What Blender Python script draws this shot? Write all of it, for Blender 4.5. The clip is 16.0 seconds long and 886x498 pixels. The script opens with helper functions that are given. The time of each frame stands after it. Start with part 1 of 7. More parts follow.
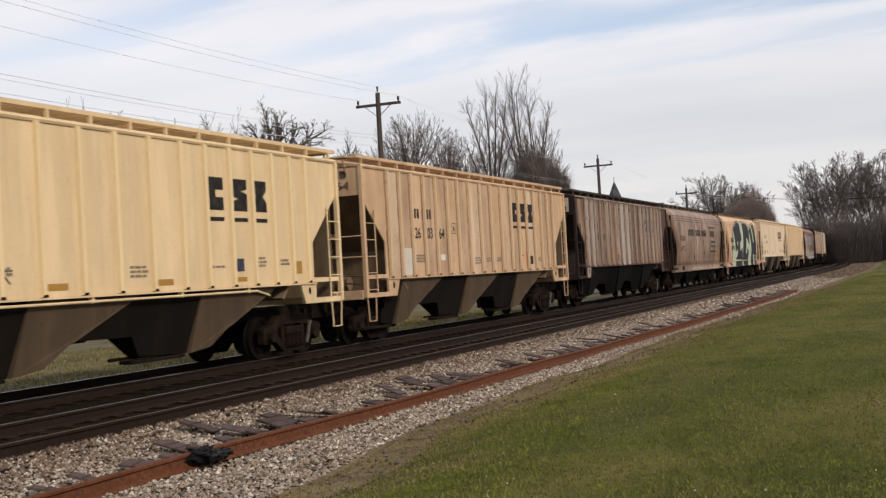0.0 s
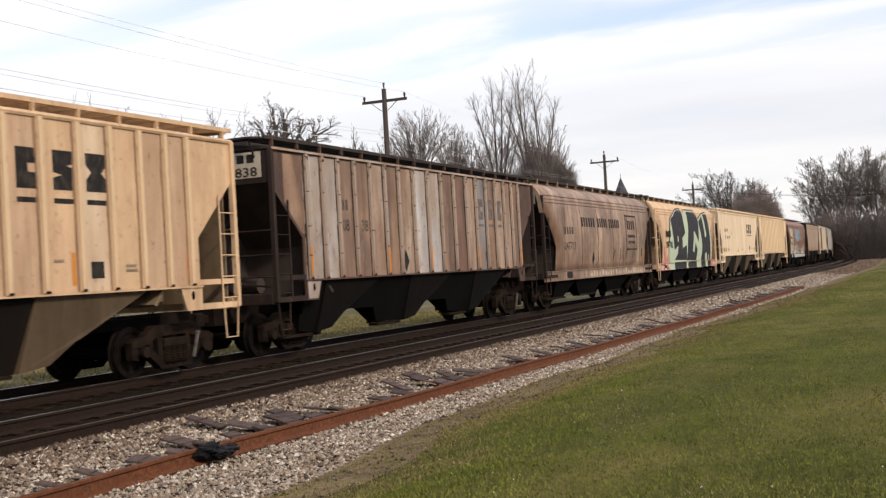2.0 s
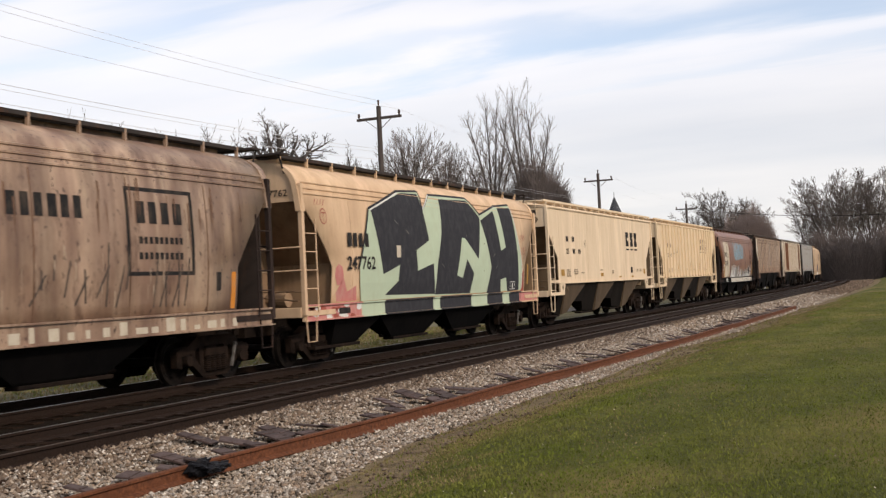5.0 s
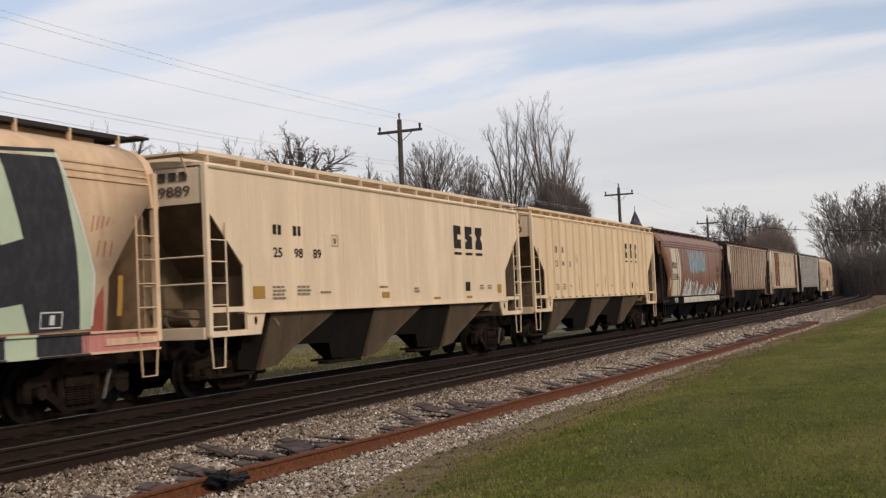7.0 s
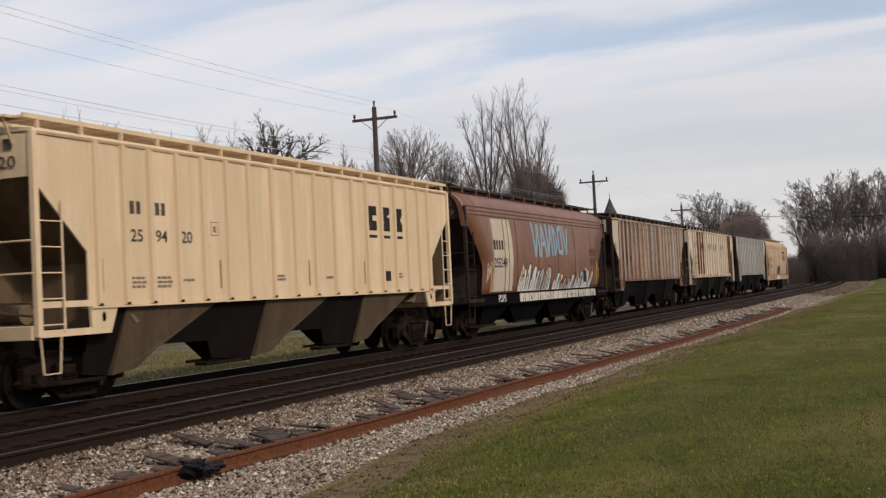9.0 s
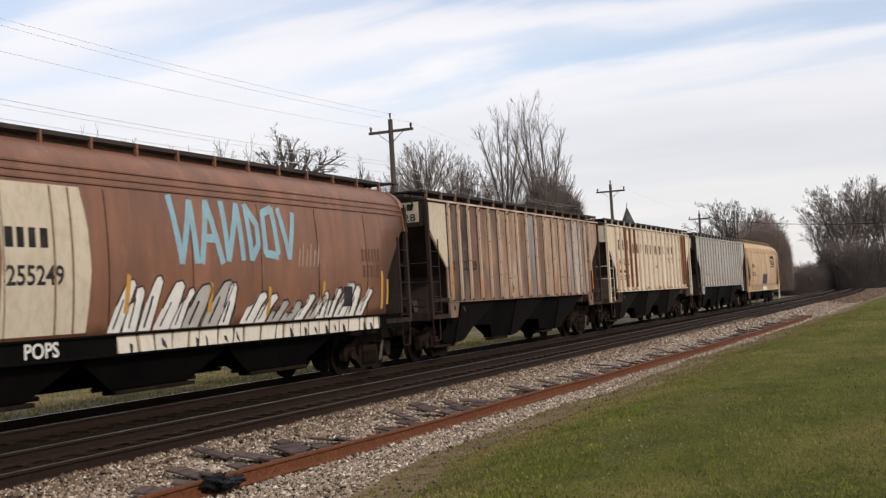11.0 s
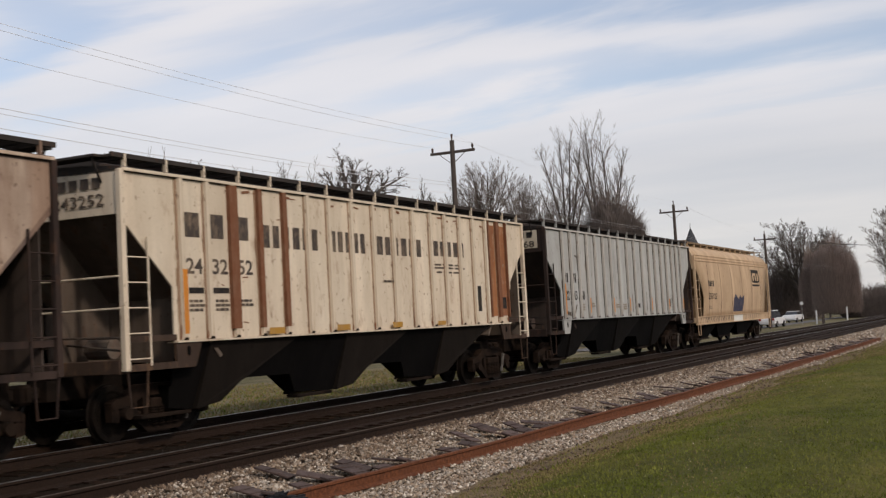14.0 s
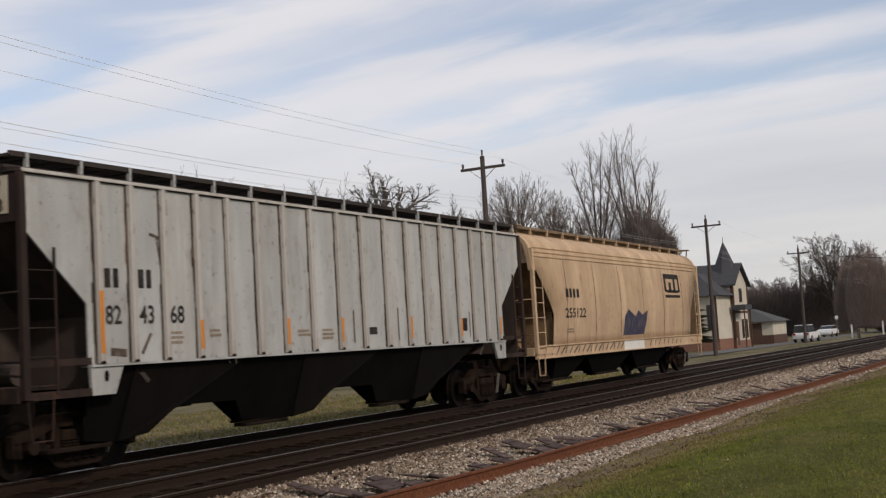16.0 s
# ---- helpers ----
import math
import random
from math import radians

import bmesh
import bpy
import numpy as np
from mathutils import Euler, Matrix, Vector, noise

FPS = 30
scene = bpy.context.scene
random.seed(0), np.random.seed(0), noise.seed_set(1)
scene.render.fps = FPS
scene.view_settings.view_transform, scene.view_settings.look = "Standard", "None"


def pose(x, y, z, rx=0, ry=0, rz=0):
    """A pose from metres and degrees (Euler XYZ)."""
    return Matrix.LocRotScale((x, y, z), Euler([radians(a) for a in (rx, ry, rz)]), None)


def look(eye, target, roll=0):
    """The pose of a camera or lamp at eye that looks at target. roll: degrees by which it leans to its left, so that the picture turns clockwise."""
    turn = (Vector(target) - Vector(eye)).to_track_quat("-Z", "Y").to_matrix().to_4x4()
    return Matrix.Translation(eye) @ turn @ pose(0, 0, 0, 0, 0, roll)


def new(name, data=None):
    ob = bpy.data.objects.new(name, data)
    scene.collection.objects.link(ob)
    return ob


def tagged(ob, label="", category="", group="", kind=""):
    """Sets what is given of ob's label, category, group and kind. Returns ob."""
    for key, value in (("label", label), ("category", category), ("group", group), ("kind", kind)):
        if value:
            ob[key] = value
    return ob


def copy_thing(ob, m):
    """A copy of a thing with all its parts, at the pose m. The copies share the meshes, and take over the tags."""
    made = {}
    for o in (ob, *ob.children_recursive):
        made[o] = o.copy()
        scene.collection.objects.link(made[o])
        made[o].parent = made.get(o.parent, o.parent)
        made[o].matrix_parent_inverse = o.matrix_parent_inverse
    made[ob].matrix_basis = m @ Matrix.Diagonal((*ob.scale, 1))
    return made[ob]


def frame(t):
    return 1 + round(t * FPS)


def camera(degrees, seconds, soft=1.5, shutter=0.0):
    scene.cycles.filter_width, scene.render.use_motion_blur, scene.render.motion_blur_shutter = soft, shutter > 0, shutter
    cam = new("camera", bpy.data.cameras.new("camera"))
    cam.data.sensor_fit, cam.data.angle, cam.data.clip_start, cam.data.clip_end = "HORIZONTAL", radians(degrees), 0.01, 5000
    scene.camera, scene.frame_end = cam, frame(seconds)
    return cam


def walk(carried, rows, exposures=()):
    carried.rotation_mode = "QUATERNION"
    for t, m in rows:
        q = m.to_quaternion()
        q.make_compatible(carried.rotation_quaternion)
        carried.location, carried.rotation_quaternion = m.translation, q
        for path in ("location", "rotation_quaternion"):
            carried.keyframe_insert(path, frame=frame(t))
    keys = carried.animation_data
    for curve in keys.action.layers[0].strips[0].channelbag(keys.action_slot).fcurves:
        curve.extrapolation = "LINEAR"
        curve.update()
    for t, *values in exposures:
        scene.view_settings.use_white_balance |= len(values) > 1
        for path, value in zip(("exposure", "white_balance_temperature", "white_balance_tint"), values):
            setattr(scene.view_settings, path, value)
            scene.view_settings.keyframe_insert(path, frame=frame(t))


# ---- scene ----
cam = camera(41.96, 16.0, soft=1.3, shutter=0.15)
EYE = (0.0, 0.0, 1.58)
LOOKS = (
    (0.0, 91.28, 3.26, -67.07), (0.5, 91.4, 3.29, -67.14), (1.0, 91.42, 3.56, -66.85), (1.5, 91.48, 3.61, -66.97),
    (2.0, 91.11, 3.24, -66.76), (2.5, 91.92, 2.3, -67.68), (3.0, 91.63, 1.43, -67.43), (3.5, 91.7, 1.9, -67.5),
    (4.5, 91.9, 2.7, -67.2), (5.5, 92.08, 2.85, -66.97), (6.0, 92.42, 2.6, -66.42), (6.5, 92.64, 2.63, -66.08),
    (7.0, 92.66, 2.54, -66.11), (7.5, 92.57, 2.7, -66.3), (8.0, 92.45, 2.63, -66.55), (8.5, 92.01, 2.65, -67.27),
    (9.2, 92.0, 2.8, -67.3), (10.2, 92.2, 3.2, -66.9), (11.0, 92.61, 3.38, -66.43), (11.5, 92.96, 3.28, -65.27),
    (12.0, 93.32, 3.33, -64.85), (12.5, 93.44, 3.72, -64.44), (13.0, 93.84, 3.09, -64.14), (13.5, 93.76, 3.08, -64.16),
    (14.0, 93.8, 3.13, -63.39), (14.5, 93.97, 3.31, -63.02), (15.0, 94.28, 2.98, -62.52), (15.5, 94.75, 3.35, -61.99),
    (16.0, 94.68, 3.39, -61.83))
walk(cam, [(t, pose(*EYE, rx, ry, rz)) for t, rx, ry, rz in LOOKS], exposures=[(t, e, 7100, 16) for t, e in (
    (0.0, 0.08), (1.5, 0.29), (2.5, 0.45), (3.2, 0.48), (5.5, 0.2), (6.0, 0.17), (7.0, -0.04), (8.0, -0.12), (8.5, -0.12),
    (11.0, 0.19), (11.5, 0.2), (12.5, 0.17), (13.0, 0.07), (14.0, -0.1), (15.0, -0.12), (16.0, -0.15))])

# ---------------------------------------------------------------- sky and sun
SUN_EL, SUN_AZ = radians(34), radians(-112)      # azimuth from +x (along the track) towards +y
world = bpy.data.worlds.new("sky")
scene.world = world
world.use_nodes = True
wn, wl = world.node_tree.nodes, world.node_tree.links
wn.clear()
sky = wn.new("ShaderNodeTexSky")
sky.sky_type, sky.sun_disc = "NISHITA", False
sky.sun_elevation, sky.sun_rotation = SUN_EL, radians(90) - SUN_AZ
sky.air_density, sky.dust_density, sky.ozone_density = 1.0, 0.6, 2.0
wc = wn.new("ShaderNodeTexCoord")
wsep = wn.new("ShaderNodeSeparateXYZ")
wl.new(wc.outputs["Generated"], wsep.inputs[0])


def wmath(op, a, b=None):
    n = wn.new("ShaderNodeMath")
    n.operation = op
    for i, v in enumerate((a, b)):
        if v is None:
            continue
        if isinstance(v, (int, float)):
            n.inputs[i].default_value = v
        else:
            wl.new(v, n.inputs[i])
    return n.outputs[0]


# clouds lie on a flat layer: divide the direction by its height
hgt = wmath("ADD", wmath("MAXIMUM", wsep.outputs["Z"], 0.0), 0.10)
wcomb = wn.new("ShaderNodeCombineXYZ")
wl.new(wmath("DIVIDE", wsep.outputs["X"], hgt), wcomb.inputs["X"])
wl.new(wmath("DIVIDE", wsep.outputs["Y"], hgt), wcomb.inputs["Y"])
wmap = wn.new("ShaderNodeMapping")
wmap.inputs["Rotation"].default_value = (0, 0, radians(6))
wmap.inputs["Scale"].default_value = (1.0, 0.42, 1.0)
wmap.inputs["Location"].default_value = (1.9, 0.7, 0.0)
wl.new(wcomb.outputs[0], wmap.inputs["Vector"])
cloud = wn.new("ShaderNodeTexNoise")
cloud.inputs["Scale"].default_value = 1.5
cloud.inputs["Detail"].default_value = 6.0
cloud.inputs["Roughness"].default_value = 0.55
cloud.inputs["Distortion"].default_value = 0.3
wl.new(wmap.outputs[0], cloud.inputs["Vector"])
# the bands lie across the line, about 0.6 apart, bent and torn by the noise
bandx = wmath("ADD", wmath("DIVIDE", wsep.outputs["X"], hgt), wmath("MULTIPLY", wmath("DIVIDE", wsep.outputs["Y"], hgt), -0.08))
bandx = wmath("ADD", bandx, wmath("MULTIPLY", wmath("SUBTRACT", cloud.outputs["Fac"], 0.5), 1.5))
bands = wmath("ADD", wmath("MULTIPLY", wmath("COSINE", wmath("MULTIPLY", wmath("SUBTRACT", bandx, 2.39), 10.3)), 0.5), 0.5)
thin = wmath("ADD", wmath("MULTIPLY", wmath("SUBTRACT", 1.0, bands), 0.28), 0.07)
gap = wn.new("ShaderNodeTexNoise")
gap.inputs["Scale"].default_value = 0.75
gap.inputs["Detail"].default_value = 3.0
wl.new(wcomb.outputs[0], gap.inputs["Vector"])
cover = wmath("ADD", wmath("ADD", thin, wmath("MULTIPLY", cloud.outputs["Fac"], 0.6)), wmath("MULTIPLY", gap.outputs["Fac"], 0.6))
low = wmath("MINIMUM", wmath("MAXIMUM", wmath("SUBTRACT", wmath("DIVIDE", 1.0, hgt), 3.4), 0.0), 1.0)
cover = wmath("ADD", cover, wmath("MULTIPLY", low, 0.45))
cramp = wn.new("ShaderNodeMapRange")
cramp.interpolation_type = "SMOOTHSTEP"
cramp.inputs["From Min"].default_value, cramp.inputs["From Max"].default_value = 0.5, 1.0
wl.new(cover, cramp.inputs["Value"])
bg_sky, bg_cloud, wmix, wout = (wn.new(k) for k in ("ShaderNodeBackground", "ShaderNodeBackground", "ShaderNodeMixShader", "ShaderNodeOutputWorld"))
wl.new(sky.outputs[0], bg_sky.inputs["Color"])
bg_sky.inputs["Strength"].default_value = 0.15
shade = wn.new("ShaderNodeTexNoise")
shade.inputs["Scale"].default_value = 1.1
shade.inputs["Detail"].default_value = 5.0
wl.new(wmap.outputs[0], shade.inputs["Vector"])
sramp = wn.new("ShaderNodeValToRGB")
sramp.color_ramp.elements[0].position, sramp.color_ramp.elements[0].color = 0.3, (0.66, 0.72, 0.80, 1)
sramp.color_ramp.elements[1].position, sramp.color_ramp.elements[1].color = 0.65, (0.80, 0.835, 0.88, 1)
wl.new(shade.outputs["Fac"], sramp.inputs[0])
wl.new(sramp.outputs[0], bg_cloud.inputs["Color"])
wl.new(wmath("SUBTRACT", 1.09, wmath("MULTIPLY", low, 0.17)), bg_cloud.inputs["Strength"])
wl.new(wmath("MULTIPLY", wmath("ADD", wmath("MULTIPLY", cramp.outputs[0], 0.64), 0.22), 1.0), wmix.inputs[0])
wl.new(bg_sky.outputs[0], wmix.inputs[1])
wl.new(bg_cloud.outputs[0], wmix.inputs[2])
wl.new(wmix.outputs[0], wout.inputs["Surface"])

sun = new("sun", bpy.data.lights.new("sun", "SUN"))
sun.data.energy, sun.data.angle, sun.data.color = 2.1, radians(5), (1.0, 0.93, 0.83)
sun.matrix_world = look((0, 0, 0), (-math.cos(SUN_EL) * math.cos(SUN_AZ), -math.cos(SUN_EL) * math.sin(SUN_AZ), -math.sin(SUN_EL)))


# ---------------------------------------------------------------- materials
def material(name, rough=0.8, metal=0.0):
    m = bpy.data.materials.new(name)
    m.use_nodes = True
    b = m.node_tree.nodes["Principled BSDF"]
    b.inputs["Roughness"].default_value = rough
    b.inputs["Metallic"].default_value = metal
    b.inputs["Specular IOR Level"].default_value = 0.5 if rough < 0.5 else 0.2
    return m, m.node_tree.nodes, m.node_tree.links, b


def noise_fac(n, l, coord, scale, detail=4.0, lo=0.35, hi=0.65, stretch=(1, 1, 1), rough=0.55):
    mp = n.new("ShaderNodeMapping")
    mp.inputs["Scale"].default_value = stretch
    l.new(coord, mp.inputs["Vector"])
    t = n.new("ShaderNodeTexNoise")
    t.inputs["Scale"].default_value, t.inputs["Detail"].default_value, t.inputs["Roughness"].default_value = scale, detail, rough
    l.new(mp.outputs[0], t.inputs["Vector"])
    r = n.new("ShaderNodeMapRange")
    r.inputs["From Min"].default_value, r.inputs["From Max"].default_value = lo, hi
    l.new(t.outputs["Fac"], r.inputs["Value"])
    return r.outputs[0]


def mix(n, l, fac, a, b):
    x = n.new("ShaderNodeMix")
    x.data_type = "RGBA"
    for sock, v in ((x.inputs[0], fac), (x.inputs[6], a), (x.inputs[7], b)):
        if isinstance(v, (int, float)):
            sock.default_value = v
        elif isinstance(v, tuple):
            sock.default_value = (*v, 1)
        else:
            l.new(v, sock)
    return x.outputs[2]


def times(n, l, a, k):
    x = n.new("ShaderNodeMath")
    x.operation = "MULTIPLY"
    l.new(a, x.inputs[0])
    if isinstance(k, (int, float)):
        x.inputs[1].default_value = k
    else:
        l.new(k, x.inputs[1])
    return x.outputs[0]


def bump(n, l, b, height, strength=0.3, dist=0.01):
    x = n.new("ShaderNodeBump")
    x.inputs["Strength"].default_value, x.inputs["Distance"].default_value = strength, dist
    l.new(height, x.inputs["Height"])
    l.new(x.outputs[0], b.inputs["Normal"])


def speckled(name, dark, mid, light, scale, rough=0.9, metal=0.0, big=0.4, strength=0.4, dist=0.01, rnd=0.0, stretch=(1, 1, 1)):
    """A general surface: fine grain between two colours, and a third colour in large stains."""
    m, n, l, b = material(name, rough, metal)
    if max(mid) < 0.03:
        b.inputs["Specular IOR Level"].default_value = 0.05      # very dark surfaces barely shine
    co = n.new("ShaderNodeTexCoord").outputs["Object"]
    fine = noise_fac(n, l, co, scale, 6.0, 0.3, 0.7, stretch)
    large = noise_fac(n, l, co, big, 4.0, 0.4, 0.65)
    c = mix(n, l, fine, dark, mid)
    c = mix(n, l, times(n, l, large, 0.7), c, light)
    if rnd:
        oi = n.new("ShaderNodeObjectInfo").outputs["Random"]
        ge = n.new("ShaderNodeNewGeometry").outputs["Random Per Island"]
        a = n.new("ShaderNodeMath")
        a.operation = "ADD"
        l.new(oi, a.inputs[0]), l.new(ge, a.inputs[1])
        f = n.new("ShaderNodeMath")
        f.operation = "FRACT"
        l.new(a.outputs[0], f.inputs[0])
        hs = n.new("ShaderNodeHueSaturation")
        r = n.new("ShaderNodeMapRange")
        r.inputs["To Min"].default_value, r.inputs["To Max"].default_value = 1 - rnd, 1 + rnd
        l.new(f.outputs[0], r.inputs["Value"])
        l.new(r.outputs[0], hs.inputs["Value"])
        l.new(c, hs.inputs["Color"])
        c = hs.outputs[0]
    l.new(c, b.inputs["Base Color"])
    bump(n, l, b, fine, strength, dist)
    return m


def car_paint(name, base, dirt, rust, dirt_amount=0.5, rust_amount=0.2, rough=0.75, blotch=()):
    """Weathered paint on steel: soft vertical streaks of dirt, rust patches, and on some cars worn layers of other colours under the paint."""
    m, n, l, b = material(name, rough)
    if max(base) < 0.08:
        b.inputs["Specular IOR Level"].default_value = 0.05
    co = n.new("ShaderNodeTexCoord").outputs["Object"]
    rnd = n.new("ShaderNodeObjectInfo").outputs["Random"]
    c = mix(n, l, times(n, l, rnd, 0.22), base, dirt)
    for k, col in enumerate(blotch):
        worn_to = noise_fac(n, l, co, 0.75 + 0.5 * k, 5.0, 0.47 + 0.02 * k, 0.6, (1.0, 1.0, 0.42 - 0.12 * k), 0.55)
        c = mix(n, l, times(n, l, worn_to, 0.85), c, col)
    streak = noise_fac(n, l, co, 1.9, 3.0, 0.38, 0.68, (1.0, 1.0, 0.15), 0.5)
    cloudy = noise_fac(n, l, co, 0.9, 6.0, 0.38, 0.68)
    spots = noise_fac(n, l, co, 3.5, 8.0, 0.56, 0.66, (1, 1, 0.45), 0.65)
    grain = noise_fac(n, l, co, 30.0, 4.0, 0.3, 0.7)
    runs = noise_fac(n, l, co, 5.0, 3.0, 0.5, 0.72, (1.0, 1.0, 0.05), 0.5)
    patchy = noise_fac(n, l, co, 0.55, 3.0, 0.32, 0.56)
    c = mix(n, l, times(n, l, times(n, l, runs, patchy), dirt_amount * 0.9), c, tuple(v * 0.75 for v in dirt))
    c = mix(n, l, times(n, l, streak, dirt_amount * 0.95), c, dirt)
    c = mix(n, l, times(n, l, cloudy, dirt_amount * 0.7), c, dirt)
    chips = noise_fac(n, l, co, 11.0, 6.0, 0.62, 0.66, (1, 1, 0.6), 0.6)
    c = mix(n, l, times(n, l, chips, min(0.9, rust_amount * 1.6)), c, tuple(v * 0.55 for v in rust))
    c = mix(n, l, times(n, l, spots, rust_amount), c, rust)
    c = mix(n, l, times(n, l, grain, 0.12), c, tuple(v * 0.6 for v in dirt))
    fade = noise_fac(n, l, co, 1.5, 3.5, 0.46, 0.7, (1.3, 1.0, 0.24), 0.52)
    hs = n.new("ShaderNodeHueSaturation")
    hs.inputs["Saturation"].default_value, hs.inputs["Value"].default_value = 0.95, 1.42
    l.new(c, hs.inputs["Color"])
    c = mix(n, l, times(n, l, fade, min(0.8, dirt_amount)), c, hs.outputs[0])
    soot = noise_fac(n, l, co, 0.7, 5.0, 0.48, 0.72, (1.0, 1.0, 0.6), 0.6)
    c = mix(n, l, times(n, l, soot, max(0.0, dirt_amount - 0.35) * 0.9), c, tuple(v * 0.6 for v in dirt))
    l.new(c, b.inputs["Base Color"])
    wob = noise_fac(n, l, co, 1.6, 3.0, 0.2, 0.8)
    bump(n, l, b, wob, 0.35, 0.03)
    return m


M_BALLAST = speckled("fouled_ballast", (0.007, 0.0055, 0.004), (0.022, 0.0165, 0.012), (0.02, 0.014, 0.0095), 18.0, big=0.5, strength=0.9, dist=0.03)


def stone_mix(name, cols):
    """Crushed stone: every piece takes one colour of a row, with a fine grain over it."""
    m, n, l, b = material(name, 0.9)
    co = n.new("ShaderNodeTexCoord").outputs["Object"]
    rp = n.new("ShaderNodeValToRGB")
    els = rp.color_ramp.elements
    while len(els) < len(cols):
        els.new(0.5)
    for i, col in enumerate(cols):
        els[i].position, els[i].color = i / (len(cols) - 1), (*col, 1)
    l.new(n.new("ShaderNodeNewGeometry").outputs["Random Per Island"], rp.inputs[0])
    fine = noise_fac(n, l, co, 40.0, 6.0, 0.3, 0.7)
    dusty = noise_fac(n, l, co, 0.9, 5.0, 0.45, 0.7)
    c = mix(n, l, times(n, l, fine, 0.3), rp.outputs[0], (0.08, 0.06, 0.044))
    c = mix(n, l, times(n, l, dusty, 0.3), c, (0.17, 0.12, 0.08))
    l.new(c, b.inputs["Base Color"])
    bump(n, l, b, fine, 0.5, 0.01)
    return m


M_STONE = stone_mix("ballast_stone", ((0.05, 0.04, 0.032), (0.18, 0.13, 0.09), (0.29, 0.235, 0.18), (0.2, 0.178, 0.155), (0.42, 0.345, 0.26), (0.30, 0.205, 0.135), (0.39, 0.345, 0.295), (0.74, 0.66, 0.55)))
M_BROWN_STONE = stone_mix("dusty_brown_stone", ((0.035, 0.025, 0.018), (0.11, 0.075, 0.05), (0.2, 0.14, 0.095), (0.075, 0.05, 0.035), (0.26, 0.2, 0.15)))
M_SHOULDER = speckled("brown_dusty_ballast", (0.026, 0.018, 0.012), (0.10, 0.072, 0.05), (0.06, 0.04, 0.026), 16.0, big=0.8, strength=1.0, dist=0.04)
M_STONEBED = speckled("ballast_bed", (0.018, 0.013, 0.009), (0.085, 0.065, 0.046), (0.105, 0.078, 0.054), 14.0, big=1.1, strength=1.0, dist=0.05)
M_RUST_RAIL = speckled("orange_rusted_steel", (0.07, 0.026, 0.013), (0.185, 0.066, 0.029), (0.105, 0.038, 0.018), 22.0, rough=0.8, metal=0.2, big=1.5, strength=0.3)
M_RAIL_WEB = speckled("brown_rusted_rail", (0.012, 0.0068, 0.0044), (0.03, 0.0158, 0.0095), (0.019, 0.0105, 0.0066), 25.0, rough=0.75, metal=0.3, big=0.9)
M_RAIL_TOP = speckled("polished_rail_head", (0.28, 0.27, 0.26), (0.42, 0.41, 0.40), (0.2, 0.17, 0.15), 12.0, rough=0.35, metal=0.9, big=0.8, strength=0.1)
# darker, rougher copy of the rail head: its lack of glint is coloured in
M_RAIL_NO_GLINT = speckled("dull_rail_head", (0.06, 0.045, 0.036), (0.12, 0.095, 0.08), (0.08, 0.055, 0.04), 12.0, rough=0.6, metal=0.5, big=0.8, strength=0.1)
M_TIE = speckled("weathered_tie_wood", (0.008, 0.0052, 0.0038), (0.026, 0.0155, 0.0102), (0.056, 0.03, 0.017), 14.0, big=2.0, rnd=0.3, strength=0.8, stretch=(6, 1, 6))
M_PLATE = speckled("grey_brown_tie_plate_steel", (0.05, 0.036, 0.033), (0.1, 0.074, 0.068), (0.085, 0.054, 0.045), 14.0, rough=0.8, metal=0.2, big=2.0, rnd=0.3)
M_BAG = speckled("black_plastic", (0.006, 0.006, 0.007), (0.014, 0.014, 0.016), (0.010, 0.010, 0.011), 5.0, rough=0.45, big=3.0, strength=0.0)
# plain black steel; on the hopper sheets it also stands for shade
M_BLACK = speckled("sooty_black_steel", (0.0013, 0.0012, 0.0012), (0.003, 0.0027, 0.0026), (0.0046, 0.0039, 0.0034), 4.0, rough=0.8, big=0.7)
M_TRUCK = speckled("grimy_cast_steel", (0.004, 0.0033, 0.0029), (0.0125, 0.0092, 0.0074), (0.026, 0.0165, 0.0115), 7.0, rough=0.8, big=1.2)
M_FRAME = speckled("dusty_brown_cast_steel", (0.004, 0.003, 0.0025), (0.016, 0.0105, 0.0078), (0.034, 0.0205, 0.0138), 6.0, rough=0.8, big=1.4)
M_LEVER = speckled("pale_worn_lever_steel", (0.09, 0.08, 0.072), (0.2, 0.185, 0.165), (0.07, 0.052, 0.04), 9.0, rough=0.6, metal=0.2, big=2.0)
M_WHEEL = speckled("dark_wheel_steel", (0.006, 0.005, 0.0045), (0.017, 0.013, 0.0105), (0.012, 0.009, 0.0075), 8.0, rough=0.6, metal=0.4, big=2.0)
M_POLE = speckled("grey_weathered_pole_wood", (0.045, 0.036, 0.032), (0.09, 0.074, 0.066), (0.07, 0.056, 0.05), 6.0, big=1.0, stretch=(3, 3, 0.3))
M_WIRE = speckled("grey_wire", (0.6, 0.62, 0.65), (0.7, 0.72, 0.75), (0.64, 0.66, 0.69), 2.0, rough=0.5)
M_BARK = speckled("grey_brown_bark", (0.05, 0.042, 0.037), (0.11, 0.095, 0.085), (0.085, 0.073, 0.066), 5.0, big=0.7, stretch=(1, 1, 0.3))
M_BARK_PALE = speckled("pale_twig_bark", (0.10, 0.084, 0.075), (0.18, 0.152, 0.137), (0.14, 0.118, 0.106), 3.0, big=0.5)
M_BARK_GREY = speckled("light_grey_twig_bark", (0.15, 0.13, 0.12), (0.26, 0.225, 0.205), (0.2, 0.175, 0.16), 3.0, big=0.5)
M_BRUSH = speckled("brown_brush_twigs", (0.185, 0.142, 0.122), (0.30, 0.235, 0.205), (0.24, 0.186, 0.162), 3.0, big=0.4, rnd=0.35)
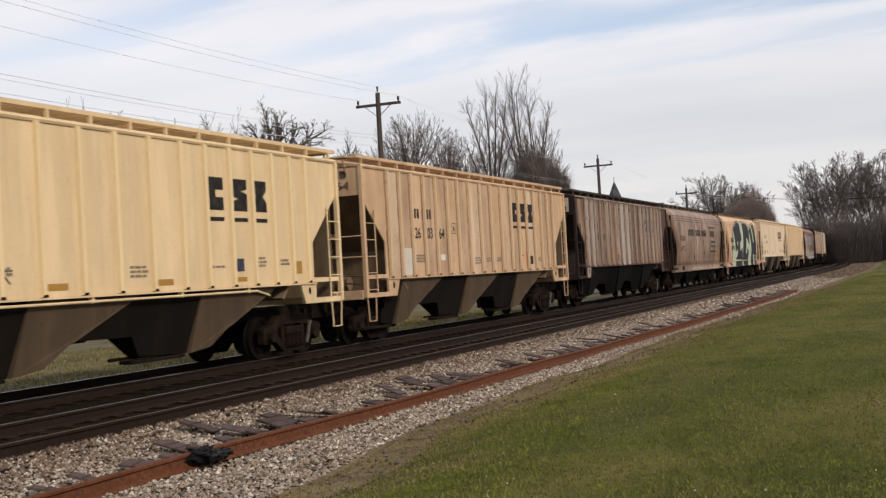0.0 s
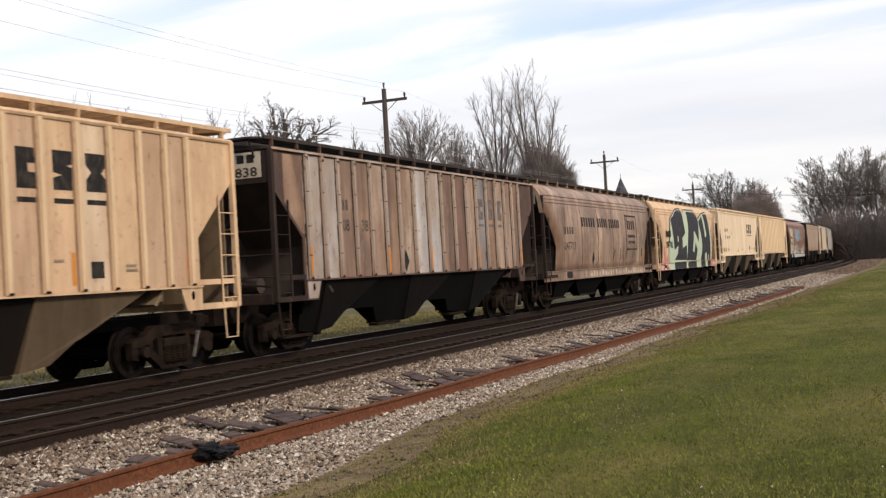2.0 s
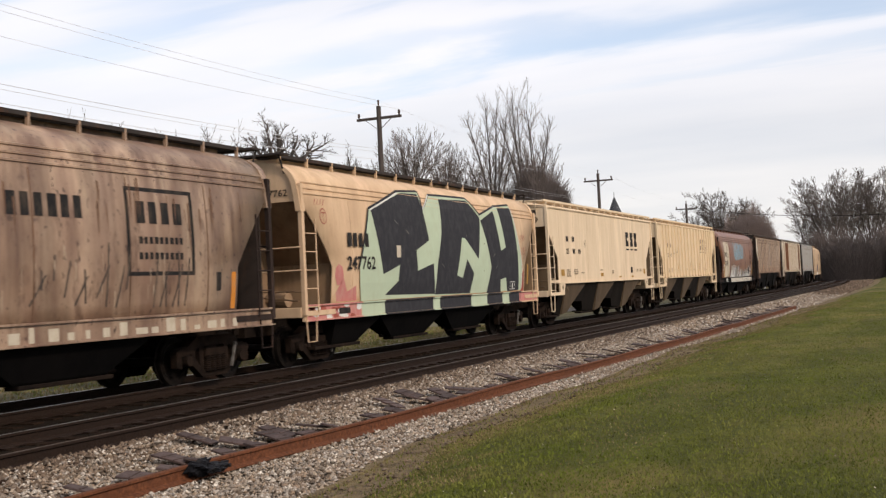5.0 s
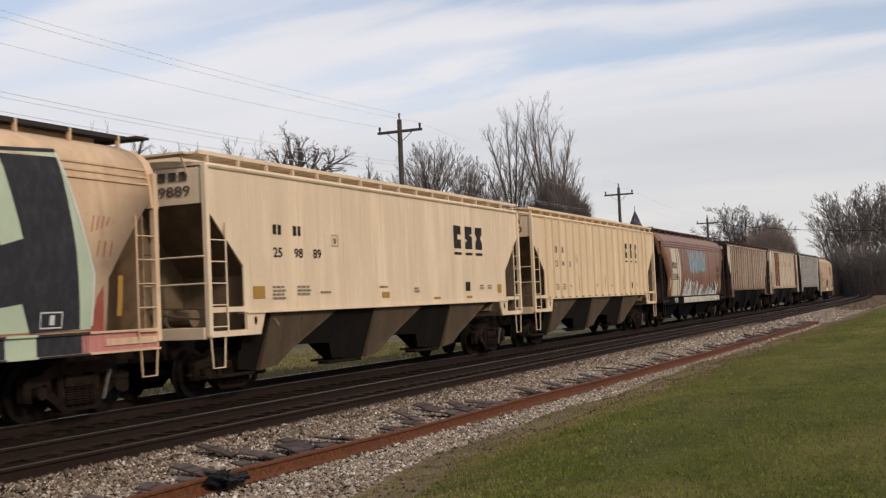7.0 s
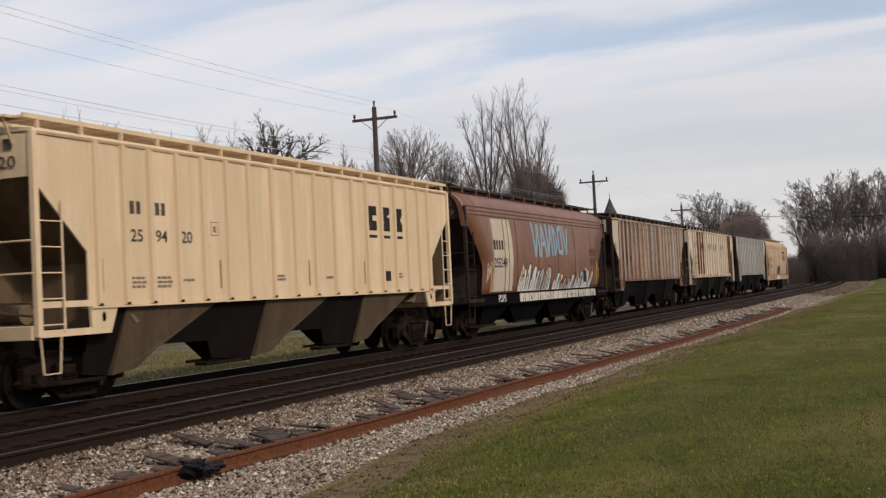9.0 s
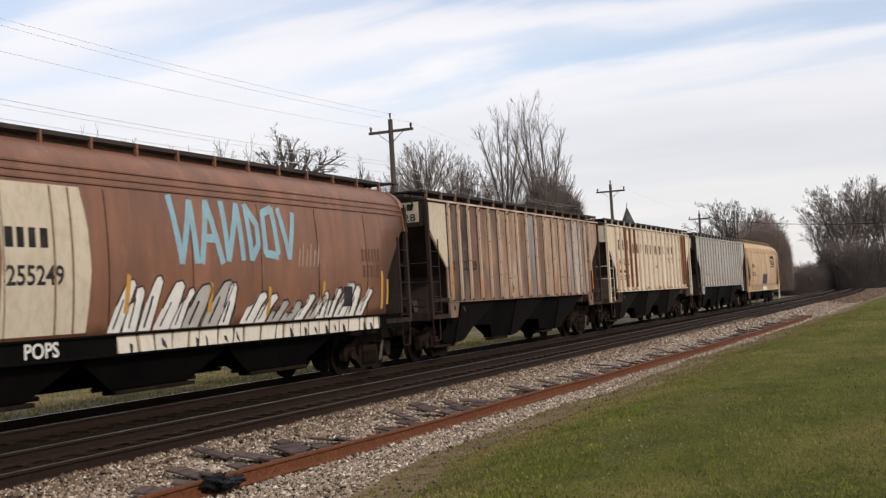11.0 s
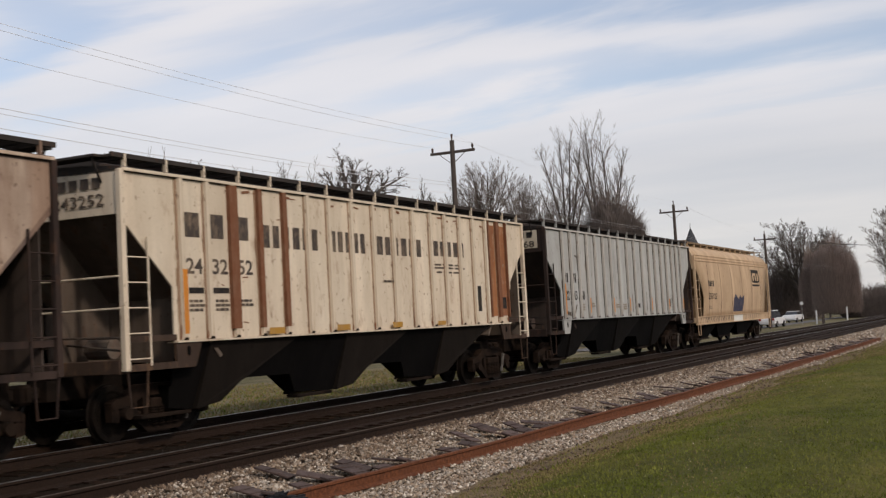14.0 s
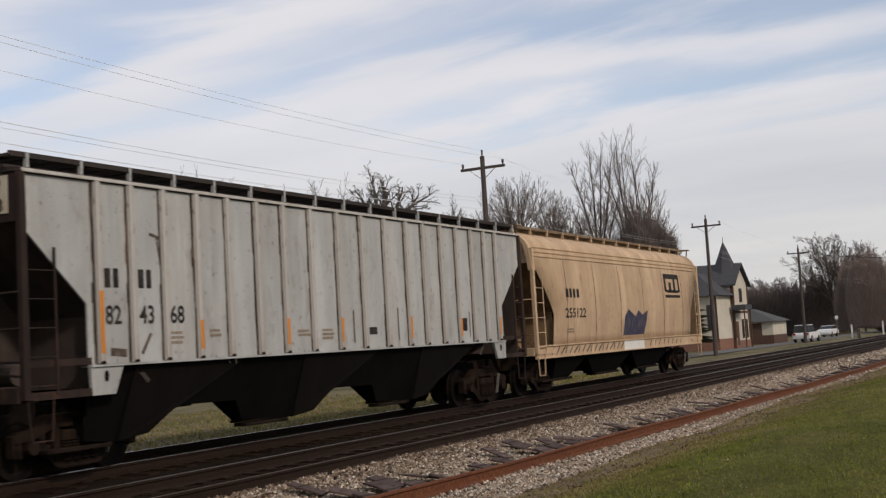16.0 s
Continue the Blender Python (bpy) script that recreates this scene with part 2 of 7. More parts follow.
M_THICKET = speckled("brown_thicket_twigs", (0.078, 0.065, 0.06), (0.13, 0.109, 0.1), (0.104, 0.087, 0.08), 3.0, big=0.4, rnd=0.35)
M_HEDGE = speckled("dark_hedge_twigs", (0.085, 0.07, 0.065), (0.15, 0.125, 0.116), (0.115, 0.095, 0.088), 3.0, big=0.4, rnd=0.3)
M_CONIFER = speckled("dark_conifer_needles", (0.012, 0.02, 0.012), (0.03, 0.045, 0.025), (0.03, 0.035, 0.02), 6.0, big=0.5, rnd=0.3)
M_BLADE = speckled("grass_blades", (0.056, 0.075, 0.009), (0.144, 0.168, 0.025), (0.19, 0.178, 0.05), 2.2, big=0.45, rnd=0.2, strength=0.0)
M_STRAW = speckled("dry_grass_blades", (0.12, 0.092, 0.04), (0.26, 0.198, 0.1), (0.185, 0.142, 0.068), 3.0, big=0.5, rnd=0.3, strength=0.0)
M_PALE_FLECK = speckled("bleached_stalks", (0.3, 0.26, 0.17), (0.5, 0.45, 0.34), (0.4, 0.35, 0.25), 3.0, big=0.5, strength=0.0)
M_ASPHALT = speckled("worn_asphalt", (0.09, 0.09, 0.092), (0.16, 0.158, 0.155), (0.13, 0.125, 0.12), 10.0, big=0.3)


def grass_ground(name, a, b_, dry, dry_lo, dry_hi):
    m, n, l, b = material(name, 0.95)
    co = n.new("ShaderNodeTexCoord").outputs["Object"]
    fine = noise_fac(n, l, co, 9.0, 8.0, 0.3, 0.7, (1, 1, 1), 0.7)
    mid = noise_fac(n, l, co, 0.8, 6.0, 0.35, 0.65, (0.5, 1.2, 1))
    big = noise_fac(n, l, co, 0.22, 6.0, dry_lo, dry_hi, (0.6, 1.4, 1), 0.65)
    c = mix(n, l, fine, a, b_)
    c = mix(n, l, times(n, l, mid, 0.55), c, tuple(v * 0.55 for v in a))
    c = mix(n, l, times(n, l, big, 0.66), c, dry)
    l.new(c, b.inputs["Base Color"])
    bump(n, l, b, fine, 0.9, 0.04)
    return m


M_LAWN = grass_ground("lawn", (0.057, 0.065, 0.008), (0.13, 0.132, 0.02), (0.25, 0.18, 0.066), 0.49, 0.64)
M_VERGE = speckled("dusty_verge", (0.06, 0.043, 0.024), (0.185, 0.132, 0.074), (0.235, 0.175, 0.085), 9.0, big=0.9, strength=0.9, dist=0.03)
M_FIELD = grass_ground("rough_field", (0.07, 0.066, 0.03), (0.135, 0.122, 0.06), (0.21, 0.172, 0.10), 0.40, 0.60)


# ---------------------------------------------------------------- building helpers
def part(name, bm, mat, parent=None, label="", smooth=False):
    me = bpy.data.meshes.new(name)
    bmesh.ops.recalc_face_normals(bm, faces=bm.faces[:])
    if smooth:
        for f in bm.faces:
            f.smooth = True
    bm.to_mesh(me)
    bm.free()
    me.materials.append(mat)
    ob = new(name, me)
    ob.parent = parent
    if label:
        tagged(ob, label)
    return ob


def share(name, data, parent, m):
    ob = new(name, data)
    ob.parent = parent
    ob.matrix_basis = m
    return ob


def empty(name, at, label, category, group="", kind=""):
    ob = new(name)
    ob.empty_display_size = 0.3
    ob.matrix_basis = Matrix.Translation(at)
    return tagged(ob, label, category, group, kind)


def box(bm, x0, x1, y0, y1, z0, z1, bevel=0.0):
    r = bmesh.ops.create_cube(bm, size=1.0, matrix=Matrix.Translation(((x0 + x1) / 2, (y0 + y1) / 2, (z0 + z1) / 2)) @ Matrix.Diagonal((x1 - x0, y1 - y0, z1 - z0, 1)))
    if bevel:
        es = {e for v in r["verts"] for e in v.link_edges}
        bmesh.ops.bevel(bm, geom=list(es), offset=bevel, segments=1, affect="EDGES")


def beam(bm, a, b, w, h=None, sides=4):
    """A bar from a to b; round when sides is more than four."""
    a, b = Vector(a), Vector(b)
    d = b - a
    q = d.to_track_quat("Z", "Y").to_matrix().to_4x4()
    m = Matrix.Translation((a + b) / 2) @ q
    if sides == 4:
        bmesh.ops.create_cube(bm, size=1.0, matrix=m @ Matrix.Diagonal((w, h or w, d.length, 1)))
    else:
        bmesh.ops.create_cone(bm, cap_ends=True, segments=sides, radius1=w / 2, radius2=(h or w) / 2, depth=d.length, matrix=m)


def prism(bm, pts, y0, y1):
    """A plate: the outline pts in (x, z), from y0 to y1."""
    a = [bm.verts.new((x, y0, z)) for x, z in pts]
    b = [bm.verts.new((x, y1, z)) for x, z in pts]
    bm.faces.new(a)
    bm.faces.new(b[::-1])
    for i in range(len(pts)):
        j = (i + 1) % len(pts)
        bm.faces.new((a[j], a[i], b[i], b[j]))


def extrude_x(bm, pts, xs, ys=None, zs=None):
    """The outline pts in (y, z), carried along xs (with an offset in y and z at each x)."""
    rings = []
    for i, x in enumerate(xs):
        rings.append([bm.verts.new((x, y + (ys[i] if ys else 0), z + (zs[i] if zs else 0))) for y, z in pts])
    for r, s in zip(rings, rings[1:]):
        for i in range(len(pts)):
            j = (i + 1) % len(pts)
            bm.faces.new((r[i], r[j], s[j], s[i]))
    bm.faces.new(rings[0])
    bm.faces.new(rings[-1][::-1])


def mesh_from(name, verts, faces, mat):
    me = bpy.data.meshes.new(name)
    me.from_pydata(verts, [], faces)
    me.materials.append(mat)
    return new(name, me)


# ---------------------------------------------------------------- ground
YT, YN = 13.97, 10.22            # centre lines of the far track (the train's) and the near track


def bend(x):
    """The line curves gently away from the camera in the distance."""
    return max(0.0, x - 110.0) ** 2 / 2450.0 if x < 600 else 98.0 + (x - 600) * 0.4


EDGE_X, EDGE_Y = (-60, 4, 9, 13.7, 20, 30, 46, 68, 121), (5.2, 5.45, 5.6, 5.85, 6.02, 6.08, 6.05, 5.95, 6.0)


def lawn_edge(x):
    return float(np.interp(x, EDGE_X, EDGE_Y)) + 0.10 * math.sin(x * 0.43 + 1.0) + 0.07 * math.sin(x * 1.1)


def verge(x):
    """Width of the bare strip between the lawn and the stones."""
    return 0.46 + 0.4 * noise.noise((x * 0.45, 1.7, 0)) + 0.35 * noise.noise((x * 1.7, 4.0, 0)) + 0.2 + 0.25 * min(1.0, max(0.0, x - 16.0) / 20.0)


def ground_z(x, y):
    e = lawn_edge(x)
    if y < e:
        k = min(1.0, max(0.0, (e - y) / 2.5))
        z = -0.30 + 0.34 * k * k * (3 - 2 * k)
        return z + 0.03 * noise.noise((x * 0.15, y * 0.2, 0))
    if y < 7.3:
        return -0.34
    if y < 9.0:
        return -0.34 + 0.155 * (y - 7.3) / 1.7
    if y < 15.4:
        return -0.185
    if y < 17.4:
        return -0.185 - 0.395 * (y - 15.4) / 2.0
    return -0.58 + 0.05 * noise.noise((x * 0.08, y * 0.1, 3))


def strip(name, xs, ys, mat, label, dz=0.0, yfun=None, bent=True):
    verts, faces = [], []
    for x in xs:
        for y in ys:
            yy = yfun(x, y) if yfun else y
            verts.append((x, yy + (bend(x) if bent else 0), ground_z(x, yy) + dz))
    k = len(ys)
    for i in range(len(xs) - 1):
        for j in range(k - 1):
            a = i * k + j
            faces.append((a, a + 1, a + k + 1, a + k))
    ob = mesh_from(name, verts, faces, mat)
    for p in ob.data.polygons:
        p.use_smooth = True
    return tagged(ob, label, name, "", "structure")


XS = [-900, -400, -150, -60, -30, -15] + [i * 1.0 for i in range(-8, 70)] + [75, 80, 90, 100, 110, 120, 130, 140, 155, 170, 185, 200, 230, 260, 300, 350, 420, 500, 600, 800, 1400, 2500]
strip("ground", XS, [17.4, 18, 19, 21, 24, 28, 34, 42, 55, 75, 110, 160, 250, 500, 1200, 2500], M_FIELD, "rough green and straw coloured field behind the tracks")
strip("lawn", XS, [-1500, -500, -150, -50, -25, -15, -10, -6, -3, -1, 0, 1, 2, 2.6, 3.2, 3.6, 4.0, 4.4, 4.8, 5.1, 5.4, 5.6, 5.75], M_LAWN,
      "short green lawn with dry yellowed patches", yfun=lambda x, y: y if y < 2 else 2 + (y - 2) / 3.75 * (lawn_edge(x) + 0.02 - 2))
strip("ballast_strip", XS, [5.75, 6.1, 6.6, 7.2, 7.8, 8.3, 8.6], M_STONEBED, "pale crushed stone strip beside the tracks",
      yfun=lambda x, y: lawn_edge(x) + (y - 5.75) / 2.85 * (8.6 - lawn_edge(x)))
strip("dirt_verge", [x for x in XS if -20 < x < 210], [0.0, 0.3, 0.6, 1.0], M_VERGE, "dusty brown dirt edge between lawn and stones", 0.008,
      yfun=lambda x, u: lawn_edge(x) - (1 - u) * verge(x) + u * (0.22 + 0.2 * noise.noise((x * 1.1, 9.0, 0))))
strip("track_shoulder", XS, [8.45, 8.7, 8.95, 9.2, 9.4], M_SHOULDER, "brown dusty stone shoulder under the tie ends", 0.006)
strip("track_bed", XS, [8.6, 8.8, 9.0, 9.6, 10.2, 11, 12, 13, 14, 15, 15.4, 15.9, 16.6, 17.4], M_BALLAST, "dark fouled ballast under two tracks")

# ---------------------------------------------------------------- tracks
RAIL = [(-0.075, -0.17), (0.075, -0.17), (0.075, -0.158), (0.012, -0.13), (0.010, -0.045), (0.036, -0.032), (0.036, -0.006), (0.028, -0.001),
        (-0.028, -0.001), (-0.036, -0.006), (-0.036, -0.032), (-0.010, -0.045), (-0.012, -0.13), (-0.075, -0.158)]
RXS = [-300, -100, -40] + list(range(-20, 110, 4)) + list(range(110, 300, 10)) + [320, 350, 400, 450, 500, 600]
for track, y0, lab in (("near_track", YN, "near railway track with rusty rails and dark wooden ties"), ("far_track", YT, "railway track under the train")):
    tr = empty(track, (0, 0, 0), lab, "railway track", "", "structure")
    for dy in (-0.7525, 0.7525):
        bm = bmesh.new()
        extrude_x(bm, [(y0 + dy + y, z) for y, z in RAIL], RXS, [bend(x) for x in RXS])
        rail = part("rail", bm, M_RAIL_WEB, tr, "brown rusted steel rail")
        bm = bmesh.new()
        extrude_x(bm, [(y0 + dy - 0.027, -0.003), (y0 + dy + 0.027, -0.003), (y0 + dy + 0.027, 0.002), (y0 + dy - 0.027, 0.002)], RXS, [bend(x) for x in RXS])
        # the nearest head is as polished; a darker colour stands for no reflection
        part("rail_head", bm, M_RAIL_NO_GLINT if y0 == YN and dy < 0 else M_RAIL_TOP, rail, "worn rail head")
    bm = bmesh.new()
    box(bm, -0.115, 0.115, -1.3, 1.3, -0.36, -0.172, 0.012)
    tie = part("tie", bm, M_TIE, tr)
    rnd = random.Random(3)
    tie.matrix_basis = pose(-10, y0, 0)
    for i in range(1, 230):
        share("tie", tie.data, tr, pose(-10 + 0.52 * i + rnd.uniform(-0.04, 0.04), y0 + bend(-10 + 0.52 * i) + rnd.uniform(-0.13, 0.13), rnd.uniform(-0.012, 0.016), 0, 0, rnd.uniform(-2.5, 2.5)))
    verts, faces = [], []
    for i in range(230, 700):
        x, o = -10 + 0.52 * i, len(verts)
        verts += [(x + a, y0 + b + bend(x), c) for a in (-0.115, 0.115) for b in (-1.3, 1.3) for c in (-0.36, -0.172)]
        faces += [tuple(o + k for k in f) for f in ((0, 1, 3, 2), (4, 6, 7, 5), (0, 4, 5, 1), (2, 3, 7, 6), (1, 5, 7, 3))]
    far = mesh_from("far_ties", verts, faces, M_TIE)
    far.parent = tr
    tagged(far, "row of ties receding into the distance", kind="stuff")
    verts, faces = [], []
    for i in range(0, 300):
        for dy in (-0.7525, 0.7525):
            x, o = -10 + 0.52 * i, len(verts)
            for a, b_, c, d in ((-0.09, 0.09, -0.19, 0.19),):
                verts += [(x + p, y0 + dy + q + bend(x), r) for p in (a, b_) for q in (c, d) for r in (-0.175, -0.155)]
                faces += [tuple(o + k for k in f) for f in ((0, 1, 3, 2), (4, 6, 7, 5), (0, 4, 5, 1), (2, 3, 7, 6), (1, 5, 7, 3))]
    tp = mesh_from("tie_plates", verts, faces, M_RAIL_WEB)
    tp.parent = tr
    tagged(tp, "small steel plates under the rails", kind="stuff")


# ---------------------------------------------------------------- the train
WHEEL_R = 0.457


def lathe(bm, prof, axis_pts, seg=20):
    """Turns prof (y, radius) about the y axis through axis_pts."""
    rings = []
    for y, r in prof:
        rings.append([bm.verts.new((axis_pts[0] + r * math.cos(2 * math.pi * k / seg), axis_pts[1] + y, axis_pts[2] + r * math.sin(2 * math.pi * k / seg))) for k in range(seg)])
    for a, b in zip(rings, rings[1:]):
        for k in range(seg):
            j = (k + 1) % seg
            bm.faces.new((a[k], a[j], b[j], b[k]))
    bm.faces.new(rings[0])
    bm.faces.new(rings[-1][::-1])


def truck_meshes():
    """The meshes of a two-axle truck, shared by all cars: side frame, springs, bolster, wheelset."""
    out = {}
    bm = bmesh.new()
    for m_ in (-1, 1):
        for pts, d in ((((0.0, 0.71), (0.46, 0.71), (0.78, 0.585), (1.19, 0.53), (1.21, 0.64), (1.12, 0.69), (0.86, 0.73), (0.56, 0.90), (0.0, 0.90)), 0.085),
                       (((0.0, 0.12), (0.40, 0.12), (0.84, 0.45), (0.80, 0.60), (0.70, 0.56), (0.40, 0.26), (0.0, 0.25)), 0.08),
                       (((0.355, 0.24), (0.47, 0.30), (0.49, 0.76), (0.355, 0.76)), 0.075),
                       (((1.04, 0.32), (1.2, 0.34), (1.21, 0.60), (1.04, 0.60)), 0.07),
                       (((0.62, 0.36), (0.75, 0.46), (0.75, 0.62), (0.62, 0.66)), 0.07)):
            prism(bm, [(m_ * x, z) for x, z in pts], -d, d)
    out["side_frame"] = bm
    bm = bmesh.new()
    prof = []
    for k in range(8):
        prof += [(0.22 + k * 0.04, 0.055), (0.23 + k * 0.04, 0.078), (0.25 + k * 0.04, 0.078)]
    rings = [[bm.verts.new((r * math.cos(0.6283 * j), r * math.sin(0.6283 * j), z)) for j in range(10)] for z, r in prof]
    for a, b in zip(rings, rings[1:]):
        for j in range(10):
            bm.faces.new((a[j], a[(j + 1) % 10], b[(j + 1) % 10], b[j]))
    out["spring"] = bm
    bm = bmesh.new()
    box(bm, -0.34, 0.34, -0.13, 0.09, 0.50, 0.66, 0.02)
    out["bolster_end"] = bm
    bm = bmesh.new()
    box(bm, -0.2, 0.2, -1.0, 1.0, 0.52, 0.78, 0.03)
    out["bolster"] = bm
    bm = bmesh.new()
    prof = [(-0.985, 0.07), (-0.98, 0.085), (-0.83, 0.085), (-0.83, 0.08), (-0.765, 0.09), (-0.765, 0.33), (-0.79, 0.37), (-0.79, 0.455), (-0.70, 0.462), (-0.69, 0.488), (-0.665, 0.488), (-0.66, 0.38), (-0.70, 0.33), (-0.69, 0.1), (-0.6, 0.085),
            (0.6, 0.085), (0.69, 0.1), (0.70, 0.33), (0.66, 0.38), (0.665, 0.488), (0.69, 0.488), (0.70, 0.462), (0.79, 0.455), (0.79, 0.37), (0.765, 0.33), (0.765, 0.09), (0.83, 0.08), (0.83, 0.085), (0.98, 0.085), (0.985, 0.07)]
    lathe(bm, prof, (0, 0, 0), 24)
    for k in range(3):
        a = 2 * math.pi * k / 3
        bmesh.ops.create_cone(bm, cap_ends=True, segments=6, radius1=0.018, radius2=0.018, depth=0.02,
                              matrix=Matrix.Translation((0.045 * math.cos(a), -0.99, 0.045 * math.sin(a))) @ pose(0, 0, 0, 90, 0, 0))
    out["wheelset"] = bm
    bm = bmesh.new()
    bmesh.ops.create_cone(bm, cap_ends=True, segments=14, radius1=0.115, radius2=0.10, depth=0.24, matrix=Matrix.Translation((0, -0.02, 0)) @ pose(0, 0, 0, 90, 0, 0))
    box(bm, -0.15, 0.15, -0.07, 0.07, 0.09, 0.14)
    out["bearing_box"] = bm
    bm = bmesh.new()
    beam(bm, (0.50, 0, 0.26), (0.66, 0, 0.70), 0.05, 0.03)
    bmesh.ops.create_cone(bm, cap_ends=True, segments=8, radius1=0.035, radius2=0.035, depth=0.06, matrix=Matrix.Translation((0.66, 0, 0.70)) @ pose(0, 0, 0, 90, 0, 0))
    out["brake_lever"] = bm
    done = {}
    for k, bm in out.items():
        me = bpy.data.meshes.new(k)
        bmesh.ops.recalc_face_normals(bm, faces=bm.faces[:])
        bm.to_mesh(me)
        bm.free()
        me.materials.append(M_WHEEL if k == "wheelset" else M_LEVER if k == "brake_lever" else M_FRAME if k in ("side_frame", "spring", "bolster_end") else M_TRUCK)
        done[k] = me
    return done


TRUCK = truck_meshes()
WHEELSETS = []              # every wheelset, keyed at the end
CARS = []                   # (empty, place of the front post along the train)


def add_truck(car, x):
    t = new("truck", TRUCK["bolster"])
    t.parent = car
    t.matrix_basis = pose(x, 0, 0)
    tagged(t, "grimy two-axle cast steel truck")
    for s in (-1, 1):
        flip = pose(0, 0, 0, 0, 0, 0 if s < 0 else 180)
        share("side_frame", TRUCK["side_frame"], t, pose(0, s * 0.99, 0) @ flip)
        for dx in (-0.26, -0.09, 0.09, 0.26):
            share("spring", TRUCK["spring"], t, pose(dx, s * 1.075, 0))
        share("bolster_end", TRUCK["bolster_end"], t, pose(0, s * 0.99, 0) @ flip)
        for dx in (-0.889, 0.889):
            share("bearing_box", TRUCK["bearing_box"], t, pose(dx, s * 1.0, WHEEL_R) @ flip)
    for s in (-1, 1):
        share("brake_lever", TRUCK["brake_lever"], t, pose(0, s * 1.12, 0) @ pose(0, 0, 0, 0, 0, 0 if s < 0 else 180))
    for dx in (-0.889, 0.889):
        w = share("wheelset", TRUCK["wheelset"], t, pose(dx, 0, WHEEL_R))
        WHEELSETS.append((w, dx))


def smooth_poly(points, z):
    for (z0, y0), (z1, y1) in zip(points, points[1:]):
        if z <= z1:
            return y0 + (y1 - y0) * (z - z0) / (z1 - z0)
    return points[-1][1]


def y_rib(z):
    return 1.55


FLOW = [(1.0, 1.50), (1.36, 1.52), (1.8, 1.575), (2.2, 1.60), (2.6, 1.61), (3.0, 1.60), (3.4, 1.575), (3.8, 1.53), (4.06, 1.47), (4.2, 1.40), (4.32, 1.28), (4.42, 1.12), (4.52, 0.86), (4.60, 0.5), (4.64, 0.0)]


def y_flow(z):
    return smooth_poly(FLOW, z)


def cut(z, top=3.56, bot=2.45, run=1.2):
    """How far in from the end the side sheet begins at the height z."""
    return 0.0 if z >= top else run * (top - z) / (top - bot) if z > bot else run


def side_shell(bm, s, yf, zs, length, cutter, nx=2, thick=0.035):
    """One side of a car, s = -1 for the near side, with both faces and its edges."""
    grids = []
    for off in (0.0, thick):
        rows = []
        for z in zs:
            a = cutter(z)
            rows.append([bm.verts.new((a + (length - 2 * a) * i / nx, s * (yf(z) - off), z)) for i in range(nx + 1)])
        grids.append(rows)
        for r, q in zip(rows, rows[1:]):
            for i in range(nx):
                bm.faces.new((r[i], r[i + 1], q[i + 1], q[i]))
    o, n_ = grids
    for i in range(len(zs) - 1):
        for e in (0, -1):
            bm.faces.new((o[i][e], o[i + 1][e], n_[i + 1][e], n_[i][e]))
    for e in (0, -1):
        for i in range(nx):
            bm.faces.new((o[e][i], o[e][i + 1], n_[e][i + 1], n_[e][i]))


def hopper_bay(sheets, gusset, s, v, z_top, first=False):
    """One discharge bay, with an outlet along each side: steep sheets in front of the upright edge at v, and behind it the gusset plate that closes it to the next bay."""
    a, g, h, f_ = (v - 0.9, v - 0.95, v - 0.9, v - 0.85) if first else (v - 1.77, v - 3.42, v - 1.85, v - 1.62)
    for bm, corners, faces in (
            (sheets, {"a": (a, s * 1.5, z_top), "b": (v, s * 1.5, z_top), "e": (v - 0.28, s * 1.27, 0.41), "f": (f_, s * 1.24, 0.47), "h": (h, s * 1.30, 0.82), "g": (g, s * 1.40, 0.85),
                      "E": (v - 0.28, s * 1.0, 0.41), "F": (f_, s * 1.0, 0.47), "i": (v - 0.28, s * 0.7, 0.88), "p": (f_, s * 0.7, 0.88), "o": (h, s * 0.7, 0.86), "m": (g, s * 0.7, 0.86)},
             ("a b e f h", "a h g", "f e E F", "F E i p", "h f F p o", "g h o m")),
            (gusset, {"B": (v + 0.004, s * 1.52, z_top), "C": (v + 2.72, s * 1.52, z_top), "D": (v + 1.05, s * 1.44, 0.85), "d": (v + 0.9, s * 1.43, 0.80), "r": (v + 0.36, s * 1.38, 0.48), "E": (v - 0.27, s * 1.36, 0.41),
                      "e": (v - 0.27, s * 1.0, 0.41), "R": (v + 0.36, s * 1.0, 0.48), "j": (v + 0.9, s * 0.75, 0.82), "l": (v + 1.05, s * 0.7, 0.86), "k": (v, s * 1.3, z_top), "n": (v - 0.27, s * 0.7, 0.88)},
             ("B E r d D C", "B k e E", "E e R r", "r R j d", "d j l D", "e n j R"))):
        P = {n_: bm.verts.new(q if s < 0 else (q[0], q[1], max(q[2], 0.74))) for n_, q in corners.items()}
        for f in faces:
            bm.faces.new([P[n_] for n_ in f.split()])


def ladder(name, parent, mat, x0, x1, y, z0, z1, n, stile=True):
    bm = bmesh.new()
    if stile:
        beam(bm, (x1, y, z0), (x1, y, z1), 0.036, 0.02)
    for i in range(n):
        z = z0 + 0.12 + (z1 - z0 - 0.45) * i / (n - 1)
        beam(bm, (x0, y, z), (x1, y, z), 0.024, sides=6)
    part(name, bm, mat, parent)


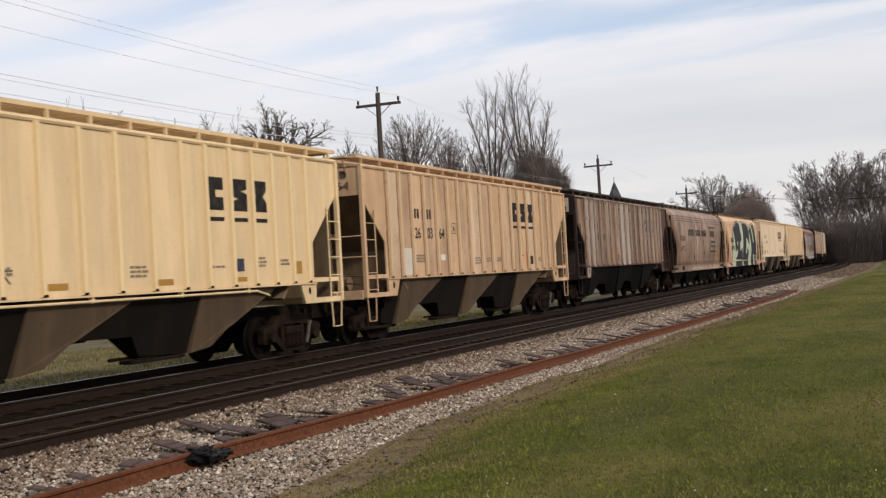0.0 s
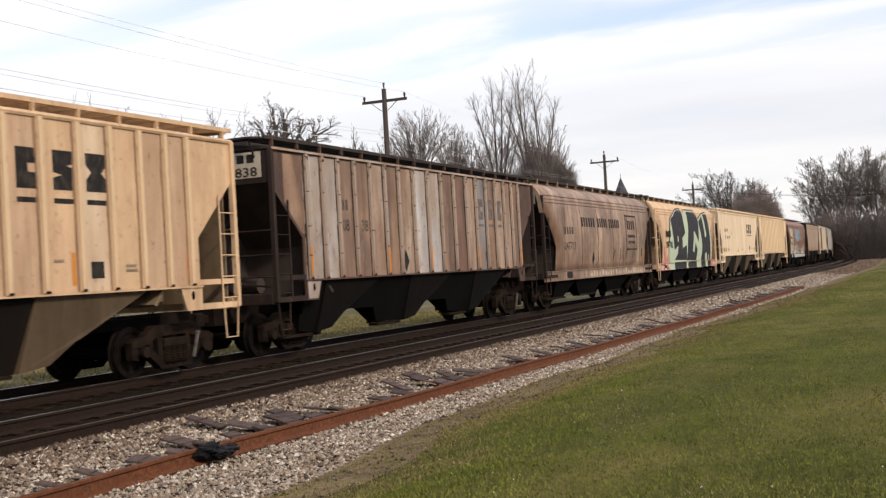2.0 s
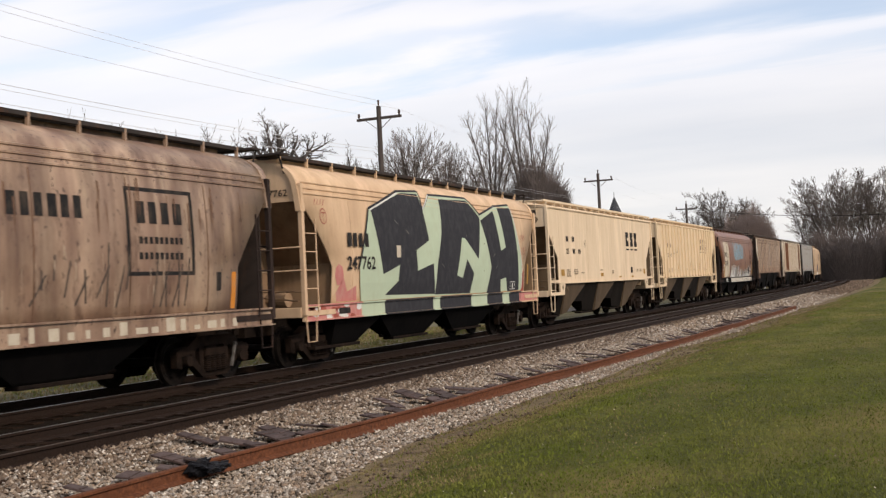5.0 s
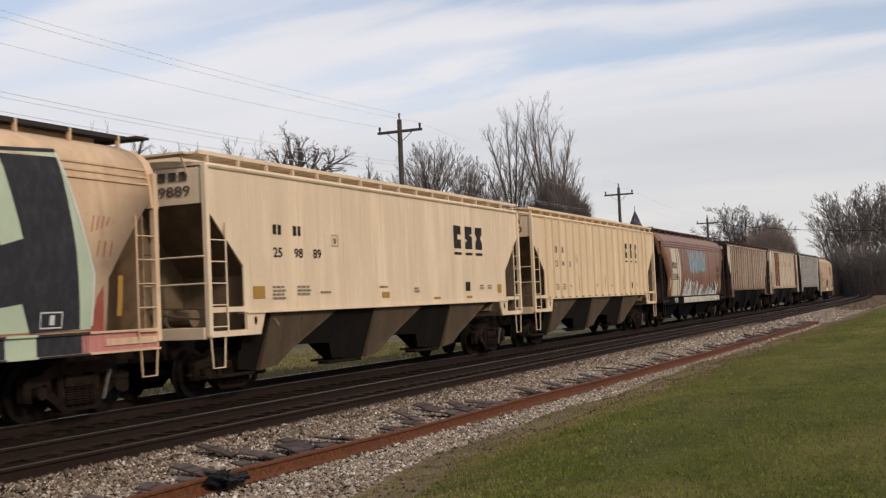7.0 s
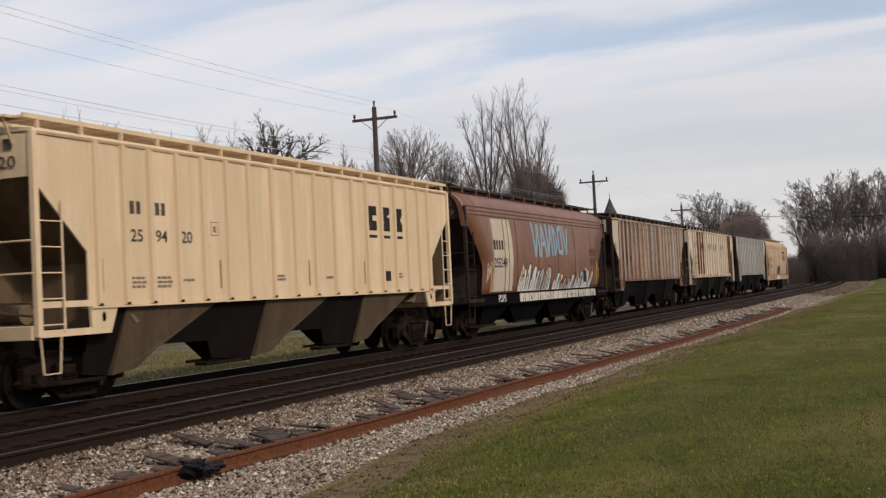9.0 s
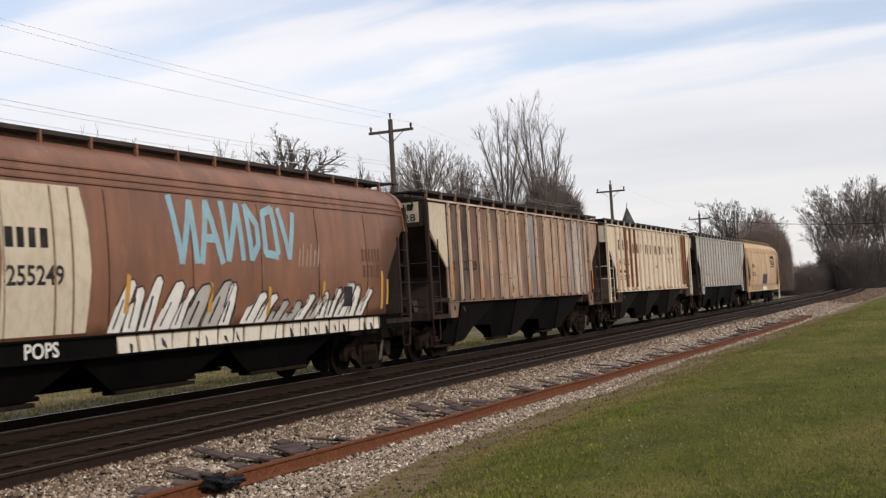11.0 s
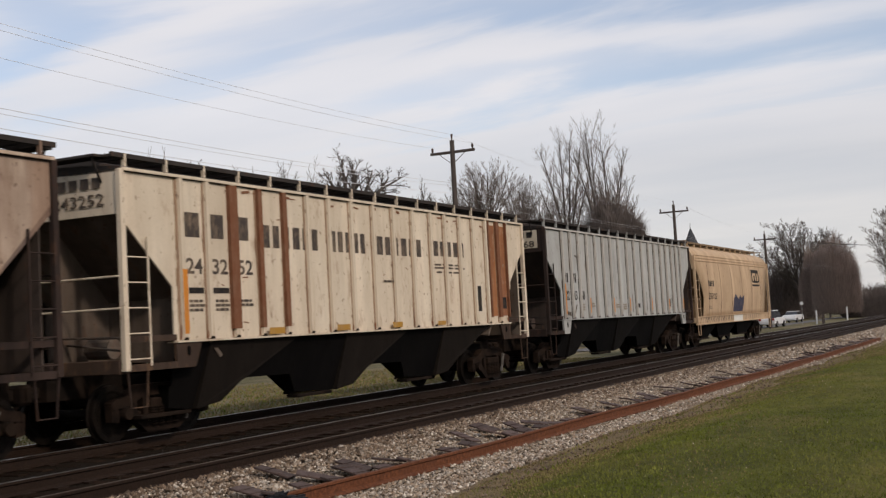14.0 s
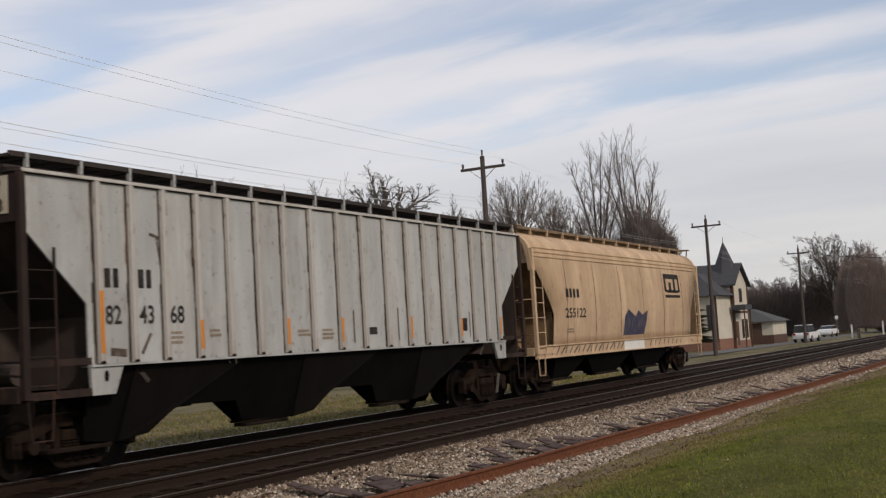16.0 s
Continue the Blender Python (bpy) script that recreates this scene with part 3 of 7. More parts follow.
def ends_and_running_gear(car, L, mat, dark, front_z, flow, low=None):
    """What both kinds of car have: end panels, slope sheets, posts, ladders, sills, couplers, steps and trucks."""
    for e, sgn in ((0.0, 1), (L, -1)):
        def X(d):
            return e + sgn * d
        top = 4.30
        bm = bmesh.new()
        if flow:
            pts = [(s * y_flow(z), z) for s, zz in ((-1, (3.62, 3.8, 4.06, 4.2, 4.32, 4.42, 4.52, 4.6)), (1, (4.6, 4.52, 4.42, 4.32, 4.2, 4.06, 3.8, 3.62))) for z in zz]
            extrude_x(bm, [(y * 0.985, z) for y, z in pts], sorted((X(0.0), X(0.05))))
        else:
            box(bm, *sorted((X(0.0), X(0.05))), -1.5, 1.5, front_z, top)
        part("end_panel", bm, mat, car)
        # on tan and cream cars, dark is body colour with the recess's shade in it
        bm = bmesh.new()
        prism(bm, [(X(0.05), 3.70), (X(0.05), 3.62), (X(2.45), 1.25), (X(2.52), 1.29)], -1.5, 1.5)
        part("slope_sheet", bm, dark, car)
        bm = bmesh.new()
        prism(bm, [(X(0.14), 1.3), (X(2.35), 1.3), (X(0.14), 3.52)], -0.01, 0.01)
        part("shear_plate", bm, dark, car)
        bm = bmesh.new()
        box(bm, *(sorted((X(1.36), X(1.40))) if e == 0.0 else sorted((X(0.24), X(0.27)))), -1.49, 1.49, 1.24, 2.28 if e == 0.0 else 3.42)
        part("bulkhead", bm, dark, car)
        for s in (-1, 1):
            bm = bmesh.new()
            box(bm, *sorted((X(-0.03), X(0.08))), s * 1.56 - 0.05, s * 1.56 + 0.05, 1.14, 4.0 if flow else top, 0.008)
            part("corner_post", bm, mat, car)
            bm = bmesh.new()
            box(bm, *sorted((X(0.0), X(1.35))), s * 1.545 - 0.04, s * 1.545 + 0.04, 1.13, 1.24)
            box(bm, *sorted((X(0.1), X(1.25))), s * 1.53 - 0.03, s * 1.53 + 0.03, 1.58, 1.68) if not flow else None
            part("end_side_sill", bm, low or mat, car)
            ladder("ladder", car, mat, X(0.05), X(0.56), s * 1.6, 1.2, 3.25, 5)
            bm = bmesh.new()
            for a, b in (((0.04, 1.14), (0.1, 0.56)), ((0.5, 1.14), (0.46, 0.56)), ((0.1, 0.57), (0.46, 0.57))):
                beam(bm, (X(a[0]), s * 1.57, a[1]), (X(b[0]), s * 1.57, b[1]), 0.034, 0.016)
            part("step", bm, low or mat, car)
        bm = bmesh.new()
        box(bm, *sorted((X(-0.06), X(0.12))), -1.5, 1.5, 1.10, 1.32, 0.01)
        part("end_sill", bm, low or mat, car)
        bm = bmesh.new()
        for z in (2.62, 2.12):
            beam(bm, (X(-0.03), -1.54, z), (X(-0.03), 1.54, z), 0.035, sides=6)
        part("end_handhold", bm, mat, car)
        bm = bmesh.new()
        box(bm, *sorted((X(-0.30), X(2.2))), -0.22, 0.22, 0.72, 1.08)
        box(bm, *sorted((X(-0.52), X(-0.30))), -0.09, 0.09, 0.78, 0.96, 0.02)
        box(bm, *sorted((X(-0.74), X(-0.50))), -0.16, 0.16, 0.70, 1.02, 0.05)
        part("coupler", bm, M_TRUCK, car, "heavy knuckle coupler")
        bm = bmesh.new()
        pts = [Vector((X(-0.1), 0.35, 0.9)), Vector((X(-0.3), 0.38, 0.62)), Vector((X(-0.55), 0.34, 0.48)), Vector((X(-0.72), 0.3, 0.5))]
        for a, b in zip(pts, pts[1:]):
            beam(bm, a, b, 0.05, sides=6)
        part("brake_hose", bm, M_BLACK, car)
        add_truck(car, X(1.42))
    # brake gear on the front platform
    bm = bmesh.new()
    bmesh.ops.create_cone(bm, cap_ends=True, segments=14, radius1=0.17, radius2=0.17, depth=0.5, matrix=Matrix.Translation((0.55, -0.6, 1.5)) @ pose(0, 0, 0, 90, 0, 0))
    part("brake_cylinder", bm, dark, car)
    bm = bmesh.new()
    box(bm, 0.3, 0.62, 0.0, 0.35, 1.34, 1.66, 0.03)
    beam(bm, (0.2, -1.3, 1.46), (0.5, 1.2, 1.72), 0.04, sides=6)
    beam(bm, (0.25, -1.4, 1.66), (0.25, 1.4, 1.74), 0.04, sides=6)
    part("brake_valve", bm, dark, car)


def roof_gear(car, L, mat, dark, z0, zw, yw, step, end_gap=0.2, edge_mat=None, trough_mat=None):
    """Running boards on stands along both edges of the roof, and the hatch trough between them."""
    bm = bmesh.new()
    extrude_x(bm, [(-0.72, z0 - 0.05), (-0.72, zw + 0.0), (-0.5, zw + 0.1), (0.5, zw + 0.1), (0.72, zw + 0.0), (0.72, z0 - 0.05)], [0.5, L - 0.5])
    part("hatch_trough", bm, trough_mat or dark, car)
    n = max(2, round(L / step))
    for s in (-1, 1):
        bm = bmesh.new()
        for k in range(9):
            y = s * (yw - 0.03 - 0.07 * k)
            box(bm, -0.1, L + 0.1, y - 0.014, y + 0.014, zw - 0.03, zw + 0.01)
        for i in range(int(L * 2)):
            box(bm, 0.3 + i * 0.5, 0.33 + i * 0.5, s * (yw - 0.31) - 0.3, s * (yw - 0.31) + 0.3, zw - 0.034, zw - 0.012)
        board = part("running_board", bm, dark, car, "steel grating walkway along the roof edge")
        bm = bmesh.new()
        box(bm, -0.1, L + 0.1, s * yw - 0.025, s * yw + 0.025, zw - 0.04, zw + 0.035)
        part("edge_angle", bm, edge_mat or mat, board)
        bm = bmesh.new()
        box(bm, -0.024, 0.024, -0.03, 0.032, z0 - 0.10, zw + (0.03 if edge_mat is not mat else 0))
        me = bpy.data.meshes.new("stand")
        bm.to_mesh(me)
        bm.free()
        me.materials.append(mat)
        for i in range(n + 1):
            share("stand", me, board, pose(end_gap + (L - 2 * end_gap) * i / n, s * yw, 0))
    for e, sg in ((0.0, -1), (L, 1)):
        bm = bmesh.new()
        box(bm, *sorted((e - sg * 0.1, e + sg * 0.25)), -1.3, 1.3, zw - 0.03, zw + 0.01)
        for y in (-1.2, 0, 1.2):
            beam(bm, (e + sg * 0.2, y, zw - 0.02), (e, y, zw - 0.42), 0.04, 0.02)
        part("end_walk", bm, dark, car)


def rib_car(s0, L, mat, rib_mat, dark, label, ribs, roof_mat=None, under=None, sill_mat=None, panel_mat=None, end_mat=None, seam_mat=None, bolted=False, low_mat=None):
    car = empty("hopper_car", (s0, YT, 0), label, "freight car", "covered hopper cars of the train")
    CARS.append((car, s0))
    zs = [1.56, 2.45, 3.0, 3.56, 4.30]
    for s in (-1, 1):
        bm = bmesh.new()
        side_shell(bm, s, y_rib, zs, L, cut, 8)
        part("side_sheet", bm, mat, car)
    bm = bmesh.new()
    extrude_x(bm, [(-1.58, 4.26), (-1.60, 4.30), (-1.58, 4.34), (-0.8, 4.42), (0, 4.45), (0.8, 4.42), (1.58, 4.34), (1.60, 4.30), (1.58, 4.26), (0, 4.30)], [0, L])
    part("roof", bm, roof_mat or mat, car)
    for s in (-1, 1):
        if roof_mat:
            bm = bmesh.new()
            box(bm, 0.02, L - 0.02, s * 1.602 - 0.012, s * 1.602 + 0.012, 4.275, 4.325, 0.004)
            part("top_chord", bm, rib_mat, car, "worn pale edge under the eave")
        bm = bmesh.new()
        extrude_x(bm, [(s * y, z) for y, z in ((1.40, 1.54), (1.62, 1.54), (1.62, 1.572), (1.58, 1.572), (1.58, 1.56), (1.40, 1.56))], [1.2, L - 1.2])
        part("side_sill", bm, sill_mat or mat, car)
        for e, sg in ((0, 1), (L, -1)):
            bm = bmesh.new()
            prism(bm, [(e + sg * 1.2, 1.55), (e + sg * 1.86, 1.55), (e + sg * 1.68, 1.13), (e + sg * 1.22, 1.13)], s * 1.56 - 0.03, s * 1.56 + 0.03)
            pl = part("bolster_web", bm, low_mat or sill_mat or mat, car)
            bm = bmesh.new()
            bmesh.ops.create_cone(bm, cap_ends=True, segments=12, radius1=0.055, radius2=0.055, depth=0.01,
                                  matrix=Matrix.Translation((e + sg * 1.5, s * 1.594, 1.40)) @ pose(0, 0, 0, 90, 0, 0) @ Matrix.Diagonal((0.8, 1.5, 1, 1)))
            part("jacking_hole", bm, M_BLACK, pl)
    # ribs: a hat section, shorter where the side sheet is cut away
    bm = bmesh.new()
    for pts in ([(-0.058, 0.0), (-0.044, -0.075), (0.044, -0.075), (0.058, 0.0)],):
        a = [bm.verts.new((x, y, 0.0)) for x, y in pts]
        b = [bm.verts.new((x, y, 1.0)) for x, y in pts]
        bm.faces.new(a), bm.faces.new(b[::-1])
        for i in range(4):
            j = (i + 1) % 4
            bm.faces.new((a[j], a[i], b[i], b[j]))
    bmesh.ops.recalc_face_normals(bm, faces=bm.faces[:])
    me = bpy.data.meshes.new("rib")
    bm.to_mesh(me)
    bm.free()
    me.materials.append(rib_mat)
    bm = bmesh.new()
    prism(bm, [(-0.05, 0.0), (0.05, 0.0), (0.04, 0.045), (-0.04, 0.045)], -0.083, 0.0)
    foot = bpy.data.meshes.new("rib_foot")
    bmesh.ops.recalc_face_normals(bm, faces=bm.faces[:])
    bm.to_mesh(foot)
    bm.free()
    foot.materials.append(M_TRUCK)
    for x, *w in ribs:
        d = min(x, L - x)
        if d > 1.25:
            share("rib_foot", foot, car, pose(x, -1.548, 1.575))
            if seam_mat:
                # a darker strip of uneven width along the left edge of the rib
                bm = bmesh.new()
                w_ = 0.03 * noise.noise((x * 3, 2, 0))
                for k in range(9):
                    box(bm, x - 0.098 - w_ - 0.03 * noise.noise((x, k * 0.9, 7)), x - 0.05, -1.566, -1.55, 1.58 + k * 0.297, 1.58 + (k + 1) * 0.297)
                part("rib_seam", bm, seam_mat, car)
        z0 = 1.58 if d > 1.25 else 3.56 - (d / 1.2) * 1.11
        sc = w[0] if w else 1.0
        for s in (-1, 1):
            share("rib", me, car, Matrix.Translation((x, s * 1.548, z0)) @ pose(0, 0, 0, 0, 0, 0 if s < 0 else 180) @ Matrix.Diagonal((sc, 1, 4.27 - z0, 1)))
    # plates between the ribs, each weathered in its own way
    xs = [1.24] + [r[0] for r in ribs] + [L - 1.24] if panel_mat else []
    for i, (xa, xb) in enumerate(zip(xs, xs[1:])):
        if xb - xa > 0.15:
            bm = bmesh.new()
            box(bm, xa + 0.055, xb - 0.055, -1.556, -1.545, 1.575, 4.27)
            part("side_plate", bm, panel_mat[i % len(panel_mat)] if isinstance(panel_mat, list) else panel_mat, car)
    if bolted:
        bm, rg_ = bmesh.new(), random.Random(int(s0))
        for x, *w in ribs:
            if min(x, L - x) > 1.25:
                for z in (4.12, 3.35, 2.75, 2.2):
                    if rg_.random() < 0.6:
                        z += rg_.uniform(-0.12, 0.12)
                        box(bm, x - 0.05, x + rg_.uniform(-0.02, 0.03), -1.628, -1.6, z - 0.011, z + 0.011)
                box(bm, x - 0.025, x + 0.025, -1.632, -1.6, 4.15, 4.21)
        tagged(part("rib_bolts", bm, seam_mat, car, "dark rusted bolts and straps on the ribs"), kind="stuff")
    for k in (-1, 0, 1):
        v = 6.67 + 4.47 * k
        for s in (-1, 1):
            bm, gus = bmesh.new(), bmesh.new()
            hopper_bay(bm, gus, s, v, 1.56, k < 0)
            # shade of the down-facing sheets and light on the gussets are coloured in
            hop = part("hopper_bay", bm, SHADED_T if under is UNDER_T else M_BLACK, car, "sooty discharge hopper")
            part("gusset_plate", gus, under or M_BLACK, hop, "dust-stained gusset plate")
            bm = bmesh.new()
            up = 0.0 if s < 0 else 0.33
            box(bm, v - (1.85 if under is UNDER_T else 1.55), v - 0.3, s * 1.13 - 0.14, s * 1.13 + 0.14, 0.345 + up, 0.41 + up, 0.01)
            part("outlet_gate", bm, M_TRUCK, hop)
            bm = bmesh.new()
            beam(bm, (v - (2.1 if under is UNDER_T else 1.6), s * 0.98, 0.44 + up), (v - 0.2, s * 0.98, 0.44 + up), 0.06, sides=6)
            part("gate_shaft", bm, M_TRUCK, hop)
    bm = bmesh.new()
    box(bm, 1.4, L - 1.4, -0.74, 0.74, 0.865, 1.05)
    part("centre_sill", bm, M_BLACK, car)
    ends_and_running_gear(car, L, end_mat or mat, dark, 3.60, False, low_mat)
    roof_gear(car, L, mat, roof_mat or mat, 4.34, 4.53, 1.50, 1.02, 0.2, roof_mat or mat)
    return car


def flow_car(s0, L, mat, dark, label, roof_mat=None, sill_mat=None, seam_mat=None, end_mat=None):
    """A car with a rounded side that curves over into the roof, three beads under the eave and a plate sill."""
    car = empty("rounded_hopper_car", (s0, YT, 0), label, "freight car", "covered hopper cars of the train")
    CARS.append((car, s0))
    zs = sorted({1.30, 1.6, 2.0, 2.2, 2.5, 2.8, 3.1, 3.4, 3.57, *[z for z, _ in FLOW if z > 3.6]})

    def fcut(z):
        if z >= 3.57:
            return 0.06
        k = min(1.0, (3.57 - z) / 1.35)
        return 0.06 + 1.22 * (k ** 0.85)
    for s in (-1, 1):
        bm = bmesh.new()
        side_shell(bm, s, y_flow, zs, L, fcut, 12)
        sheet = part("side_sheet", bm, mat, car, "", True)
        for z in (3.80, 3.92, 4.05):
            bm = bmesh.new()
            y = s * y_flow(z)
            extrude_x(bm, [(y - s * 0.02, z - 0.035), (y + s * 0.028, z - 0.015), (y + s * 0.028, z + 0.015), (y - s * 0.03, z + 0.035)], [0.1, L - 0.1])
            part("bead", bm, mat, sheet)
        bm = bmesh.new()
        extrude_x(bm, [(s * y, z) for y, z in ((1.50, 1.01), (1.60, 1.01), (1.60, 1.04), (1.56, 1.04), (1.56, 1.335), (1.60, 1.335), (1.60, 1.37), (1.50, 1.37))], [0.0, L])
        part("side_sill", bm, sill_mat or mat, car)
        n = 7
        for i in range(1, n):
            bm = bmesh.new()
            x = L * i / n
            zz = [1.36, 1.8, 2.2, 2.6, 3.0, 3.4, 3.72]
            a = [bm.verts.new((x - 0.012, s * (y_flow(z) + 0.004), z)) for z in zz] + [bm.verts.new((x - 0.012, s * (y_flow(z) - 0.01), z)) for z in zz[::-1]]
            b = [bm.verts.new((x + 0.012, s * (y_flow(z) + 0.004), z)) for z in zz] + [bm.verts.new((x + 0.012, s * (y_flow(z) - 0.01), z)) for z in zz[::-1]]
            bm.faces.new(a), bm.faces.new(b[::-1])
            for k in range(len(a)):
                j = (k + 1) % len(a)
                bm.faces.new((a[k], a[j], b[j], b[k]))
            part("weld_seam", bm, seam_mat or mat, sheet)
        for e, sg in ((0, 1), (L, -1)):
            # the broad end frame that follows the roof's curve
            bm = bmesh.new()
            zz = [3.4, 3.8, 4.06, 4.2, 4.32, 4.42]
            a = [(y_flow(z) + 0.03, z) for z in zz] + [(y_flow(z) - 0.10, z) for z in zz[::-1]]
            extrude_x(bm, [(s * y, z) for y, z in a], sorted((e - sg * 0.06, e + sg * 0.14)))
            part("end_frame", bm, mat, car)
    for k in (-1, 0, 1):
        v = 4.0 + 4.05 * k
        x0 = max(1.6, v)
        for s in (-1, 1):
            bm = bmesh.new()
            rings = [[bm.verts.new(p) for p in ((xa, s * ya, z), (xb, s * ya, z), (xb, s * yb, z), (xa, s * yb, z))] for xa, xb, ya, yb, z in
                     ((x0, v + 3.95, 1.46, 0.7, 1.34), (x0, v + 3.95, 1.42, 0.7, 0.94), (max(1.7, v + 0.85), v + 3.05, 1.25, 0.95, 0.46), (max(1.7, v + 0.9), v + 3.0, 1.22, 0.98, 0.42))]
            for r, q in zip(rings, rings[1:]):
                for i in range(4):
                    bm.faces.new((r[i], r[(i + 1) % 4], q[(i + 1) % 4], q[i]))
            bm.faces.new(rings[-1])
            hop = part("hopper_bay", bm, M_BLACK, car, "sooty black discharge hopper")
            bm = bmesh.new()
            box(bm, v + 1.0, v + 3.2, s * 1.1 - 0.15, s * 1.1 + 0.15, 0.35, 0.42, 0.01)
            part("outlet_gate", bm, M_TRUCK, hop)
            bm = bmesh.new()
            beam(bm, (v + 0.7, s * 1.02, 0.46), (v + 3.5, s * 1.02, 0.46), 0.08, sides=8)
            part("gate_shaft", bm, M_TRUCK, hop)
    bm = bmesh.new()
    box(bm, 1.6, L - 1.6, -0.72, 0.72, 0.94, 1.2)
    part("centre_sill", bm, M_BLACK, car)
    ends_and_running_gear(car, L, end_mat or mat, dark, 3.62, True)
    roof_gear(car, L, mat, roof_mat or dark, 4.50, 4.66, 0.98, 1.25, 0.2, roof_mat or dark, mat)
    return car


RUST = (0.17, 0.07, 0.032)
P_A = car_paint("cream_yellow_paint", (0.70, 0.535, 0.315), (0.56, 0.41, 0.235), RUST, 0.4, 0.05)
P_B = car_paint("faded_tan_paint", (0.59, 0.41, 0.245), (0.42, 0.265, 0.155), RUST, 0.6, 0.2)
P_B2 = car_paint("pinkish_tan_streaked_paint", (0.55, 0.395, 0.255), (0.34, 0.205, 0.125), (0.20, 0.10, 0.055), 0.7, 0.3)
P_B3 = car_paint("chalk_stained_tan_paint", (0.62, 0.49, 0.345), (0.44, 0.29, 0.18), (0.24, 0.13, 0.075), 0.6, 0.25)
P_B_SET = [(P_B, P_B2, P_B3)[int(k)] for k in "2210110121011020110"]
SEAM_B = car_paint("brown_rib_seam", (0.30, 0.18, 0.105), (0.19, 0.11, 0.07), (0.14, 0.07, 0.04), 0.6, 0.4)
P_C0 = car_paint("smoky_rust_brown_paint", (0.13, 0.07, 0.05), (0.045, 0.033, 0.028), (0.24, 0.10, 0.05), 0.7, 0.4)
P_D = car_paint("rust_stained_tan_paint", (0.47, 0.325, 0.215), (0.15, 0.082, 0.052), (0.08, 0.038, 0.023), 0.98, 0.65, rough=0.49, blotch=((0.235, 0.14, 0.088), (0.43, 0.32, 0.215)))
P_E = car_paint("dusty_tan_paint", (0.64, 0.455, 0.29), (0.46, 0.30, 0.185), RUST, 0.5, 0.10)
P_F = car_paint("cream_paint", (0.68, 0.54, 0.375), (0.58, 0.44, 0.295), RUST, 0.4, 0.03)
P_G = car_paint("warm_cream_paint", (0.68, 0.525, 0.345), (0.57, 0.42, 0.265), RUST, 0.4, 0.05)
P_H = car_paint("rust_brown_paint", (0.215, 0.086, 0.042), (0.115, 0.055, 0.033), (0.27, 0.14, 0.08), 0.65, 0.4, rough=0.46)
P_WHITE = car_paint("chalked_white_paint", (0.47, 0.43, 0.39), (0.25, 0.195, 0.16), (0.13, 0.06, 0.035), 0.6, 0.45, blotch=((0.34, 0.255, 0.19), (0.42, 0.43, 0.44)))
P_TAN2 = car_paint("pinkish_tan_faded_paint", (0.40, 0.295, 0.215), (0.20, 0.124, 0.086), (0.10, 0.045, 0.026), 0.75, 0.4, blotch=((0.26, 0.165, 0.115), (0.46, 0.37, 0.29)))
P_MID = car_paint("weathered_brown_paint", (0.28, 0.185, 0.132), (0.12, 0.074, 0.054), (0.34, 0.22, 0.15), 0.8, 0.35, blotch=((0.36, 0.225, 0.14), (0.13, 0.1, 0.09)))
P_RUST = car_paint("rusted_red_brown_paint", (0.20, 0.118, 0.086), (0.08, 0.046, 0.034), (0.25, 0.12, 0.07), 0.8, 0.4, blotch=((0.31, 0.185, 0.12), (0.10, 0.075, 0.068)))
P_DARK = car_paint("smoke_darkened_paint", (0.10, 0.068, 0.055), (0.035, 0.028, 0.025), (0.17, 0.10, 0.07), 0.8, 0.4, blotch=((0.27, 0.18, 0.125), (0.085, 0.078, 0.078)))
P_GREY = car_paint("blue_grey_primer_paint", (0.27, 0.255, 0.245), (0.125, 0.105, 0.096), (0.22, 0.13, 0.09), 0.8, 0.35, blotch=((0.36, 0.35, 0.345), (0.22, 0.155, 0.115)))
P_TAN3 = car_paint("smoke_stained_tan_corner", (0.31, 0.19, 0.125), (0.12, 0.07, 0.05), (0.09, 0.045, 0.03), 0.75, 0.4, blotch=((0.38, 0.25, 0.165), (0.09, 0.06, 0.047)))
KINDS = dict(w=P_WHITE, t=P_TAN2, m=P_MID, r=P_RUST, d=P_DARK, g=P_GREY)
P_C = [KINDS[k] for k in "wwwmmtmtwwmrtgmttmt"]
P_I = [KINDS[k] for k in "wddrmmttmgmtttgwgmt"]
P_OCHRE = car_paint("ochre_stained_end", (0.30, 0.20, 0.11), (0.14, 0.085, 0.045), (0.10, 0.05, 0.03), 0.7, 0.4)
P_J = car_paint("chalky_cream_paint", (0.63, 0.55, 0.435), (0.47, 0.38, 0.28), (0.22, 0.11, 0.06), 0.5, 0.4)
# cream of the end recess, its shade mixed into the colour
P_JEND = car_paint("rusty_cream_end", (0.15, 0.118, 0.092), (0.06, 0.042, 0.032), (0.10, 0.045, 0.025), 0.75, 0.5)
P_K3 = car_paint("cool_pale_grey_paint", (0.41, 0.425, 0.415), (0.30, 0.30, 0.285), (0.12, 0.08, 0.055), 0.5, 0.2)
P_K = car_paint("pale_grey_paint", (0.395, 0.405, 0.395), (0.27, 0.265, 0.245), (0.10, 0.062, 0.042), 0.55, 0.28)
P_L = car_paint("peach_tan_paint", (0.51, 0.37, 0.235), (0.36, 0.245, 0.155), RUST, 0.55, 0.25)
RIB_W = car_paint("chalky_rib_paint", (0.60, 0.49, 0.38), (0.28, 0.17, 0.115), RUST, 0.65, 0.5, blotch=((0.42, 0.29, 0.2),))
RIB_C = car_paint("faded_brown_rib_paint", (0.50, 0.41, 0.33), (0.20, 0.13, 0.095), RUST, 0.7, 0.5, blotch=((0.30, 0.19, 0.125),))
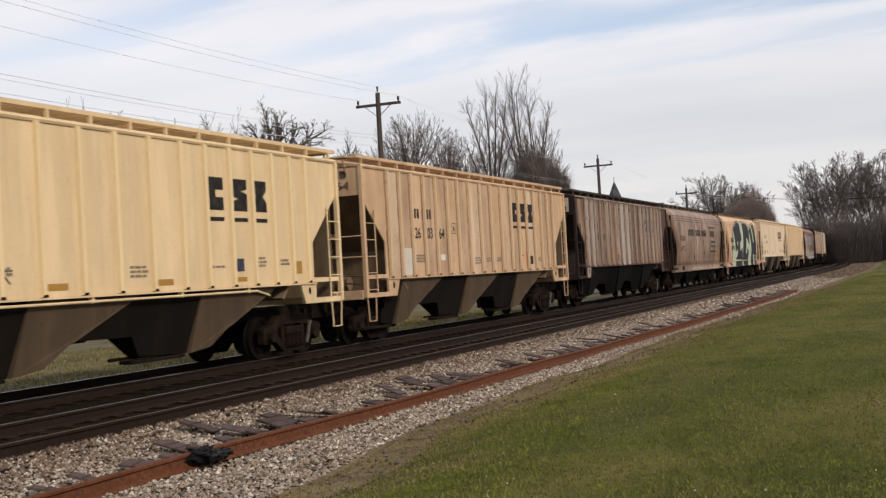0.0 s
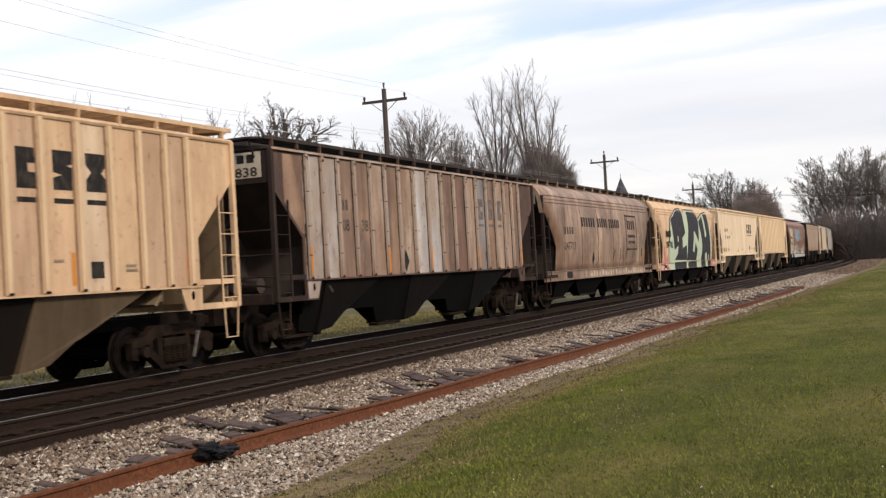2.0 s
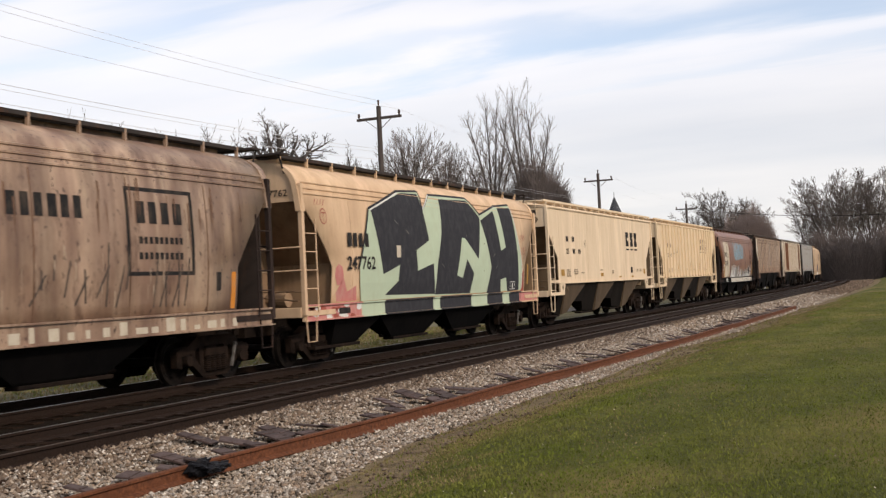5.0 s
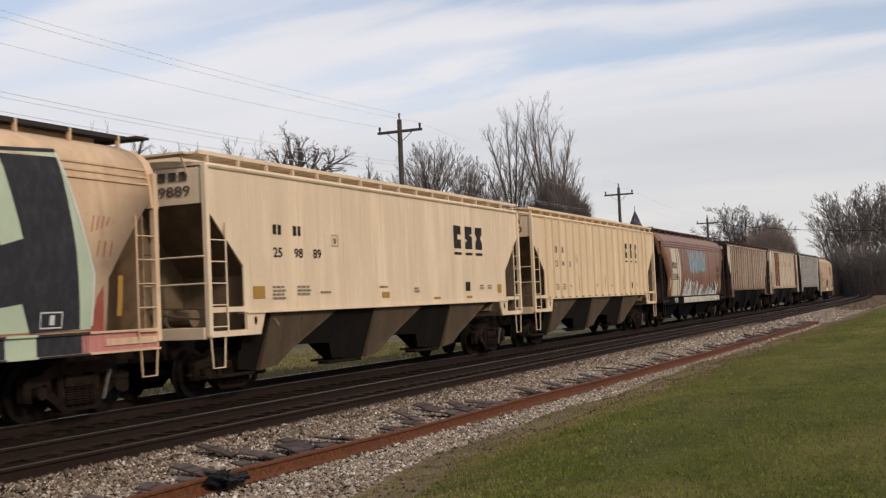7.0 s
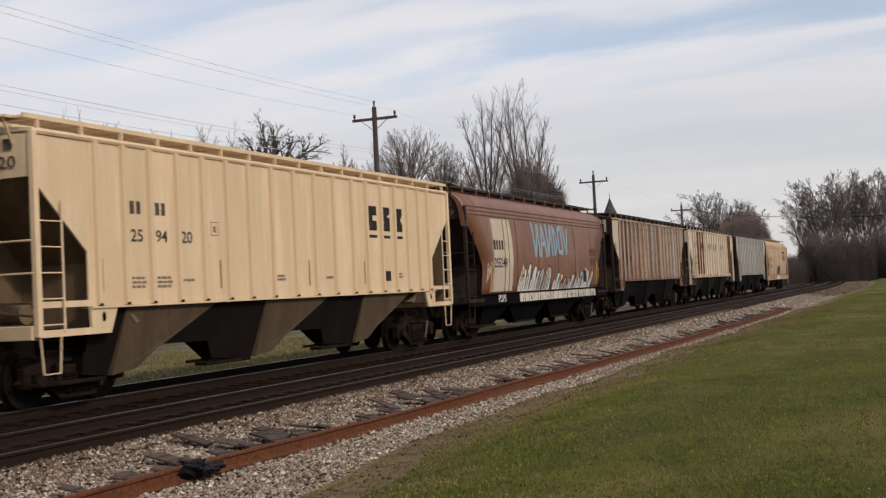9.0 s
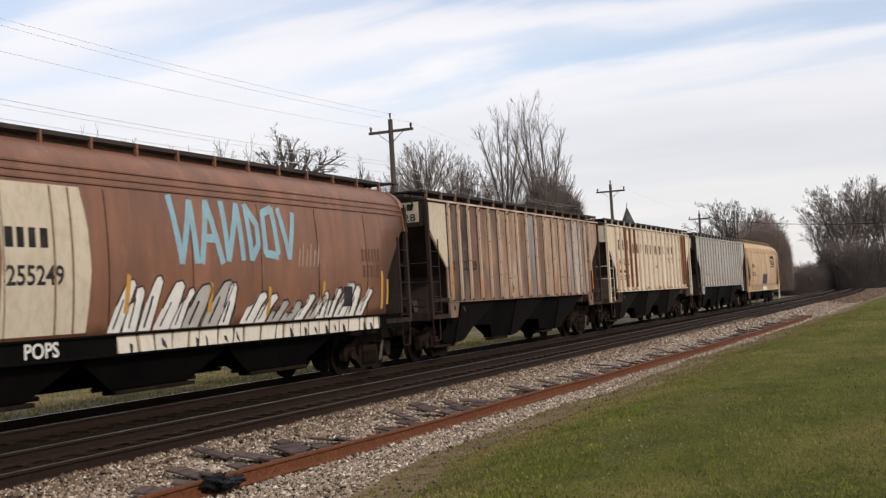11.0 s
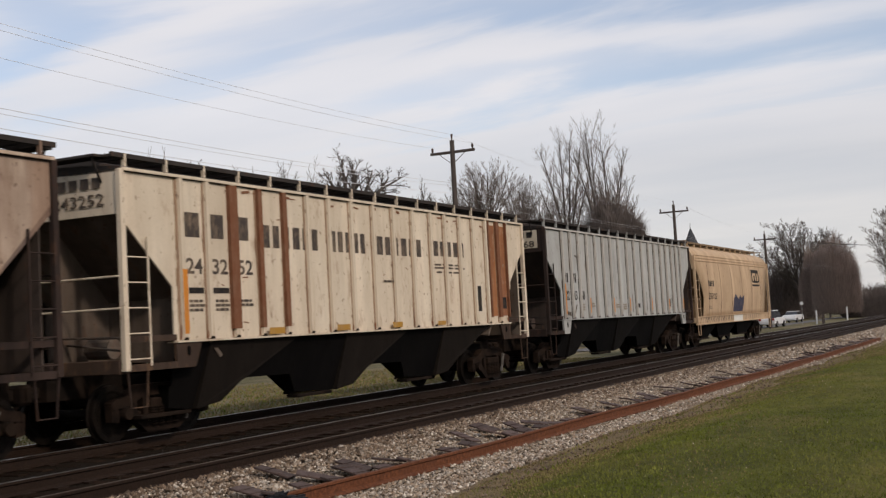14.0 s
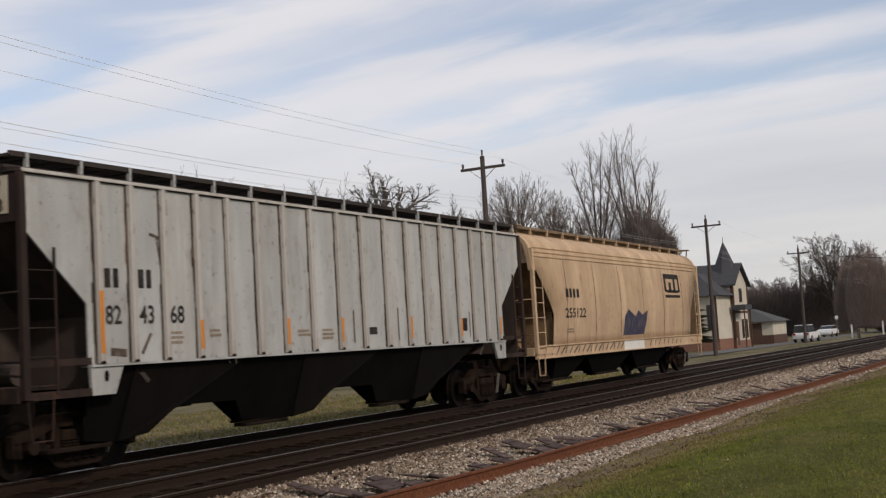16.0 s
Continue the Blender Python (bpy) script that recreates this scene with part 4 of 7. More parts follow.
RIB_A = car_paint("cream_rib_paint", (0.78, 0.62, 0.36), (0.62, 0.46, 0.25), RUST, 0.3, 0.08)
RIB_B = car_paint("tan_rib_paint", (0.68, 0.51, 0.315), (0.46, 0.30, 0.18), RUST, 0.45, 0.25)
RIB_K = car_paint("grey_rib_paint", (0.50, 0.485, 0.45), (0.22, 0.19, 0.16), RUST, 0.4, 0.4)
# tan body colour, dirtied and darkened to carry the recess's shade
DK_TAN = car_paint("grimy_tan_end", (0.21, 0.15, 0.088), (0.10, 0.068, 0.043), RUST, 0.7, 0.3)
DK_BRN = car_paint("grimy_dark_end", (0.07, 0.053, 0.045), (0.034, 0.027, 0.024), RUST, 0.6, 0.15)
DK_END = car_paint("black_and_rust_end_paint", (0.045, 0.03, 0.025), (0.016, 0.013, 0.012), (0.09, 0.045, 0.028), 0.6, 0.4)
DK_ROOF = car_paint("grimy_roof", (0.046, 0.04, 0.037), (0.028, 0.024, 0.022), RUST, 0.6, 0.25)
# lighter colour for the upright gussets, as if lit
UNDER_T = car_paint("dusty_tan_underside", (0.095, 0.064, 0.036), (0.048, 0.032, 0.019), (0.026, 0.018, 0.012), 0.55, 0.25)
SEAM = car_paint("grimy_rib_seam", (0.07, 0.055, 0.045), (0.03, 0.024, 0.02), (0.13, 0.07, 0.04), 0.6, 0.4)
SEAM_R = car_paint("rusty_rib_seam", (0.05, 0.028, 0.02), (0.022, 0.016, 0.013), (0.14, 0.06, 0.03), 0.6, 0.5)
# darker copy for the sloping sheets: their shade is in the colour
SHADED_T = car_paint("sooty_tan_hopper", (0.012, 0.0092, 0.0068), (0.007, 0.0056, 0.0045), (0.018, 0.0128, 0.0085), 0.6, 0.3)
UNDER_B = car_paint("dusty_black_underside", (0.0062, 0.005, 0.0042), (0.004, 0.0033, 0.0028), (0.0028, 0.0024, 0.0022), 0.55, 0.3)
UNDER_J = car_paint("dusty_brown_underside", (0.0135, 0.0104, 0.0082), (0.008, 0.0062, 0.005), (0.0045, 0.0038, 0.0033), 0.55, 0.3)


STD = [(x,) for x in (1.42, 2.12, 2.84, 3.64, 4.44, 5.25, 6.04, 6.91, 7.83, 8.72, 9.63, 10.54, 11.30, 12.12, 12.90, 13.67, 14.38, 15.02)]
RL, FL = 16.5, 15.9
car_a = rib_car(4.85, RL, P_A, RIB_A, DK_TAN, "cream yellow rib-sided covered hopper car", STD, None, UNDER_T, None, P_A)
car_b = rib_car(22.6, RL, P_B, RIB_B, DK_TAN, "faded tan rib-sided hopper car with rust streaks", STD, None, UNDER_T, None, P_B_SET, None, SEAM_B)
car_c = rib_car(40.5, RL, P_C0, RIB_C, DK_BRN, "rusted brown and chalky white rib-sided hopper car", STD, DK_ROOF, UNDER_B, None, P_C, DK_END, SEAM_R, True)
SEAM_D = car_paint("rusty_weld_seam", (0.16, 0.085, 0.05), (0.07, 0.04, 0.026), (0.2, 0.09, 0.04), 0.7, 0.5)
TAN_END_E = car_paint("dusty_tan_end", (0.36, 0.235, 0.135), (0.17, 0.105, 0.062), RUST, 0.6, 0.2)
car_d = flow_car(58.0, FL, P_D, DK_BRN, "rust-stained tan hopper car with a rounded side", DK_ROOF, None, SEAM_D, DK_END)
car_e = flow_car(75.2, FL, P_E, TAN_END_E, "tan rounded hopper car under black and pale green graffiti", DK_ROOF, None, P_E)
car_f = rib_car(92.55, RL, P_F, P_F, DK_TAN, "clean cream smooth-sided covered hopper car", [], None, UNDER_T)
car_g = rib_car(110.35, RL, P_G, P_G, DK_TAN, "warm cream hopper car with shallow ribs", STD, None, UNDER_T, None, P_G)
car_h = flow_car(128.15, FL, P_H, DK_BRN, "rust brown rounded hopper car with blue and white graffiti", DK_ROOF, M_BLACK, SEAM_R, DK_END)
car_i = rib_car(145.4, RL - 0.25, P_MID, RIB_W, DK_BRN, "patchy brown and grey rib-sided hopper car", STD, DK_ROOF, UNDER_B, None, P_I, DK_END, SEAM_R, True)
J_LOW = car_paint("rusty_black_platform", (0.075, 0.05, 0.037), (0.03, 0.021, 0.017), (0.16, 0.09, 0.05), 0.6, 0.5)
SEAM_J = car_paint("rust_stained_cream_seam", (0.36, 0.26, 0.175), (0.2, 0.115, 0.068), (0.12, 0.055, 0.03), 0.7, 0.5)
car_j = rib_car(163.0, RL - 0.3, P_J, P_J, P_JEND, "chalky cream rib-sided hopper car with rusted brown ribs", STD, DK_ROOF, UNDER_J, None, P_J, P_J, SEAM_J, False, J_LOW)
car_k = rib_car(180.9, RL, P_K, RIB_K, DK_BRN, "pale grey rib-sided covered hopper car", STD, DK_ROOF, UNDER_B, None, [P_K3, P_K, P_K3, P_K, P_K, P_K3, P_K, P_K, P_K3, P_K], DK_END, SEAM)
car_l = flow_car(198.2, FL, P_L, P_OCHRE, "peach tan rounded hopper car, the last of the train", DK_TAN, None, SEAM_D)


# ---------------------------------------------------------------- lettering and graffiti on the cars
def worn(name, col, amount=0.35, under=(0.3, 0.22, 0.15)):
    m, n, l, b = material(name, 0.85)
    co = n.new("ShaderNodeTexCoord").outputs["Object"]
    f = noise_fac(n, l, co, 7.0, 8.0, 0.45, 0.7, (1, 1, 0.5), 0.7)
    g = noise_fac(n, l, co, 1.1, 4.0, 0.4, 0.7)
    c = mix(n, l, times(n, l, f, amount), col, under)
    c = mix(n, l, times(n, l, g, 0.25), c, tuple(v * 0.6 + 0.02 for v in col))
    l.new(c, b.inputs["Base Color"])
    return m


INK = worn("black_stencil_paint", (0.012, 0.011, 0.011), 0.15)
INK_F = worn("faded_stencil_paint", (0.055, 0.044, 0.038), 0.6)
GHOST = worn("sooty_ghost_lettering", (0.10, 0.085, 0.08), 0.85, (0.27, 0.2, 0.16))
INK_S = worn("small_stencil_grey", (0.22, 0.17, 0.12), 0.4)
ORANGE = worn("orange_reflector_tape", (0.55, 0.20, 0.03), 0.35)
AMBER = worn("amber_plate_paint", (0.36, 0.19, 0.035), 0.4)
WHITE = worn("white_spray_paint", (0.62, 0.62, 0.58), 0.25)
BLACKG = worn("black_spray_paint", (0.024, 0.024, 0.028), 0.35, (0.085, 0.085, 0.09))
MINT = worn("pale_green_spray_paint", (0.42, 0.50, 0.36), 0.15)
BLUE = worn("light_blue_spray_paint", (0.22, 0.38, 0.45), 0.4, (0.25, 0.14, 0.09))
PINK = worn("pink_red_spray_paint", (0.48, 0.17, 0.15), 0.5, (0.5, 0.38, 0.3))
RED = worn("red_spray_paint", (0.30, 0.07, 0.05), 0.3)
NAVY = worn("dark_blue_spray_paint", (0.03, 0.034, 0.065), 0.3)
PANEL_W = worn("dirty_white_panel_paint", (0.50, 0.44, 0.34), 0.45, (0.28, 0.2, 0.13))
PANEL_PALE = worn("pale_grey_patch_paint", (0.56, 0.52, 0.44), 0.3, (0.45, 0.36, 0.27))
BROWN_RIB = worn("brown_rusted_rib", (0.16, 0.062, 0.03), 0.3)
YEL_FADE = worn("golden_spray_paint", (0.45, 0.24, 0.05), 0.3)


def y_plate(z):
    return 1.556


def y_ribtop(z):
    return 1.6235


def y_flange(z):
    return 1.6


def y_sillplate(z):
    return 1.56


JOINED = ("scrawl", "small_stencil", "outline", "scar", "tag", "spots", "route_box", "faint", "ring", "scrape", "chalk", "edge", "blue_graffiti")


def decal(car, name, polys, mat, yf=y_plate, off=0.004, label=""):
    """Paint on a car's near side: outlines in the car's (x, z), laid on its surface and a few millimetres proud of it."""
    if len(polys) > 1 and not any(k in name for k in JOINED):
        for p in polys:
            decal(car, name, [p], mat, yf, off, label)
        return None
    bm = bmesh.new()
    for k, pts in enumerate(polys):
        try:
            bm.faces.new([bm.verts.new((x, k * 0.0003, z)) for x, z in pts])
        except ValueError:
            pass
    for f in bm.faces:
        f.normal_update()
    bmesh.ops.triangulate(bm, faces=bm.faces[:], ngon_method="EAR_CLIP")
    if yf is y_flow:
        zs = [v.co.z for v in bm.verts]
        z = math.floor(min(zs) * 5) / 5
        while z < max(zs):
            bmesh.ops.bisect_plane(bm, geom=bm.verts[:] + bm.edges[:] + bm.faces[:], plane_co=(0, 0, z), plane_no=(0, 0, 1))
            z += 0.1
    for v in bm.verts:
        v.co.y = -(yf(v.co.z) + off + v.co.y)
    for f in bm.faces:
        f.normal_update()
        if f.normal.y > 0:
            f.normal_flip()
    me = bpy.data.meshes.new(name)
    bm.to_mesh(me)
    bm.free()
    me.materials.append(mat)
    ob = new(name, me)
    ob.parent = car
    if label:
        tagged(ob, label)
    if len(polys) > 3:
        tagged(ob, kind="stuff")
    return ob


def rect(x0, x1, z0, z1):
    return [(x0, z0), (x1, z0), (x1, z1), (x0, z1)]


def stroke(a, b, w):
    a, b = Vector(a), Vector(b)
    d = (b - a).normalized() * w / 2
    n_ = Vector((-d.y, d.x))
    return [tuple(p) for p in (a - n_ - d * 0.3, b - n_ + d * 0.3, b + n_ + d * 0.3, a + n_ - d * 0.3)]


def text(car, body, x, z, h, w, mat, yf=y_plate, off=0.005):
    """Figures of height h fitted to the width w."""
    cu = bpy.data.curves.new("stencil", "FONT")
    cu.body, cu.size, cu.offset = body, 1.0, 0.02
    cu.resolution_u = 3
    tmp = bpy.data.objects.new("stencil", cu)
    scene.collection.objects.link(tmp)
    me = bpy.data.meshes.new_from_object(tmp.evaluated_get(bpy.context.evaluated_depsgraph_get()))
    bpy.data.objects.remove(tmp)
    xs, ys = [v.co.x for v in me.vertices], [v.co.y for v in me.vertices]
    x0, x1, y0, y1 = min(xs), max(xs), min(ys), max(ys)
    for v in me.vertices:
        px, pz = x + (v.co.x - x0) / (x1 - x0) * w, z + (v.co.y - y0) / (y1 - y0) * h
        v.co = (px, -(yf(pz) + off), pz)
    me.materials.append(mat)
    ob = new("stencilled_number", me)
    ob.parent = car
    return ob


def marks(x, z, h, w, n_):
    """A row of n_ plain upright blocks in place of a company's letters."""
    p = w / n_
    return [rect(x + i * p, x + i * p + p * (0.62 if i % 3 else 0.7), z, z + h) for i in range(n_)]


def big_emblem(car, xs, z0, z1, bar0, bar1, w, mat, yf=y_plate):
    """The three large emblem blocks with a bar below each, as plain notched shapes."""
    h = z1 - z0
    for i, x in enumerate(xs):
        a, b, c, d = x, x + w, z0, z1
        if i == 0:
            pts = [(a, c), (b, c), (b, c + h * 0.40), (a + w * 0.5, c + h * 0.40), (a + w * 0.5, c + h * 0.62), (b, c + h * 0.62), (b, d), (a, d)]
        elif i == 1:
            pts = [(a, c), (b, c), (b, c + h * 0.55), (a + w * 0.62, c + h * 0.62), (b, c + h * 0.7), (b, d), (a, d), (a, c + h * 0.45), (a + w * 0.38, c + h * 0.38), (a, c + h * 0.3)]
        else:
            pts = [(a, c), (b, c), (b, c + h * 0.3), (a + w * 0.75, c + h * 0.5), (b, c + h * 0.7), (b, d), (a, d), (a, c + h * 0.7), (a + w * 0.25, c + h * 0.5), (a, c + h * 0.3)]
        decal(car, "emblem_block", [pts], mat, yf)
        decal(car, "emblem_bar", [rect(a, b, bar0, bar1)], mat, yf)


def stencils(car, spots, mat, yf=y_plate):
    """Small lines of writing too small to read, as bars: (x, z, width, lines)."""
    polys = []
    for x, z, w, k in spots:
        for i in range(k):
            a = x
            for j in range(3):
                b = a + w * (0.22 + 0.11 * ((i + j) % 2))
                polys.append(rect(a, b, z - i * 0.075, z - i * 0.075 + 0.045))
                a = b + w * 0.05
    decal(car, "small_stencil", polys, mat, yf)


def end_number(car, digits, mat=None, plate=None, flow=False):
    """The number on the top panel of the front end."""
    ya, wide, high = (-0.55, 0.72, 0.15) if flow else (-0.18, 1.08, 0.20)
    if plate:
        bm = bmesh.new()
        box(bm, -0.012, -0.002, -1.35, -0.1, 3.72, 4.25)
        part("number_panel", bm, plate, car)
    cu = bpy.data.curves.new("stencil", "FONT")
    cu.body, cu.size, cu.resolution_u, cu.offset = digits, 1.0, 2, 0.015
    tmp = bpy.data.objects.new("stencil", cu)
    scene.collection.objects.link(tmp)
    me = bpy.data.meshes.new_from_object(tmp.evaluated_get(bpy.context.evaluated_depsgraph_get()))
    bpy.data.objects.remove(tmp)
    xs, ys = [v.co.x for v in me.vertices], [v.co.y for v in me.vertices]
    w = max(xs) - min(xs)
    for v in me.vertices:
        v.co = (-0.017, ya - (v.co.x - min(xs)) / w * wide, 3.74 + (v.co.y - min(ys)) / (max(ys) - min(ys)) * high)
    me.materials.append(mat or INK_F)
    ob = new("end_number", me)
    ob.parent = car
    if flow:
        return
    for i in range(4):
        bm = bmesh.new()
        y = -0.3 - i * 0.24
        box(bm, -0.019, -0.014, y - 0.17, y, 4.03, 4.2)
        part("end_mark", bm, mat or INK_F, car)


# first car: cream
big_emblem(car_a, (11.39, 12.22, 12.95), 3.05, 3.68, 2.84, 2.92, 0.52, INK)
decal(car_a, "data_plate", [rect(12.18, 12.52, 1.87, 2.12)], NAVY)
decal(car_a, "amber_plate", [rect(7.02, 7.48, 1.67, 1.78), rect(9.74, 10.2, 1.67, 1.78), rect(12.15, 12.6, 1.67, 1.76), rect(14.44, 14.77, 1.78, 2.05)], AMBER)
stencils(car_a, [(9.0, 1.98, 0.5, 3), (11.4, 1.95, 0.5, 1), (12.95, 2.1, 0.4, 3), (13.9, 2.05, 0.35, 2), (5.9, 2.0, 0.4, 2)], INK_S)
decal(car_a, "chalk_mark", [stroke((5.9, 1.8), (6.25, 2.05), 0.03), stroke((6.25, 1.8), (5.95, 2.1), 0.03), stroke((5.9, 2.0), (6.3, 2.0), 0.03)], INK_F)

bm = bmesh.new()
beam(bm, (2.2, -1.585, 1.47), (12.9, -1.585, 1.47), 0.045, sides=8)
beam(bm, (12.9, -1.585, 1.47), (13.5, -1.5, 1.36), 0.045, sides=8)
for x in (3.2, 5.6, 8.0, 10.4, 12.6):
    box(bm, x - 0.03, x + 0.03, -1.6, -1.5, 1.44, 1.56)
part("train_line_pipe", bm, P_A, car_a, "cream pipe clamped below the side sill")

# second: faded tan
big_emblem(car_b, (10.8, 11.58, 12.33), 3.17, 3.79, 2.96, 3.04, 0.5, INK)
for x, d in ((3.02, "26"), (3.82, "03"), (4.63, "64")):
    text(car_b, d, x, 2.57, 0.3, 0.36, INK)
decal(car_b, "reporting_mark", marks(3.0, 3.1, 0.26, 0.4, 2) + marks(3.8, 3.1, 0.26, 0.4, 2), INK)
decal(car_b, "route_box", [rect(5.55, 5.85, 3.0, 3.02), rect(5.55, 5.85, 2.72, 2.74), rect(5.55, 5.57, 2.72, 3.02), rect(5.83, 5.85, 2.72, 3.02), rect(5.65, 5.75, 2.8, 2.92)], INK_F)
decal(car_b, "patch", [rect(4.66, 4.98, 1.98, 2.14)], WHITE)
decal(car_b, "pale_patch", [rect(2.24, 2.78, 1.62, 2.32)], PANEL_PALE)
decal(car_b, "data_plate", [rect(12.35, 12.66, 1.78, 2.05)], INK)
decal(car_b, "reflector", [rect(x, x + 0.09, 1.68, 2.2) for x in (4.56, 6.86, 11.9, 14.9)], ORANGE, y_plate, 0.006)
stencils(car_b, [(7.25, 2.0, 0.5, 3), (8.2, 1.98, 0.55, 2), (9.1, 1.98, 0.55, 2), (3.0, 2.1, 0.6, 3), (11.5, 2.05, 0.25, 1), (13.2, 1.95, 0.3, 2)], INK_S)
end_number(car_b, "260364", INK_F)

# third: rusted brown and white
big_emblem(car_c, (11.43, 12.22, 13.02), 3.05, 3.66, 2.84, 2.92, 0.46, GHOST)
text(car_c, "08", 3.0, 2.62, 0.28, 0.34, INK_F)
text(car_c, "38", 3.95, 2.62, 0.28, 0.34, INK_F)
decal(car_c, "reporting_mark", marks(3.0, 3.1, 0.25, 0.36, 2), INK_F)
decal(car_c, "warning_diamond", [[(6.3, 1.62), (6.5, 1.9), (6.3, 2.2), (6.1, 1.9)]], INK, y_plate, 0.009)
decal(car_c, "reflector", [rect(x - 0.042, x + 0.042, 1.66, 2.25) for x in (1.42, 5.25, 7.83, 11.30, 15.02)], ORANGE, y_ribtop, 0.003)
decal(car_c, "data_plate", [rect(11.9, 12.15, 1.85, 2.1)], INK_F)
decal(car_c, "faded_corner", [[(0.5, 4.22), (0.5, 3.2), (1.18, 2.55), (1.34, 2.55), (1.34, 4.22)]], P_TAN3, y_rib, 0.004)
decal(car_c, "bolster_paint", [[(1.24, 1.53), (1.8, 1.53), (1.66, 1.16), (1.26, 1.16)]], P_WHITE, lambda z: 1.59, 0.003)
end_number(car_c, "260838", INK, PANEL_W)

# fourth: rounded, rust-stained
decal(car_d, "reporting_mark", marks(2.33, 2.68, 0.27, 1.2, 4), INK_F, y_flow)
text(car_d, "247713", 2.26, 2.1, 0.3, 1.42, INK_F, y_flow)
decal(car_d, "slogan", marks(4.57, 2.98, 0.36, 1.95, 6) + marks(6.85, 2.98, 0.36, 1.5, 5) + marks(8.55, 2.98, 0.36, 1.75, 6), INK, y_flow)
fr = [rect(11.28, 13.2, 3.5, 3.57), rect(11.28, 13.2, 2.05, 2.12), rect(11.28, 11.37, 2.12, 3.5), rect(13.11, 13.2, 2.12, 3.5)]
decal(car_d, "boxed_emblem", fr + marks(11.55, 2.95, 0.38, 1.4, 4) + marks(11.6, 2.6, 0.12, 1.3, 9) + marks(11.6, 2.33, 0.12, 1.3, 9), INK, y_flow)
decal(car_d, "data_plate", [rect(13.9, 14.05, 1.75, 2.1)], INK, y_flow)
decal(car_d, "warning_diamond", [[(6.05, 1.5), (6.22, 1.76), (6.05, 2.02), (5.88, 1.76)]], INK, y_flow)
rg = random.Random(8)
decal(car_d, "scrawl", [stroke((9.0 + 0.25 * i, 1.8 + rg.uniform(-0.3, 0.2)), (9.15 + 0.25 * i + rg.uniform(-0.2, 0.2), 2.2 + rg.uniform(-0.2, 0.4)), 0.04) for i in range(10)]
      + [stroke((12.0 + 0.18 * i, 1.5), (12.1 + 0.18 * i + rg.uniform(-0.2, 0.2), 2.3 + rg.uniform(-0.3, 0.2)), 0.035) for i in range(6)], INK_F, y_flow)
decal(car_d, "reflector", [rect(14.4, 14.55, 1.4, 2.1)], ORANGE, y_flow)
decal(car_d, "sill_paint", [rect(2.6, 3.1, 1.08, 1.3), rect(4.9 + 0, 5.0, 1.06, 1.34)] + [rect(5.6 + 0.42 * i, 5.6 + 0.42 * i + rg.uniform(0.1, 0.35), 1.06, 1.06 + rg.uniform(0.08, 0.25)) for i in range(22)], PANEL_W, y_sillplate)
decal(car_d, "sill_plate", [rect(2.5, 3.2, 1.07, 1.3)], INK, y_sillplate, 0.008)
rg = random.Random(77)
PALE_RUN = worn("chalky_run", (0.40, 0.31, 0.225), 0.8, (0.3, 0.19, 0.12))
DARK_RUN = worn("dark_rust_run", (0.13, 0.07, 0.045), 0.8, (0.24, 0.14, 0.085))


def streaks(car, name, n_, x0, x1, top, length, wide, mat_, off=0.003):
    """Runs of dirt or worn paint: narrow, pointed, of uneven length."""
    polys = []
    for _ in range(n_):
        x, z, ln, w = rg.uniform(x0, x1), rg.uniform(*top), rg.uniform(*length), rg.uniform(*wide)
        polys.append([(x - w, z), (x + w * 0.7, z - 0.02), (x + w * 0.8, z - ln * 0.4), (x + rg.uniform(-0.3, 0.3) * w, z - ln), (x - w * 0.8, z - ln * 0.5)])
    decal(car, name, polys, mat_, y_flow, off)


streaks(car_d, "rust_scar", 34, 1.4, 15.0, (3.2, 3.74), (0.3, 1.1), (0.008, 0.025), DARK_RUN)
streaks(car_d, "pale_scrape", 40, 2.6, 14.6, (1.6, 2.6), (0.15, 0.5), (0.006, 0.02), PALE_RUN)
end_number(car_d, "247713", INK, PANEL_W)

# fifth: black and pale green graffiti
base = [(2.58, 2.25), (3.23, 3.6), (5.07, 4.13), (6.47, 4.21), (6.48, 3.7), (7.13, 4.15), (7.79, 4.17), (9.93, 4.21), (10.7, 3.74), (12.15, 4.07), (13.64, 4.18), (14.24, 2.29), (14.22, 1.41), (2.68, 1.38), (2.59, 1.83)]
BEAD = 0.030
decal(car_e, "pale_graffiti", [base], MINT, y_flow, BEAD)
b1 = [(3.34, 3.59), (5.27, 4.09), (6.36, 4.13), (6.71, 2.89), (5.84, 2.61), (5.91, 2.08), (6.95, 2.27), (7.08, 1.45), (3.97, 1.49), (4.71, 1.83), (4.79, 2.23), (3.84, 2.0)]
b2 = [(7.76, 4.06), (9.88, 4.13), (10.69, 3.64), (10.33, 2.4), (9.35, 2.99), (9.09, 3.01), (8.63, 1.93), (9.05, 1.86), (9.41, 2.39), (9.94, 1.98), (9.67, 1.41), (7.08, 1.43), (7.24, 2.27), (7.62, 3.13)]
b3 = [(10.73, 3.56), (11.95, 3.91), (12.3, 2.67), (12.75, 2.78), (12.42, 4.02), (13.63, 4.07), (13.85, 2.69), (13.97, 1.42), (12.91, 1.39), (12.72, 1.83), (12.22, 1.77), (12.3, 1.38), (11.04, 1.38), (11.41, 2.16), (11.1, 2.9)]
decal(car_e, "black_graffiti", [b1, b2, b3], BLACKG, y_flow, BEAD + 0.004)
ol = list(zip(base, base[1:]))[:10]
decal(car_e, "graffiti_outline", [stroke(a, b, 0.06) for a, b in ol], BLACKG, y_flow, BEAD + 0.006)
